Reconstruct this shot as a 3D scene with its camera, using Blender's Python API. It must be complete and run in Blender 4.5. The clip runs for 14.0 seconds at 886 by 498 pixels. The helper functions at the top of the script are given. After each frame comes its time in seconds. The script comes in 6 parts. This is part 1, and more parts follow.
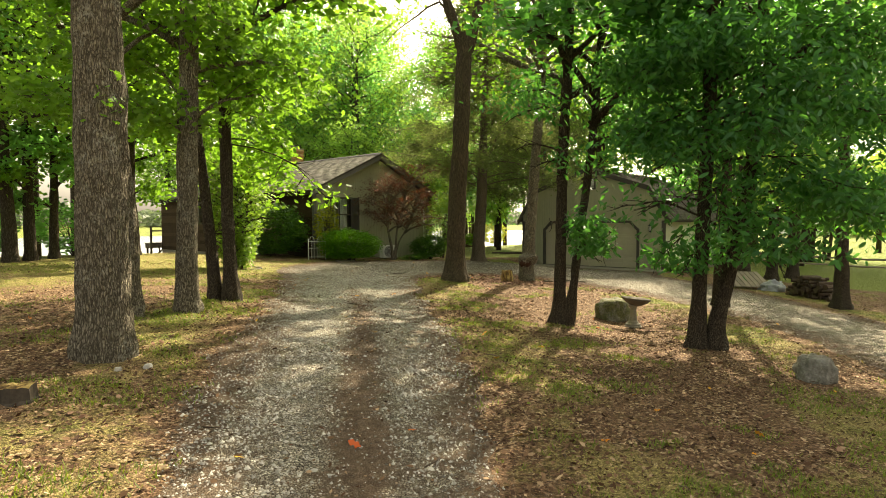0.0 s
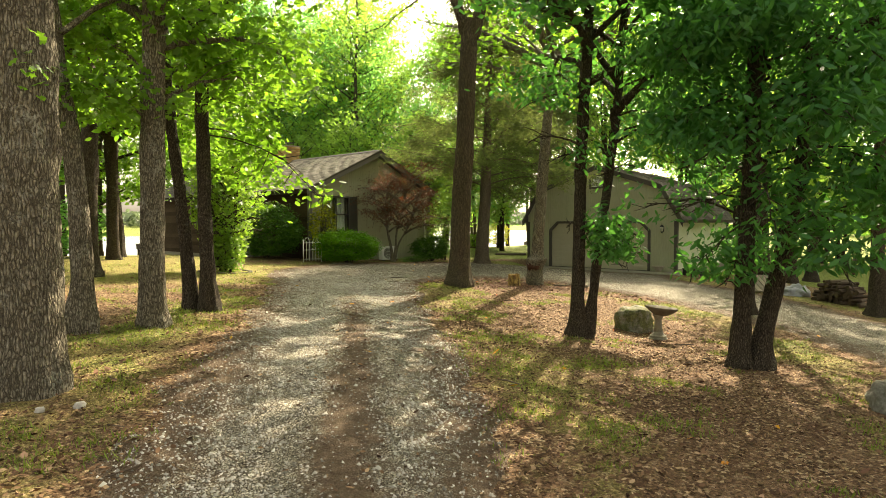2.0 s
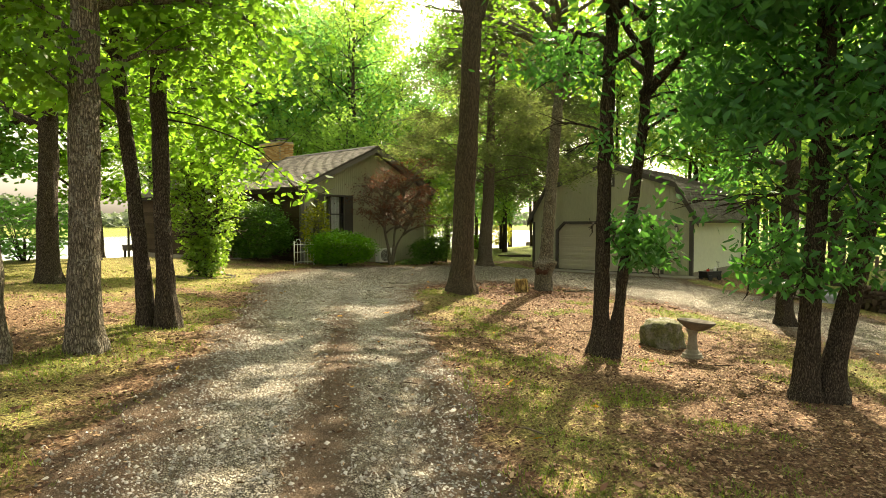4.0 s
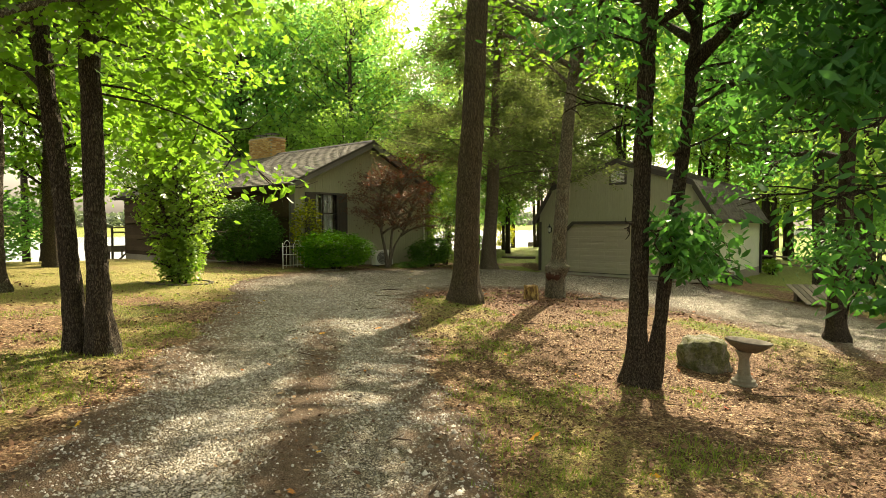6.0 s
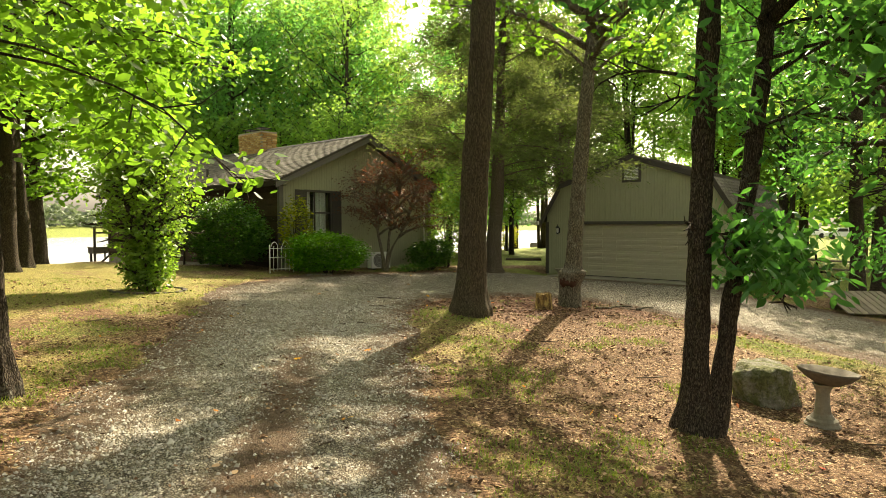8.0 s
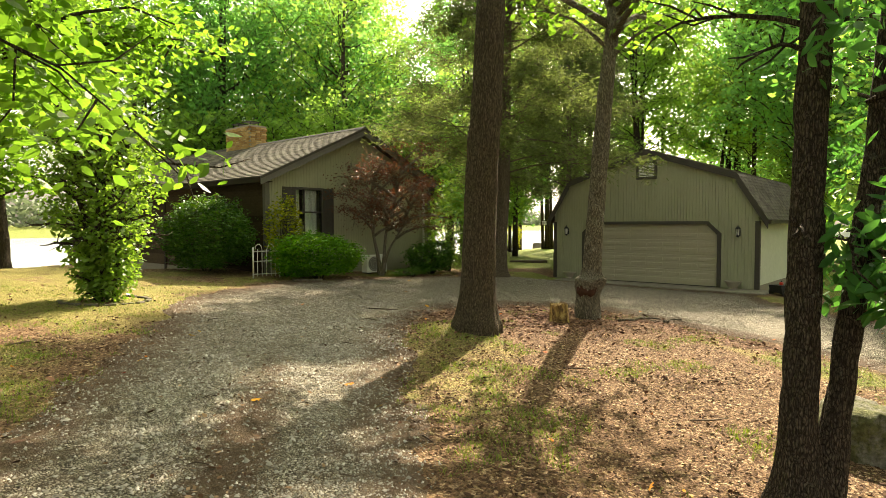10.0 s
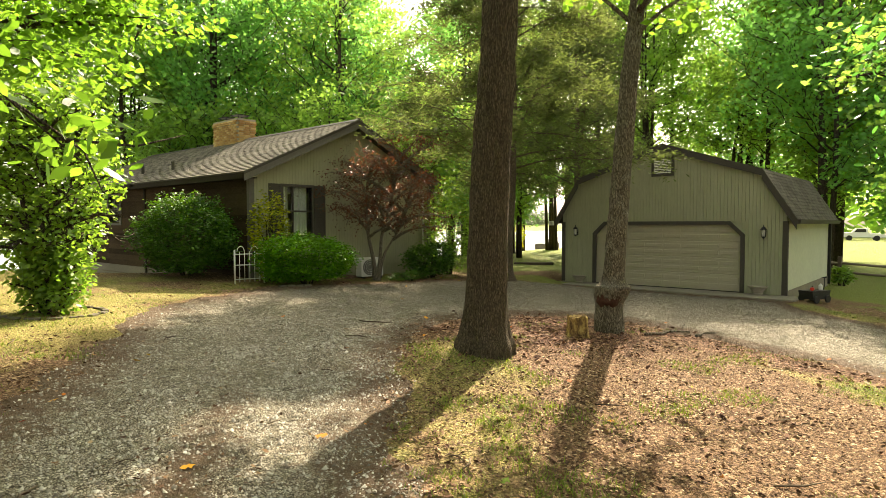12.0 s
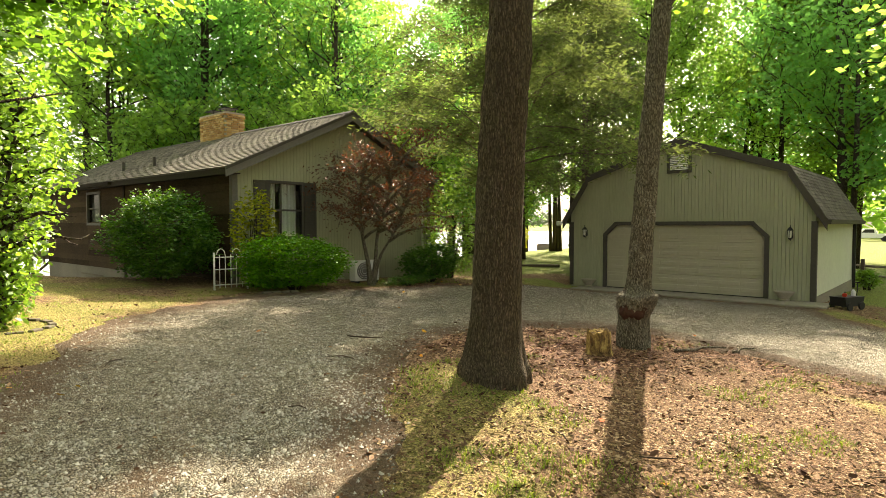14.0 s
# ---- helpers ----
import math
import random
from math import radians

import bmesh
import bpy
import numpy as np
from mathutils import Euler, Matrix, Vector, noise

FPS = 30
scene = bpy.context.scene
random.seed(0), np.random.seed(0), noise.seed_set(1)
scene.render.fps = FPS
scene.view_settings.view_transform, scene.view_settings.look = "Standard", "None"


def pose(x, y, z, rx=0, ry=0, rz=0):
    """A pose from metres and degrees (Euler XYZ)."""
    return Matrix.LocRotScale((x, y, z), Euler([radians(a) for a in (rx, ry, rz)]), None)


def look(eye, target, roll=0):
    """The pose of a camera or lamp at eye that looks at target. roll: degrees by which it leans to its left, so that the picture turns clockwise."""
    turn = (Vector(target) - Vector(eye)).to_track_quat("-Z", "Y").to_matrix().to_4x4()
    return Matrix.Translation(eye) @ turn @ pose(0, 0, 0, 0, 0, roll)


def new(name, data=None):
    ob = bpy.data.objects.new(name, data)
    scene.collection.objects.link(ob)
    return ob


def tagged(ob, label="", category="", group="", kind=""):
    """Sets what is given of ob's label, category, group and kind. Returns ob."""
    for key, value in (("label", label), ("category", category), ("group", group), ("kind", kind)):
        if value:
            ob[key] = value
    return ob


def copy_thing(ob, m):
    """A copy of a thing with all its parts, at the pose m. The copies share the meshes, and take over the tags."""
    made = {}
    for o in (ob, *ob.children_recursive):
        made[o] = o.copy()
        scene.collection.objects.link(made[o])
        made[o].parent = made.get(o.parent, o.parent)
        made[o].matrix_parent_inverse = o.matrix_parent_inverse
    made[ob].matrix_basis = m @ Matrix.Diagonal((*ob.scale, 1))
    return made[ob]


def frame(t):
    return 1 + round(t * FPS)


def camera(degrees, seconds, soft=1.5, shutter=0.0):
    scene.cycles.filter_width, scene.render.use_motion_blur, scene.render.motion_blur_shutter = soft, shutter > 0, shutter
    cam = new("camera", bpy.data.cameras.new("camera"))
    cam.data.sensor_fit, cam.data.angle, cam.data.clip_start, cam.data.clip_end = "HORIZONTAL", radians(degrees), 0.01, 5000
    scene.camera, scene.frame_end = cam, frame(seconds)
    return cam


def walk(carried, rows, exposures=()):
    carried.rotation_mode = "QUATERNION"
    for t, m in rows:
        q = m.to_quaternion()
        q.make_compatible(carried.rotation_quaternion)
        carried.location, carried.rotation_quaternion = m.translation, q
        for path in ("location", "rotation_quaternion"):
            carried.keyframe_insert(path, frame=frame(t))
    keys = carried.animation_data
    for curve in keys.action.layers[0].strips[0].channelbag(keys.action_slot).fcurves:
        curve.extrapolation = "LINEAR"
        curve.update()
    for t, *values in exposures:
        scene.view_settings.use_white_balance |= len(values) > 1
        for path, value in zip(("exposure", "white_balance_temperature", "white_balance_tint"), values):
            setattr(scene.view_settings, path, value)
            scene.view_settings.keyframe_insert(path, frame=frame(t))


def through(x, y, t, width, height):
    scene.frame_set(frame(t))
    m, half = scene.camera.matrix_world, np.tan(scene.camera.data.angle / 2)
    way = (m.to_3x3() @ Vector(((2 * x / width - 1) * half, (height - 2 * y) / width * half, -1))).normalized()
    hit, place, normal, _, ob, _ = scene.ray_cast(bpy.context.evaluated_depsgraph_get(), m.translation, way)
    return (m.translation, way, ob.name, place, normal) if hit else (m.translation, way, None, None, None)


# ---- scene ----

# ---- the camera and its walk ----
cam = camera(73.2, 14.0, soft=0.6)
PATH = [
    # seconds, x, y, z, tilt, lean, turn
    (0, -1.732, -0.062, 1.671, 87.61, -0.19, -49.29),
    (0.5, -1.531, 0.145, 1.673, 87.62, -0.19, -49.28),
    (1, -1.320, 0.356, 1.675, 87.62, -0.18, -49.27),
    (1.5, -1.089, 0.570, 1.679, 87.62, -0.18, -49.25),
    (2, -0.843, 0.791, 1.684, 87.62, -0.17, -49.24),
    (2.5, -0.579, 1.022, 1.688, 87.62, -0.17, -49.23),
    (3, -0.299, 1.266, 1.691, 87.62, -0.17, -49.21),
    (5.5, 1.198, 2.568, 1.700, 87.63, -0.15, -49.15),
    (6, 1.501, 2.842, 1.700, 87.63, -0.14, -49.14),
    (6.5, 1.804, 3.117, 1.701, 87.63, -0.14, -49.13),
    (7, 2.104, 3.387, 1.702, 87.63, -0.14, -49.12),
    (7.5, 2.404, 3.654, 1.704, 87.63, -0.13, -49.10),
    (8, 2.707, 3.924, 1.706, 87.63, -0.13, -49.09),
    (10.5, 4.230, 5.265, 1.718, 87.64, -0.11, -49.03),
    (11, 4.516, 5.519, 1.719, 87.64, -0.10, -49.02),
    (11.5, 4.794, 5.763, 1.720, 87.64, -0.10, -49.00),
    (12, 5.063, 5.998, 1.721, 87.64, -0.10, -48.99),
    (12.5, 5.323, 6.226, 1.722, 87.65, -0.09, -48.98),
    (13, 5.578, 6.448, 1.722, 87.65, -0.09, -48.96),
    (13.5, 5.830, 6.667, 1.723, 87.65, -0.08, -48.95),
    (14, 6.081, 6.884, 1.724, 87.65, -0.08, -48.94),
]
EXPOSURES = [(0.0, 1.57, 7950, 6), (1.2, 1.64, 7950, 6), (3.0, 1.84, 7950, 7), (6.0, 1.58, 7950, 7), (8.0, 1.57, 7900, 7), (10.5, 1.72, 7750, 9), (14.0, 1.87, 7600, 10)]
walk(cam, [(t, pose(x, y, z, rx, 0, rz) @ pose(0, 0, 0, 0, 0, roll)) for t, x, y, z, rx, roll, rz in PATH], EXPOSURES)

# ---- world, sun ----
SUN_AZ, SUN_EL = 19.5, 37.0
world = bpy.data.worlds.new("sky_world")
scene.world = world
world.use_nodes = True
wn, wl = world.node_tree.nodes, world.node_tree.links
sky = wn.new("ShaderNodeTexSky")
sky.sky_type, sky.sun_disc = "NISHITA", False
sky.sun_elevation, sky.sun_rotation = radians(SUN_EL), radians(90 - SUN_AZ)
sky.air_density, sky.dust_density, sky.ozone_density = 1.6, 5.0, 1.0
wn["Background"].inputs["Strength"].default_value = 0.12
haze = wn.new("ShaderNodeHueSaturation")
haze.inputs["Saturation"].default_value = 0.35
wl.new(sky.outputs["Color"], haze.inputs["Color"])
wl.new(haze.outputs["Color"], wn["Background"].inputs["Color"])

sun = new("sun", bpy.data.lights.new("sun", "SUN"))
sun.data.energy, sun.data.angle, sun.data.color = 5.0, radians(0.6), (1.0, 0.93, 0.80)
sun_way = Vector((math.cos(radians(SUN_AZ)) * math.cos(radians(SUN_EL)), math.sin(radians(SUN_AZ)) * math.cos(radians(SUN_EL)), math.sin(radians(SUN_EL))))
sun.matrix_world = look(sun_way * 80, (0, 0, 0))


# ---- materials ----
class Nodes:
    """A short hand for node trees."""

    def __init__(self, name):
        self.mat = bpy.data.materials.new(name)
        self.mat.use_nodes = True
        self.tree = self.mat.node_tree
        self.bsdf = self.tree.nodes["Principled BSDF"]
        self.out = self.tree.nodes["Material Output"]
        self.coord = self.node("ShaderNodeTexCoord")
        self.geo = self.node("ShaderNodeNewGeometry")

    def node(self, kind, **values):
        n = self.tree.nodes.new(kind)
        for key, value in values.items():
            n.inputs[key.replace("_", " ")].default_value = value
        return n

    def link(self, a, b):
        self.tree.links.new(a, b)

    def scaled(self, scale, source="Object"):
        m = self.node("ShaderNodeMapping")
        m.inputs["Scale"].default_value = scale
        self.link(self.coord.outputs[source], m.inputs["Vector"])
        return m.outputs["Vector"]

    def noise(self, scale, detail=4.0, rough=0.6, vector=None, dist=0.0):
        n = self.node("ShaderNodeTexNoise", Scale=scale, Detail=detail, Roughness=rough, Distortion=dist)
        self.link(vector or self.coord.outputs["Object"], n.inputs["Vector"])
        return n.outputs["Fac"]

    def voronoi(self, scale, vector=None, out="Color", feature="F1", rand=1.0):
        n = self.node("ShaderNodeTexVoronoi", Scale=scale, Randomness=rand)
        n.feature = feature
        self.link(vector or self.coord.outputs["Object"], n.inputs["Vector"])
        return n.outputs[out]

    def ramp(self, fac, stops, mode="LINEAR"):
        n = self.node("ShaderNodeValToRGB")
        n.color_ramp.interpolation = mode
        e = n.color_ramp.elements
        while len(e) < len(stops):
            e.new(0.5)
        for slot, (at, c) in zip(e, stops):
            slot.position = at
            slot.color = (*c, 1) if isinstance(c, tuple) else (c, c, c, 1)
        self.link(fac, n.inputs["Fac"])
        return n.outputs["Color"]

    def mix(self, fac, a, b, blend="MIX"):
        n = self.node("ShaderNodeMix")
        n.data_type, n.blend_type = "RGBA", blend
        for value, slot in ((fac, 0), (a, 6), (b, 7)):
            if isinstance(value, (float, int)):
                n.inputs[slot].default_value = value if slot == 0 else (value, value, value, 1)
            elif isinstance(value, tuple):
                n.inputs[slot].default_value = (*value, 1)
            else:
                self.link(value, n.inputs[slot])
        return n.outputs[2]

    def math(self, op, a, b=0.0, clamp=False):
        n = self.node("ShaderNodeMath")
        n.operation, n.use_clamp = op, clamp
        for value, slot in ((a, 0), (b, 1)):
            if isinstance(value, (float, int)):
                n.inputs[slot].default_value = value
            else:
                self.link(value, n.inputs[slot])
        return n.outputs[0]

    def attr(self, name):
        n = self.node("ShaderNodeAttribute")
        n.attribute_name = name
        return n.outputs["Fac"]

    def random(self):
        return self.node("ShaderNodeObjectInfo").outputs["Random"]

    def finish(self, color, rough=0.8, bump=None, strength=0.4, distance=0.02, metal=0.0, spec=0.3):
        b = self.bsdf
        for value, key in ((color, "Base Color"), (rough, "Roughness"), (metal, "Metallic")):
            if isinstance(value, tuple):
                b.inputs[key].default_value = (*value, 1)
            elif isinstance(value, (float, int)):
                b.inputs[key].default_value = value
            else:
                self.link(value, b.inputs[key])
        b.inputs["Specular IOR Level"].default_value = spec
        if bump is not None:
            n = self.node("ShaderNodeBump", Strength=strength, Distance=distance)
            self.link(bump, n.inputs["Height"])
            self.link(n.outputs["Normal"], b.inputs["Normal"])
        return self.mat


def tinted(name, color, rough=0.7, grain=14.0, spread=0.25, metal=0.0, bump=0.15, stretch=(1, 1, 1), spec=0.3, each=0.0):
    """A painted or plain surface with stains and grain; each: how far single pieces differ."""
    n = Nodes(name)
    v = n.scaled(stretch)
    fine, broad = n.noise(grain, 5, 0.65, v), n.noise(0.9, 3, 0.6)
    f = n.math("ADD", n.math("MULTIPLY", fine, 0.6), n.math("MULTIPLY", broad, 0.4))
    if each:
        f = n.math("ADD", f, n.math("MULTIPLY", n.math("SUBTRACT", n.random(), 0.5), each))
    lo, hi = tuple(c * (1 - spread) for c in color), tuple(min(1, c * (1 + spread)) for c in color)
    return n.finish(n.ramp(f, [(0.3, lo), (0.7, hi)]), rough, fine, bump, 0.01, metal, spec)


def bark(name, dark, light, lichen=(0.30, 0.31, 0.27), much=0.62, scale=1.0, stretch=0.21):
    n = Nodes(name)
    warp = n.node("ShaderNodeTexNoise", Scale=9.0, Detail=4.0)
    n.link(n.coord.outputs["Object"], warp.inputs["Vector"])
    bend = n.node("ShaderNodeVectorMath")
    bend.operation = "MULTIPLY_ADD"
    n.link(warp.outputs["Color"], bend.inputs[0])
    bend.inputs[1].default_value = (0.042, 0.042, 0.06)
    n.link(n.scaled((1, 1, stretch)), bend.inputs[2])
    gaps = n.voronoi(46 * scale, bend.outputs["Vector"], "Distance", "DISTANCE_TO_EDGE")
    flakes = n.voronoi(58 * scale, n.scaled((1, 1, 0.45)), "Distance")
    plates = n.math("MULTIPLY", n.ramp(gaps, [(0.0, 0.10), (0.22, 1.0)]), n.ramp(flakes, [(0.15, 1.0), (0.75, 0.45)]))
    fine = n.noise(60, 5, 0.7, n.scaled((1, 1, 0.35)))
    patch = n.ramp(n.noise(2.3, 5, 0.7), [(much, 0.0), (much + 0.12, 1.0)])
    speck = n.ramp(n.noise(38, 3, 0.6), [(0.45, 0.0), (0.62, 1.0)])
    c = n.mix(n.math("MULTIPLY", plates, n.ramp(fine, [(0.38, 0.50), (0.62, 1.25)])), dark, light)
    c = n.mix(n.math("MULTIPLY", n.math("MULTIPLY", patch, speck), 0.75), c, lichen)
    c = n.mix(n.math("MULTIPLY", n.noise(0.8, 2), 0.35), c, dark)
    h = n.math("ADD", plates, n.math("MULTIPLY", fine, 0.7))
    return n.finish(c, 0.95, h, 0.9, 0.025, 0.0, 0.1)


def leaf(name, dark, light, through, share=0.5, gloss=0.55, spec=0.42):
    """A leaf that lets light through; every leaf differs a little."""
    n = Nodes(name)
    r = n.geo.outputs["Random Per Island"]
    wide = n.noise(0.35, 2, 0.5)
    f = n.math("ADD", n.math("MULTIPLY", r, 0.6), n.math("MULTIPLY", wide, 0.4))
    c = n.ramp(f, [(0.25, dark), (0.75, light)])
    n.finish(c, gloss, None, spec=spec)
    t = n.node("ShaderNodeBsdfTranslucent")
    n.link(n.mix(f, tuple(k * 0.75 for k in through), through), t.inputs["Color"])
    m = n.node("ShaderNodeMixShader")
    m.inputs["Fac"].default_value = share
    n.link(n.bsdf.outputs["BSDF"], m.inputs[1])
    n.link(t.outputs["BSDF"], m.inputs[2])
    n.link(m.outputs["Shader"], n.out.inputs["Surface"])
    return n.mat


def ground_material():
    n = Nodes("soil_grass_and_litter")
    grassy, litter, lawn = n.attr("grassy"), n.attr("litter"), n.attr("lawn")
    chips = n.voronoi(34, n.scaled((1, 1, 1)), "Color")
    edge = n.voronoi(34, None, "Distance")
    big = n.voronoi(15, None, "Color")
    v1 = n.node("ShaderNodeSeparateColor")
    n.link(chips, v1.inputs["Color"])
    v2 = n.node("ShaderNodeSeparateColor")
    n.link(big, v2.inputs["Color"])
    soil = n.ramp(n.noise(7, 6, 0.7), [(0.3, (0.105, 0.060, 0.034)), (0.7, (0.25, 0.155, 0.092))])
    dry = n.ramp(v1.outputs[0], [(0.0, (0.045, 0.024, 0.014)), (0.4, (0.125, 0.070, 0.038)), (0.75, (0.25, 0.155, 0.086)), (1.0, (0.60, 0.45, 0.28))])
    dark = n.ramp(v2.outputs[0], [(0.0, (0.050, 0.024, 0.016)), (0.6, (0.16, 0.080, 0.050)), (1.0, (0.32, 0.19, 0.12))])
    base = n.mix(n.ramp(n.noise(1.6, 5, 0.65), [(0.35, 0.15), (0.62, 0.9)]), soil, dry)
    base = n.mix(litter, base, dark)
    blades = n.noise(55, 6, 0.9)
    green = n.ramp(blades, [(0.38, (0.030, 0.045, 0.010)), (0.5, (0.105, 0.140, 0.026)), (0.62, (0.26, 0.27, 0.060))])
    straw = n.ramp(blades, [(0.38, (0.075, 0.058, 0.022)), (0.5, (0.26, 0.205, 0.075)), (0.62, (0.48, 0.40, 0.17))])
    turf = n.mix(n.ramp(n.noise(0.9, 5, 0.7), [(0.34, 0.0), (0.56, 1.0)]), green, straw)
    turf = n.mix(lawn, turf, n.mix(blades, (0.110, 0.115, 0.026), (0.400, 0.365, 0.110)))
    turf = n.mix(n.attr("meadow"), turf, n.mix(blades, (0.080, 0.125, 0.022), (0.270, 0.330, 0.075)))
    patch = n.math("ADD", n.math("MULTIPLY", n.noise(2.6, 6, 0.72), 1.5), n.math("MULTIPLY", n.math("SUBTRACT", grassy, 0.5), 1.6))
    cover = n.ramp(patch, [(0.66, 0.0), (0.98, 0.85)])
    c = n.mix(cover, base, turf)
    c = n.mix(1.0, c, n.ramp(n.noise(36, 8, 0.9), [(0.41, (0.34, 0.32, 0.30)), (0.5, (0.92, 0.92, 0.92)), (0.59, (1.65, 1.62, 1.58))]), "MULTIPLY")
    h = n.math("ADD", n.math("MULTIPLY", edge, -0.9), n.math("ADD", n.noise(9, 5, 0.7), n.math("MULTIPLY", blades, 0.5)))
    return n.finish(c, 0.95, h, 0.9, 0.035, 0.0, 0.12)


def gravel_material():
    n = Nodes("gravel")
    strip, rim = n.attr("strip"), n.attr("rim")
    a, d = n.voronoi(52, None, "Color"), n.voronoi(52, None, "Distance", "DISTANCE_TO_EDGE")
    a2, d2 = n.voronoi(95, None, "Color"), n.voronoi(95, None, "Distance")
    s = n.node("ShaderNodeSeparateColor")
    n.link(a, s.inputs["Color"])
    s2 = n.node("ShaderNodeSeparateColor")
    n.link(a2, s2.inputs["Color"])
    stone = n.ramp(s.outputs[0], [(0.0, (0.15, 0.135, 0.108)), (0.4, (0.36, 0.338, 0.287)), (0.8, (0.53, 0.505, 0.44)), (1.0, (0.72, 0.69, 0.62))])
    small = n.ramp(s2.outputs[0], [(0.0, (0.13, 0.112, 0.085)), (0.6, (0.34, 0.31, 0.25)), (1.0, (0.56, 0.52, 0.44))])
    c = n.mix(n.ramp(n.noise(5, 4, 0.7), [(0.4, 0.0), (0.6, 1.0)]), stone, small)
    gap = n.ramp(d, [(0.03, 0.0), (0.15, 1.0)])
    c = n.mix(n.math("SUBTRACT", 1.0, gap), c, (0.035, 0.028, 0.021))
    c = n.mix(1.0, c, n.ramp(n.noise(11, 9, 0.85), [(0.40, (0.50, 0.46, 0.39)), (0.5, (0.95, 0.90, 0.80)), (0.60, (1.30, 1.25, 1.14))]), "MULTIPLY")
    dirt = n.ramp(n.noise(18, 5, 0.7), [(0.3, (0.075, 0.045, 0.027)), (0.7, (0.19, 0.125, 0.078))])
    amount = n.math("ADD", n.math("MULTIPLY", strip, 0.95), n.math("MULTIPLY", rim, 0.95))
    amount = n.math("ADD", amount, n.math("MULTIPLY", n.math("SUBTRACT", n.noise(2.4, 8, 0.85), 0.49), 2.6))
    c = n.mix(n.ramp(amount, [(0.20, 0.0), (0.75, 0.92)]), c, dirt)
    h = n.math("ADD", n.math("MULTIPLY", gap, 0.8), n.math("ADD", n.math("MULTIPLY", d2, -0.5), n.math("MULTIPLY", s.outputs[1], 0.6)))
    return n.finish(c, 0.9, h, 1.0, 0.018, 0.0, 0.2)


def island_tint(name, stops, rough=0.9, spec=0.2):
    """One colour out of a range for every loose piece of a joined mesh."""
    n = Nodes(name)
    return n.finish(n.ramp(n.geo.outputs["Random Per Island"], stops), rough, n.noise(40), 0.2, 0.01, 0.0, spec)


def shingle_material(name, dark, light):
    n = Nodes(name)
    cells = n.voronoi(3.4, n.scaled((2.3, 1, 2.3)), "Color")
    s = n.node("ShaderNodeSeparateColor")
    n.link(cells, s.inputs["Color"])
    f = n.math("ADD", n.math("MULTIPLY", s.outputs[0], 0.30), n.math("MULTIPLY", n.noise(40, 6, 0.85), 0.45))
    f = n.math("ADD", f, n.math("MULTIPLY", n.noise(0.9, 5, 0.7), 0.36))
    return n.finish(n.ramp(f, [(0.3, dark), (0.75, light)]), 0.95, n.noise(90), 0.5, 0.01, 0.0, 0.15)


def rock_material(name, moss):
    n = Nodes(name)
    f = n.noise(6, 8, 0.75)
    stone = n.ramp(f, [(0.3, (0.08, 0.075, 0.06)), (0.5, (0.22, 0.205, 0.17)), (0.7, (0.40, 0.385, 0.33))])
    green = n.ramp(n.noise(24, 5), [(0.3, (0.055, 0.060, 0.026)), (0.7, (0.18, 0.18, 0.08))])
    where = n.ramp(n.noise(3.5, 5, 0.7), [(0.62 - moss, 0.0), (0.75 - moss, 1.0)])
    return n.finish(n.mix(where, stone, green), 0.95, n.math("ADD", f, n.noise(22, 6, 0.7)), 0.8, 0.05, 0.0, 0.15)


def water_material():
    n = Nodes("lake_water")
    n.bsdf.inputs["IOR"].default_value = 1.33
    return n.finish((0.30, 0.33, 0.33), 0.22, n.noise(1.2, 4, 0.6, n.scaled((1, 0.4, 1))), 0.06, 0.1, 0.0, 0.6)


def glass_material():
    n = Nodes("window_glass")
    n.bsdf.inputs["Transmission Weight"].default_value = 1.0
    return n.finish((0.92, 0.95, 0.95), 0.02, spec=0.5)


def brick_material():
    n = Nodes("buff_brick")
    f = n.math("ADD", n.math("MULTIPLY", n.random(), 0.6), n.math("MULTIPLY", n.noise(30, 5, 0.7), 0.4))
    c = n.ramp(f, [(0.15, (0.30, 0.155, 0.055)), (0.5, (0.50, 0.32, 0.135)), (0.85, (0.62, 0.46, 0.24))])
    rust = n.ramp(n.noise(1.7, 3), [(0.55, 0.0), (0.72, 0.8)])
    return n.finish(n.mix(rust, c, (0.36, 0.14, 0.04)), 0.9, n.noise(50), 0.4, 0.01)


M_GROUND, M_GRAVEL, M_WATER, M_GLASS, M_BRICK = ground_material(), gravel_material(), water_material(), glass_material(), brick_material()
M_BARK = bark("grey_brown_bark", (0.045, 0.036, 0.025), (0.42, 0.368, 0.275), lichen=(0.52, 0.51, 0.43), much=0.53)
M_BARK_DARK = bark("dark_bark", (0.016, 0.012, 0.009), (0.185, 0.148, 0.106), lichen=(0.36, 0.36, 0.30), much=0.57, scale=1.25, stretch=0.26)
M_BARK_RED = bark("red_brown_bark", (0.042, 0.032, 0.021), (0.215, 0.170, 0.115), much=0.66, scale=1.1, stretch=0.10)
M_BARK_CEDAR = bark("cedar_bark", (0.060, 0.045, 0.030), (0.30, 0.245, 0.175), much=0.6, scale=1.2, stretch=0.08)
M_BARK_FAR = bark("far_bark", (0.035, 0.027, 0.020), (0.13, 0.105, 0.080), scale=0.6)
M_LEAF_OAK = leaf("oak_leaf", (0.028, 0.080, 0.014), (0.080, 0.165, 0.028), (0.29, 0.56, 0.045), 0.54, 0.45, 0.35)
M_LEAF_HICKORY = leaf("hickory_leaf", (0.015, 0.078, 0.021), (0.055, 0.178, 0.052), (0.14, 0.42, 0.055), 0.38, 0.45, 0.3)
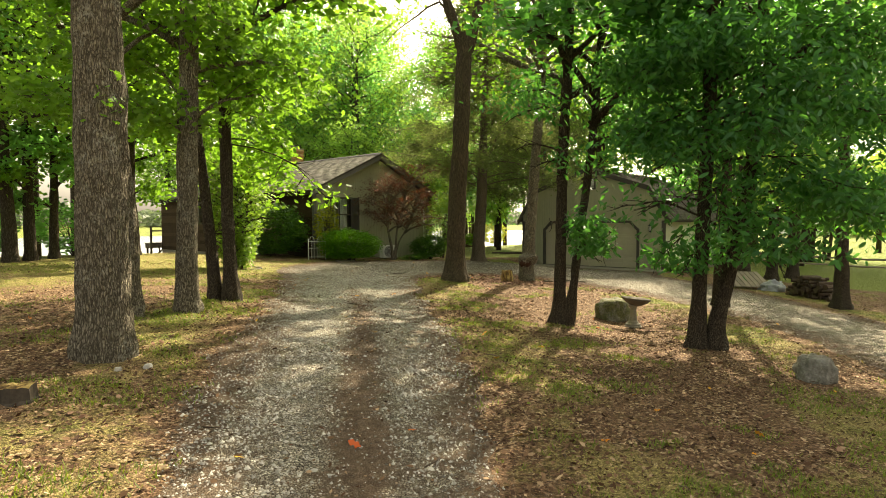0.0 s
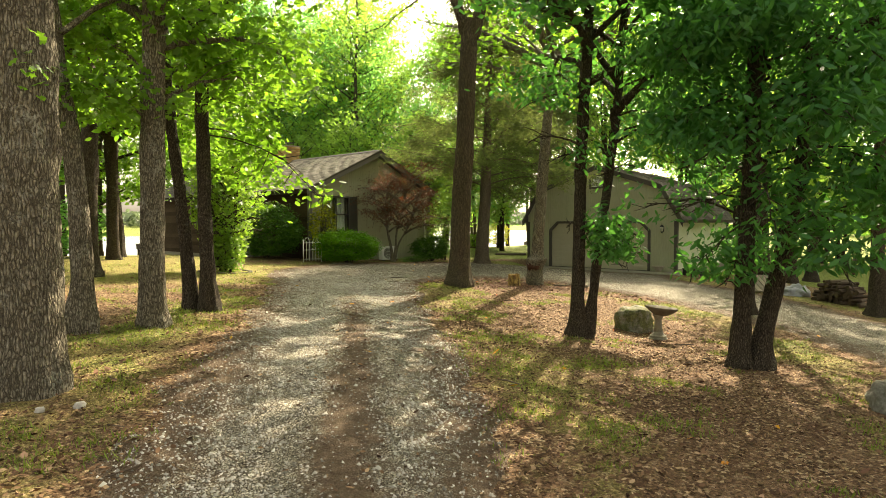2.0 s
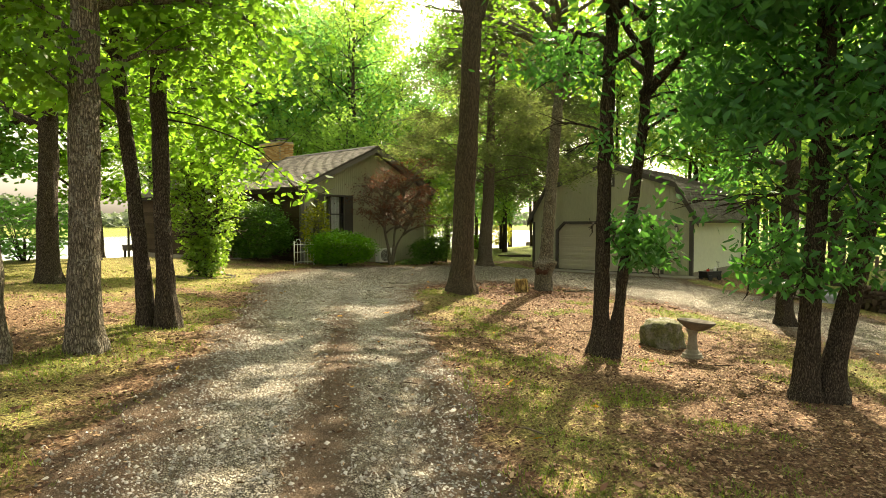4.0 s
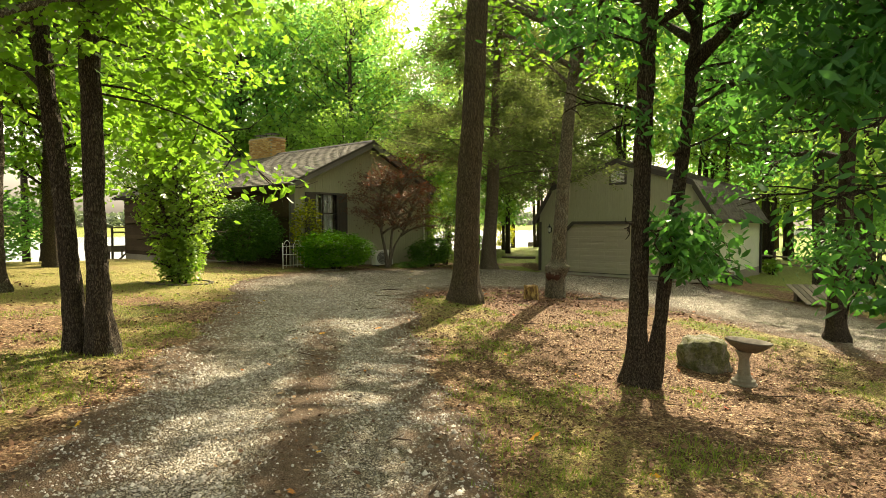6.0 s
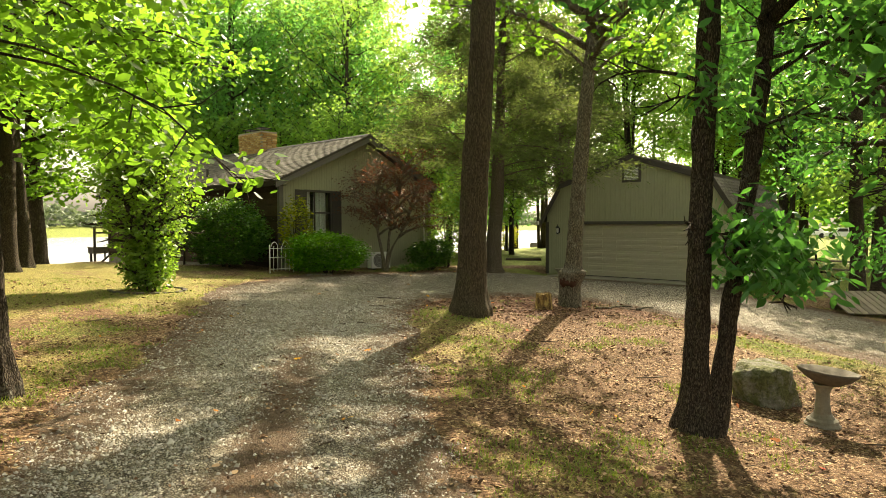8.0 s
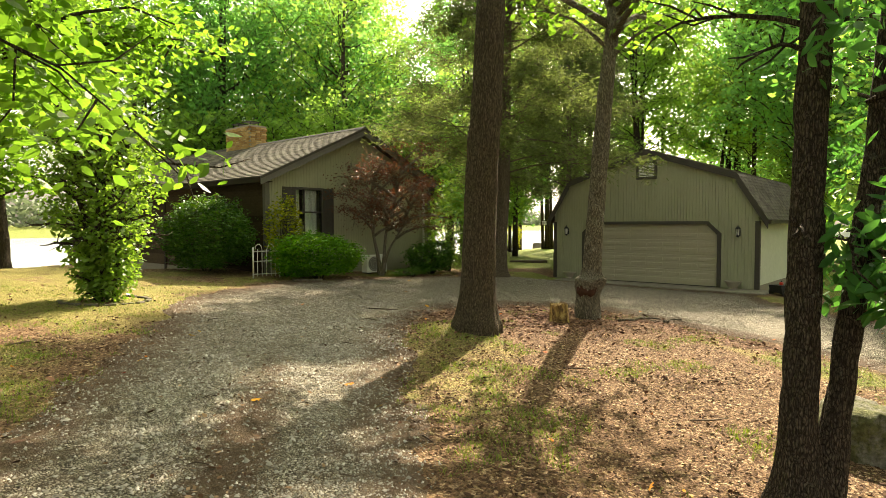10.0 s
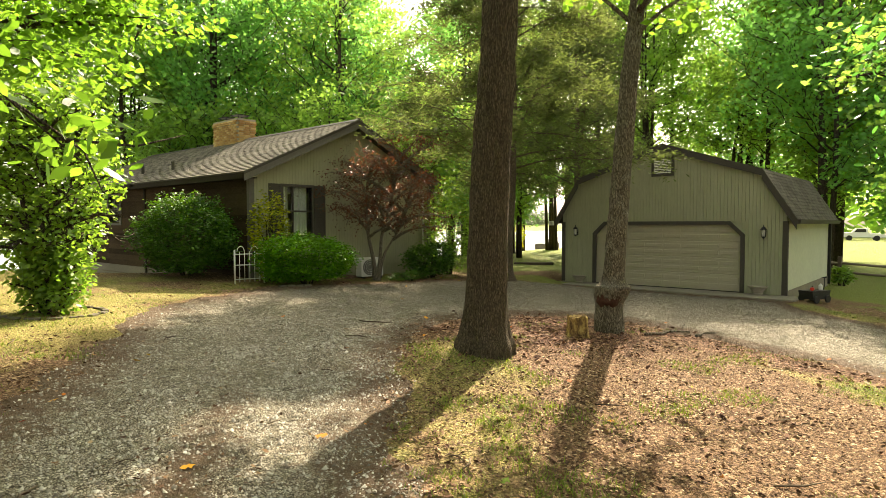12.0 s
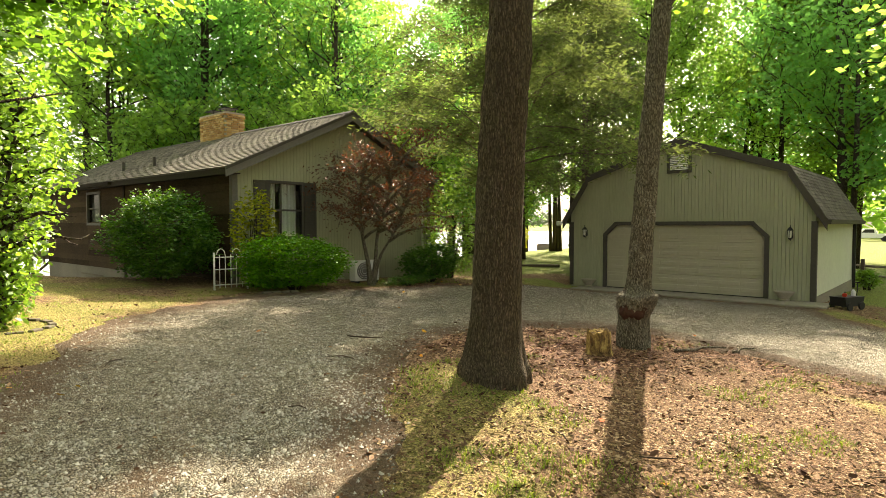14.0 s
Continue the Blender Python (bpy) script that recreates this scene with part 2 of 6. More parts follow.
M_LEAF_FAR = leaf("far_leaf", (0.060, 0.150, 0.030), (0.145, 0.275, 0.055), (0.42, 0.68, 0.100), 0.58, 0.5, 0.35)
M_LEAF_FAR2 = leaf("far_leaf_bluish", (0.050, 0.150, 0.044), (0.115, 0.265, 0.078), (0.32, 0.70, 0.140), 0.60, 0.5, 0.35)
M_LEAF_HAZE = leaf("hazed_leaf", (0.090, 0.125, 0.070), (0.150, 0.190, 0.110), (0.20, 0.26, 0.13), 0.3)
M_LEAF_BUSH = leaf("bush_leaf", (0.012, 0.058, 0.008), (0.085, 0.205, 0.022), (0.14, 0.30, 0.015), 0.25, 0.45, 0.25)
M_LEAF_HEDGE = leaf("hedge_leaf", (0.016, 0.092, 0.004), (0.135, 0.370, 0.012), (0.22, 0.46, 0.012), 0.30, 0.5, 0.2)
M_LEAF_GOLD = leaf("golden_leaf", (0.05, 0.12, 0.008), (0.48, 0.46, 0.020), (0.50, 0.52, 0.02), 0.4)
M_LEAF_SHRUB = leaf("shrub_leaf", (0.050, 0.125, 0.020), (0.145, 0.250, 0.045), (0.32, 0.54, 0.050), 0.50, 0.45)
M_LEAF_RED = leaf("maple_leaf_red", (0.030, 0.028, 0.015), (0.120, 0.050, 0.028), (0.29, 0.085, 0.03), 0.33, 0.5, 0.3)
M_LEAF_CEDAR = leaf("cedar_needle", (0.050, 0.072, 0.026), (0.150, 0.180, 0.068), (0.26, 0.33, 0.08), 0.40, 0.75, 0.2)
M_GRASS = leaf("grass_blade", (0.055, 0.100, 0.012), (0.170, 0.215, 0.030), (0.30, 0.40, 0.03), 0.4, 0.6)
M_SIDING = tinted("olive_grey_siding", (0.320, 0.318, 0.214), 0.75, 30, 0.12, stretch=(1, 1, 0.15), each=0.05)
M_TRIM = tinted("dark_brown_trim", (0.062, 0.054, 0.045), 0.7, 18, 0.2)
M_TRIM_GREY = tinted("grey_trim", (0.135, 0.125, 0.110), 0.7, 18, 0.2)
M_EAVE = tinted("shaded_brown_paint", (0.036, 0.028, 0.020), 0.8, 18, 0.25, spec=0.1)
M_PANE_BACK = tinted("dull_pane_reflection", (0.20, 0.20, 0.165), 0.9, 20, 0.12)
M_SHAKE = tinted("dark_stained_wood", (0.060, 0.041, 0.025), 0.95, 26, 0.45, stretch=(1, 0.35, 1), each=0.35, spec=0.08)
M_ROOF = shingle_material("asphalt_shingle", (0.050, 0.045, 0.037), (0.215, 0.195, 0.160))
M_ROOF_DARK = shingle_material("dark_asphalt_shingle", (0.045, 0.040, 0.034), (0.155, 0.140, 0.115))
M_CREAM = tinted("cream_render", (0.56, 0.57, 0.44), 0.85, 8, 0.10)
M_DOOR = tinted("beige_door_paint", (0.385, 0.345, 0.255), 0.55, 10, 0.07)
M_CONCRETE = tinted("concrete", (0.215, 0.19, 0.145), 0.9, 20, 0.3, bump=0.3)
M_MORTAR = tinted("mortar", (0.34, 0.30, 0.24), 0.95, 30, 0.2)
M_MORTAR_OLD = tinted("weathered_cast_stone", (0.21, 0.19, 0.14), 0.95, 24, 0.35, bump=0.4)
M_WHITE = tinted("white_metal", (0.70, 0.69, 0.64), 0.5, 14, 0.12)
M_CURTAIN = tinted("curtain_cloth", (0.70, 0.70, 0.66), 0.9, 20, 0.12, stretch=(6, 1, 0.2))
M_BLACK = tinted("black_metal", (0.018, 0.018, 0.018), 0.45, 20, 0.3)
M_DARKROOM = tinted("dark_interior", (0.03, 0.03, 0.03), 0.9, 5, 0.2)
M_WOOD = tinted("weathered_wood", (0.20, 0.165, 0.12), 0.9, 24, 0.35, stretch=(0.25, 1, 1), each=0.3)
M_WOOD_DARK = tinted("dark_weathered_wood", (0.085, 0.066, 0.048), 0.9, 24, 0.35, each=0.3)


def rotten_material():
    n = Nodes("rotten_wood")
    f = n.noise(9, 6, 0.7, n.scaled((1, 1, 0.5)))
    c = n.ramp(f, [(0.36, (0.035, 0.022, 0.014)), (0.46, (0.17, 0.105, 0.045)), (0.54, (0.36, 0.245, 0.085)), (0.66, (0.55, 0.42, 0.17))])
    return n.finish(c, 0.95, n.noise(30, 5), 0.8, 0.03, 0.0, 0.1)


M_CUT = rotten_material()
M_SCAR = tinted("dark_burl_wound", (0.062, 0.030, 0.020), 0.9, 26, 0.5, bump=0.6, spec=0.15)
M_LOG = tinted("firewood", (0.070, 0.048, 0.032), 0.9, 24, 0.4, each=0.3)
M_ROCK, M_ROCK_GREY = rock_material("mossy_rock", 0.24), rock_material("grey_rock", 0.0)
M_STONEWARE = tinted("cast_stone", (0.110, 0.092, 0.066), 0.9, 22, 0.35, bump=0.4)
M_TARP = tinted("silver_tarp", (0.28, 0.285, 0.30), 0.4, 9, 0.35)
M_PALE_STONE = tinted("pale_stone", (0.42, 0.39, 0.34), 0.9, 20, 0.25)
M_RED = tinted("red_plastic", (0.50, 0.035, 0.02), 0.4, 10, 0.1)
M_STONE_BITS = island_tint("gravel_stones", [(0.0, (0.11, 0.096, 0.075)), (0.35, (0.28, 0.258, 0.215)), (0.85, (0.43, 0.405, 0.345)), (1.0, (0.58, 0.55, 0.48))])
M_DEAD = island_tint("fallen_leaf", [(0.0, (0.050, 0.026, 0.015)), (0.45, (0.115, 0.060, 0.032)), (0.8, (0.22, 0.130, 0.070)), (1.0, (0.44, 0.305, 0.18))])
M_DEAD_DARK = island_tint("dark_fallen_leaf", [(0.0, (0.080, 0.038, 0.024)), (0.5, (0.180, 0.092, 0.056)), (1.0, (0.38, 0.235, 0.15))])
M_BRIGHT = island_tint("bright_fallen_leaf", [(0.0, (0.55, 0.15, 0.02)), (0.5, (0.62, 0.36, 0.04)), (0.8, (0.42, 0.05, 0.025)), (1.0, (0.16, 0.26, 0.04))])
M_TWIG = island_tint("twig", [(0.0, (0.045, 0.030, 0.020)), (1.0, (0.16, 0.12, 0.085))])
M_LAMPGLASS = tinted("lamp_glass", (0.55, 0.55, 0.50), 0.2, 10, 0.1)
M_CARWHITE = tinted("white_car_paint", (0.72, 0.72, 0.72), 0.25, 6, 0.04, spec=0.5)
M_CARDARK = tinted("dark_car_paint", (0.02, 0.02, 0.025), 0.25, 6, 0.1, spec=0.5)


# ---- builders ----
def part(name, bm, material, parent=None, label="", smooth=False):
    """Links a bmesh as one mesh object under a thing or a part."""
    me = bpy.data.meshes.new(name)
    bm.normal_update()
    bm.to_mesh(me)
    bm.free()
    me.materials.append(material)
    if smooth:
        me.shade_smooth()
    ob = new(name, me)
    ob.parent = parent
    if label:
        tagged(ob, label)
    return ob


def thing(name, place, label, category, group="", kind="", turn=0.0):
    ob = new(name)
    ob.empty_display_size = 0.2
    ob.matrix_world = pose(*place, 0, 0, turn)
    return tagged(ob, label, category, group, kind)


def box(bm, lo, hi, m=None, bevel=0.0):
    v = [bm.verts.new((x, y, z)) for x in (lo[0], hi[0]) for y in (lo[1], hi[1]) for z in (lo[2], hi[2])]
    f = [bm.faces.new([v[i] for i in q]) for q in ((0, 1, 3, 2), (4, 6, 7, 5), (0, 4, 5, 1), (2, 3, 7, 6), (0, 2, 6, 4), (1, 5, 7, 3))]
    if m is not None:
        for k in v:
            k.co = m @ k.co
    if bevel:
        edges = {e for q in f for e in q.edges}
        bmesh.ops.bevel(bm, geom=list(edges), offset=bevel, segments=1, affect="EDGES")
    return bm


def boxed(lo, hi, m=None, bevel=0.0):
    return box(bmesh.new(), lo, hi, m, bevel)


def prism(bm, outline, a, b, place):
    """A flat outline pushed from a to b; place(u, v, w) gives the point."""
    p = [bm.verts.new(place(u, v, a)) for u, v in outline]
    q = [bm.verts.new(place(u, v, b)) for u, v in outline]
    bm.faces.new(p)
    bm.faces.new(q[::-1])
    for i in range(len(p)):
        j = (i + 1) % len(p)
        bm.faces.new((p[j], p[i], q[i], q[j]))
    bmesh.ops.recalc_face_normals(bm, faces=bm.faces)
    return bm


def lathe(bm, profile, sides=16, centre=(0, 0), wobble=0.0, rng=None):
    rings = []
    for r, z in profile:
        rings.append([bm.verts.new((centre[0] + r * math.cos(2 * math.pi * k / sides) * (1 + (rng.uniform(-wobble, wobble) if rng else 0)),
                                    centre[1] + r * math.sin(2 * math.pi * k / sides) * (1 + (rng.uniform(-wobble, wobble) if rng else 0)), z)) for k in range(sides)])
    for a, b in zip(rings, rings[1:]):
        for k in range(sides):
            j = (k + 1) % sides
            bm.faces.new((a[k], a[j], b[j], b[k]))
    bm.faces.new(rings[0][::-1])
    bm.faces.new(rings[-1])
    return bm


def tube(verts, faces, pts, radii, sides=6):
    """Adds a tapered pipe along pts to the lists verts and faces."""
    pts = [Vector(p) for p in pts]
    start = len(verts)
    side = Vector((1, 0, 0))
    for i, (p, r) in enumerate(zip(pts, radii)):
        way = (pts[min(i + 1, len(pts) - 1)] - pts[max(i - 1, 0)]).normalized()
        side = side - way * side.dot(way)
        if side.length < 1e-3:
            side = way.orthogonal()
        side.normalize()
        up = way.cross(side)
        for k in range(sides):
            a = 2 * math.pi * k / sides
            verts.append(tuple(p + (side * math.cos(a) + up * math.sin(a)) * r))
    for i in range(len(pts) - 1):
        for k in range(sides):
            j = (k + 1) % sides
            a, b = start + i * sides, start + (i + 1) * sides
            faces.append((a + k, a + j, b + j, b + k))
    faces.append(tuple(start + (len(pts) - 1) * sides + k for k in range(sides)))
    faces.append(tuple(start + k for k in reversed(range(sides))))


def listed(name, verts, faces, material, parent=None, smooth=True, label="", kind=""):
    me = bpy.data.meshes.new(name)
    me.from_pydata(verts, [], faces)
    me.materials.append(material)
    if smooth:
        me.shade_smooth()
    ob = new(name, me)
    ob.parent = parent
    return tagged(ob, label, "", "", kind)


def arrays(name, co, counts, material, parent=None, kind=""):
    """A mesh of loose polygons: co is (pieces, corners, 3)."""
    pieces, corners = co.shape[0], co.shape[1]
    me = bpy.data.meshes.new(name)
    me.vertices.add(pieces * corners)
    me.vertices.foreach_set("co", co.reshape(-1).astype(np.float32))
    loops = np.concatenate([np.arange(pieces * corners).reshape(pieces, corners)[:, list(c)] for c in counts], axis=1)
    sizes = np.tile([len(c) for c in counts], pieces)
    me.loops.add(loops.size)
    me.loops.foreach_set("vertex_index", loops.reshape(-1).astype(np.int32))
    me.polygons.add(len(sizes))
    me.polygons.foreach_set("loop_start", np.concatenate([[0], np.cumsum(sizes)[:-1]]).astype(np.int32))
    me.update(calc_edges=True)
    me.materials.append(material)
    ob = new(name, me)
    ob.parent = parent
    return tagged(ob, "", "", "", kind)


LEAF = np.array([(0, 0, 0), (0.30, -0.24, -0.05), (0.68, -0.20, -0.07), (1.0, 0, -0.10), (0.68, 0.20, -0.07), (0.30, 0.24, -0.05)])
LOBED = np.array([(0, 0, 0), (0.22, -0.10, -0.02), (0.36, -0.30, -0.08), (0.52, -0.12, -0.03), (0.72, -0.27, -0.09), (1.0, 0, -0.10), (0.72, 0.27, -0.09), (0.52, 0.12, -0.03), (0.36, 0.30, -0.08), (0.22, 0.10, -0.02)])
LEAFLET = np.array([(0, 0, 0), (0.30, -0.15, -0.04), (0.66, -0.17, -0.10), (1.0, 0, -0.22), (0.66, 0.17, -0.10), (0.30, 0.15, -0.04)])
DIAMOND = np.array([(0, 0, 0), (0.5, -0.32, -0.06), (1.0, 0, -0.05), (0.5, 0.32, -0.06)])
NEEDLE = np.array([(0, 0, 0), (0.5, -0.13, 0.02), (1.0, 0, -0.08), (0.5, 0.13, -0.04)])
BLADE = np.array([(0, -0.035, 0), (0.55, -0.03, 0.06), (1.0, 0, 0.0), (0.55, 0.03, 0.06), (0, 0.035, 0)])


def leaves(name, at, size, rng, material, parent, shape=LEAF, droop=0.25, tilt=0.7, spread=0.3, out=None, kind=""):
    """A crown of single leaves at the points `at`."""
    n = len(at)
    a = rng.uniform(0, 2 * np.pi, n)
    way = np.stack([np.cos(a), np.sin(a), rng.normal(-droop, 0.35, n)], 1)
    if out is not None:
        way += out
    way /= np.linalg.norm(way, axis=1)[:, None]
    up = np.stack([rng.normal(0, tilt, n), rng.normal(0, tilt, n), np.ones(n)], 1)
    side = np.cross(up, way)
    side /= np.linalg.norm(side, axis=1)[:, None] + 1e-9
    up = np.cross(way, side)
    s = size * rng.uniform(1 - spread, 1 + spread, n)
    co = at[:, None, :] + s[:, None, None] * (shape[None, :, 0:1] * way[:, None, :] + shape[None, :, 1:2] * side[:, None, :] + shape[None, :, 2:3] * up[:, None, :])
    return arrays(name, co, [tuple(range(len(shape)))], material, parent, kind)


# ---- the lie of the land ----
def smooth(a, b, x):
    t = np.clip((x - a) / (b - a), 0, 1)
    return t * t * (3 - 2 * t)


def lie(x, y):
    """Height of the ground: higher on the lawn, falling to the lake behind."""
    x, y = np.asarray(x, float), np.asarray(y, float)
    u, v = np.clip(x, -8, 36) / 10, np.clip(y, -8, 22) / 10
    z = -0.038 - 0.522 * u + 0.460 * v + 0.058 * u * u - 0.0065 * u * v - 0.003 * v * v
    z = z + 0.14 * np.exp(-((x - 2.2) ** 2 + (y - 8.2) ** 2) / 9.0) + 0.16 * np.exp(-((x - 11.2) ** 2 + (y - 10.7) ** 2) / 2.2)
    z = z - 0.20 * np.exp(-((x - 10.0) ** 2 + (y - 5.0) ** 2) / 5.0) - 0.10 * smooth(20, 25, x) * smooth(13, 18, y) * smooth(30, 24, y)
    court = smooth(21.5, 24.0, x) * smooth(26.5, 25.5, x) * smooth(8.6, 9.8, y) * smooth(18.6, 17.6, y)
    z = z * (1 - court) - 0.475 * court
    z = np.clip(z, -1.0, 0.62)
    z = z - 0.66 * smooth(22.5, 28.5, y) * smooth(10.3, 13.0, x) * smooth(22, 20, x)
    start = 23.5 + 4.5 * smooth(7.5, 13, x) + 0.08 * np.clip(x - 22, 0, 60)
    fall = smooth(start, start + 20, y)
    z = z - fall * (3.2 + z)
    far = smooth(215, 245, y)
    return z * (1 - far) + 1.2 * far


def height(x, y):
    return float(lie(x, y))


OUTER = [(-9, -5.5), (-5.2, -2.4), (-2.4, 1.0), (-0.39, 3.43), (0.82, 5.04), (2.47, 7.07), (4.55, 9.6), (6.0, 11.6), (7.5, 13.5), (8.54, 15.5), (9.9, 17.0), (12.45, 18.3), (14.1, 18.6),
         (16.4, 18.5), (19.2, 18.1), (22, 17.9), (24.1, 17.6), (24.2, 9.9), (22.3, 8.6), (21.0, 6.3), (19.3, 4.4), (17.0, 2.5), (15.2, 1.2), (11, -1.0), (5, -3.4), (-1, -5.0), (-8, -8)]
ISLAND = [(-0.4, 0.2), (1.37, 1.9), (2.44, 2.98), (4.5, 4.96), (6.9, 7.6), (8.59, 9.6), (10.42, 11.34), (11.72, 12.4), (13.3, 13.1), (14.96, 12.8), (16.2, 12.1), (16.5, 10.9), (16.0, 9.3),
          (15.6, 7.6), (14.76, 6.2), (13.2, 3.9), (10.64, 1.8), (8.24, 0.6), (4.8, -0.6), (1.6, -0.7)]
MIDDLE = [(-2.4, -0.9), (0.56, 2.62), (2.0, 4.2), (3.87, 6.25), (6.15, 8.9), (8.6, 12.0)]


def inside_by(x, y, loop):
    """Signed distance to a closed outline, positive inside."""
    x, y = np.asarray(x, float), np.asarray(y, float)
    best, odd = np.full(x.shape, 1e9), np.zeros(x.shape, bool)
    for (ax, ay), (bx, by) in zip(loop, loop[1:] + loop[:1]):
        dx, dy = bx - ax, by - ay
        t = np.clip(((x - ax) * dx + (y - ay) * dy) / (dx * dx + dy * dy), 0, 1)
        best = np.minimum(best, np.hypot(x - ax - t * dx, y - ay - t * dy))
        cross = ((ay > y) != (by > y)) & (x < (bx - ax) * (y - ay) / (by - ay + 1e-12) + ax)
        odd ^= cross
    return np.where(odd, best, -best)


def drive_by(x, y):
    return np.minimum(inside_by(x, y, OUTER), -inside_by(x, y, ISLAND))


def line_distance(x, y, line):
    best = np.full(np.shape(x), 1e9)
    for (ax, ay), (bx, by) in zip(line, line[1:]):
        dx, dy = bx - ax, by - ay
        t = np.clip(((x - ax) * dx + (y - ay) * dy) / (dx * dx + dy * dy), 0, 1)
        best = np.minimum(best, np.hypot(x - ax - t * dx, y - ay - t * dy))
    return best


def rough(x, y, scale, seed):
    """Cheap smooth noise on arrays, from -1 to 1."""
    r = np.random.RandomState(seed)
    s = np.zeros(np.shape(x))
    for k in range(7):
        a, p = r.uniform(0, 2 * np.pi, 2)
        f = scale * (1 + 0.45 * k)
        s += np.sin(f * (x * math.cos(a) + y * math.sin(a)) + p + 1.3 * np.sin(0.7 * f * (x * math.sin(a) - y * math.cos(a)))) / (1 + 0.3 * k)
    return s / 3.2


def sheet(name, xs, ys, z, material, keep=None, fields=()):
    gx, gy = np.meshgrid(xs, ys, indexing="ij")
    me = bpy.data.meshes.new(name)
    n, m = gx.shape
    zz = z(gx, gy)
    idx = np.arange(n * m).reshape(n, m)
    quads = np.stack([idx[:-1, :-1], idx[1:, :-1], idx[1:, 1:], idx[:-1, 1:]], -1).reshape(-1, 4)
    co = np.stack([gx, gy, zz], -1).reshape(-1, 3)
    if keep is not None:
        ok = keep(gx, gy).reshape(-1)
        quads = quads[ok[quads].all(1)]
        used = np.unique(quads)
        remap = np.zeros(n * m, int)
        remap[used] = np.arange(len(used))
        quads, co = remap[quads], co[used]
    me.from_pydata(co.tolist(), [], quads.tolist())
    for key, f in fields:
        a = me.attributes.new(key, "FLOAT", "POINT")
        a.data.foreach_set("value", np.clip(f(co[:, 0], co[:, 1]), 0, 1).astype(np.float32))
    me.materials.append(material)
    me.shade_smooth()
    return new(name, me)


def litter_field(x, y):
    a = np.exp(-((x - 14.0) ** 2 / 4.5 + (y - 11.0) ** 2 / 2.2)) * 1.2
    b = 0.8 * smooth(0.9, 0.1, line_distance(x, y, [(12.5, 12.6), (14.8, 12.4), (16.0, 11.4), (15.6, 9.4), (14.8, 7.2)]))
    c = 0.75 * smooth(0.8, 0.1, line_distance(x, y, [(15.5, 18.1), (18.0, 17.8), (20.5, 17.6)]))
    return np.maximum(np.maximum(a, b), c) + 0.2 * rough(x, y, 2.2, 5)


def lawn_field(x, y):
    left = smooth(12.5, 15.5, y - 0.1 * x) * smooth(13, 8, x)
    return np.clip(0.55 * left + smooth(24, 29, x) * smooth(9.5, 6, y) + smooth(27, 30, x) + smooth(19, 21, y) * smooth(21, 23, x) + smooth(-4, -9, x), 0, 1)


def grassy_field(x, y):
    d = drive_by(x, y)
    isle = inside_by(x, y, ISLAND)
    rim = np.exp(-((d + 0.75) / 0.8) ** 2) * (0.46 + 0.3 * rough(x, y, 0.9, 61))
    left = 0.16 * smooth(-0.8, -3.0, d) * (isle < 0)
    return 0.20 + rim + left + 0.7 * lawn_field(x, y) - 0.45 * litter_field(x, y) + 0.22 * rough(x, y, 1.1, 11) - 0.12 * smooth(1.5, 3.5, isle)


def spaced(lo, a, b, hi, step):
    mid = np.arange(a, b, step)
    left, right, s = [], [], step
    v = a
    while v > lo:
        s *= 1.25
        v -= s
        left.append(v)
    v, s = mid[-1], step
    while v < hi:
        s *= 1.25
        v += s
        right.append(v)
    return np.concatenate([left[::-1], mid, right])


def ground_z(x, y):
    near = smooth(60, 30, np.hypot(x - 10, y - 8))
    rut = -0.028 * np.exp(-((line_distance(x, y, MIDDLE) - 0.85) / 0.38) ** 2) * smooth(13, 9, y)
    return lie(x, y) + near * (0.016 * rough(x, y, 2.6, 3) + 0.010 * rough(x, y, 7.0, 4) + rut)


ground = sheet("ground", spaced(-900, -4, 30, 900, 0.17), spaced(-900, -2, 24, 900, 0.17), ground_z, M_GROUND,
               fields=[("grassy", grassy_field), ("litter", litter_field), ("lawn", lawn_field), ("meadow", lambda x, y: smooth(21, 26, x))])
tagged(ground, "uneven brown soil with patchy grass and leaf litter", "ground", kind="structure")


def drive_z(x, y):
    d = drive_by(x, y)
    edge = np.clip(0.10 * d + 0.022 * rough(x, y, 1.7, 21) + 0.012 * rough(x, y, 6, 22), -0.03, 0.022)
    return ground_z(x, y) + edge


driveway = sheet("driveway", np.arange(-7, 24.6, 0.13), np.arange(-6, 19.6, 0.13), drive_z, M_GRAVEL, keep=lambda x, y: drive_by(x, y) > -0.75,
                 fields=[("strip", lambda x, y: np.exp(-(line_distance(x, y, MIDDLE) / 0.27) ** 2) * smooth(13.5, 8.5, y)), ("rim", lambda x, y: smooth(1.2, -0.1, drive_by(x, y)))])
tagged(driveway, "pale crushed gravel drive with two wheel tracks", "driveway", kind="structure")

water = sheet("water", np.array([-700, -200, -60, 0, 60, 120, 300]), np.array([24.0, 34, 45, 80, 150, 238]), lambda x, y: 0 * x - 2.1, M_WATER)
tagged(water, "still lake water, the sky's reflection partly put into its pale colour", "lake", kind="structure")


# ---- the house ----
HX0, HX1, HY0, HY1 = 13.75, 20.85, 20.40, 34.6
RIDGE_X, RIDGE_Z, EAVE_Z, EAVE_X = 17.30, 4.92, 3.10, 13.38
SLOPE = (RIDGE_Z - EAVE_Z) / (RIDGE_X - EAVE_X)


def gable_z(x):
    return RIDGE_Z - 0.16 - SLOPE * abs(x - RIDGE_X)


house = thing("house", (HX0, HY0, 0), "low olive-grey house with dark shingled side and gable roof", "house")


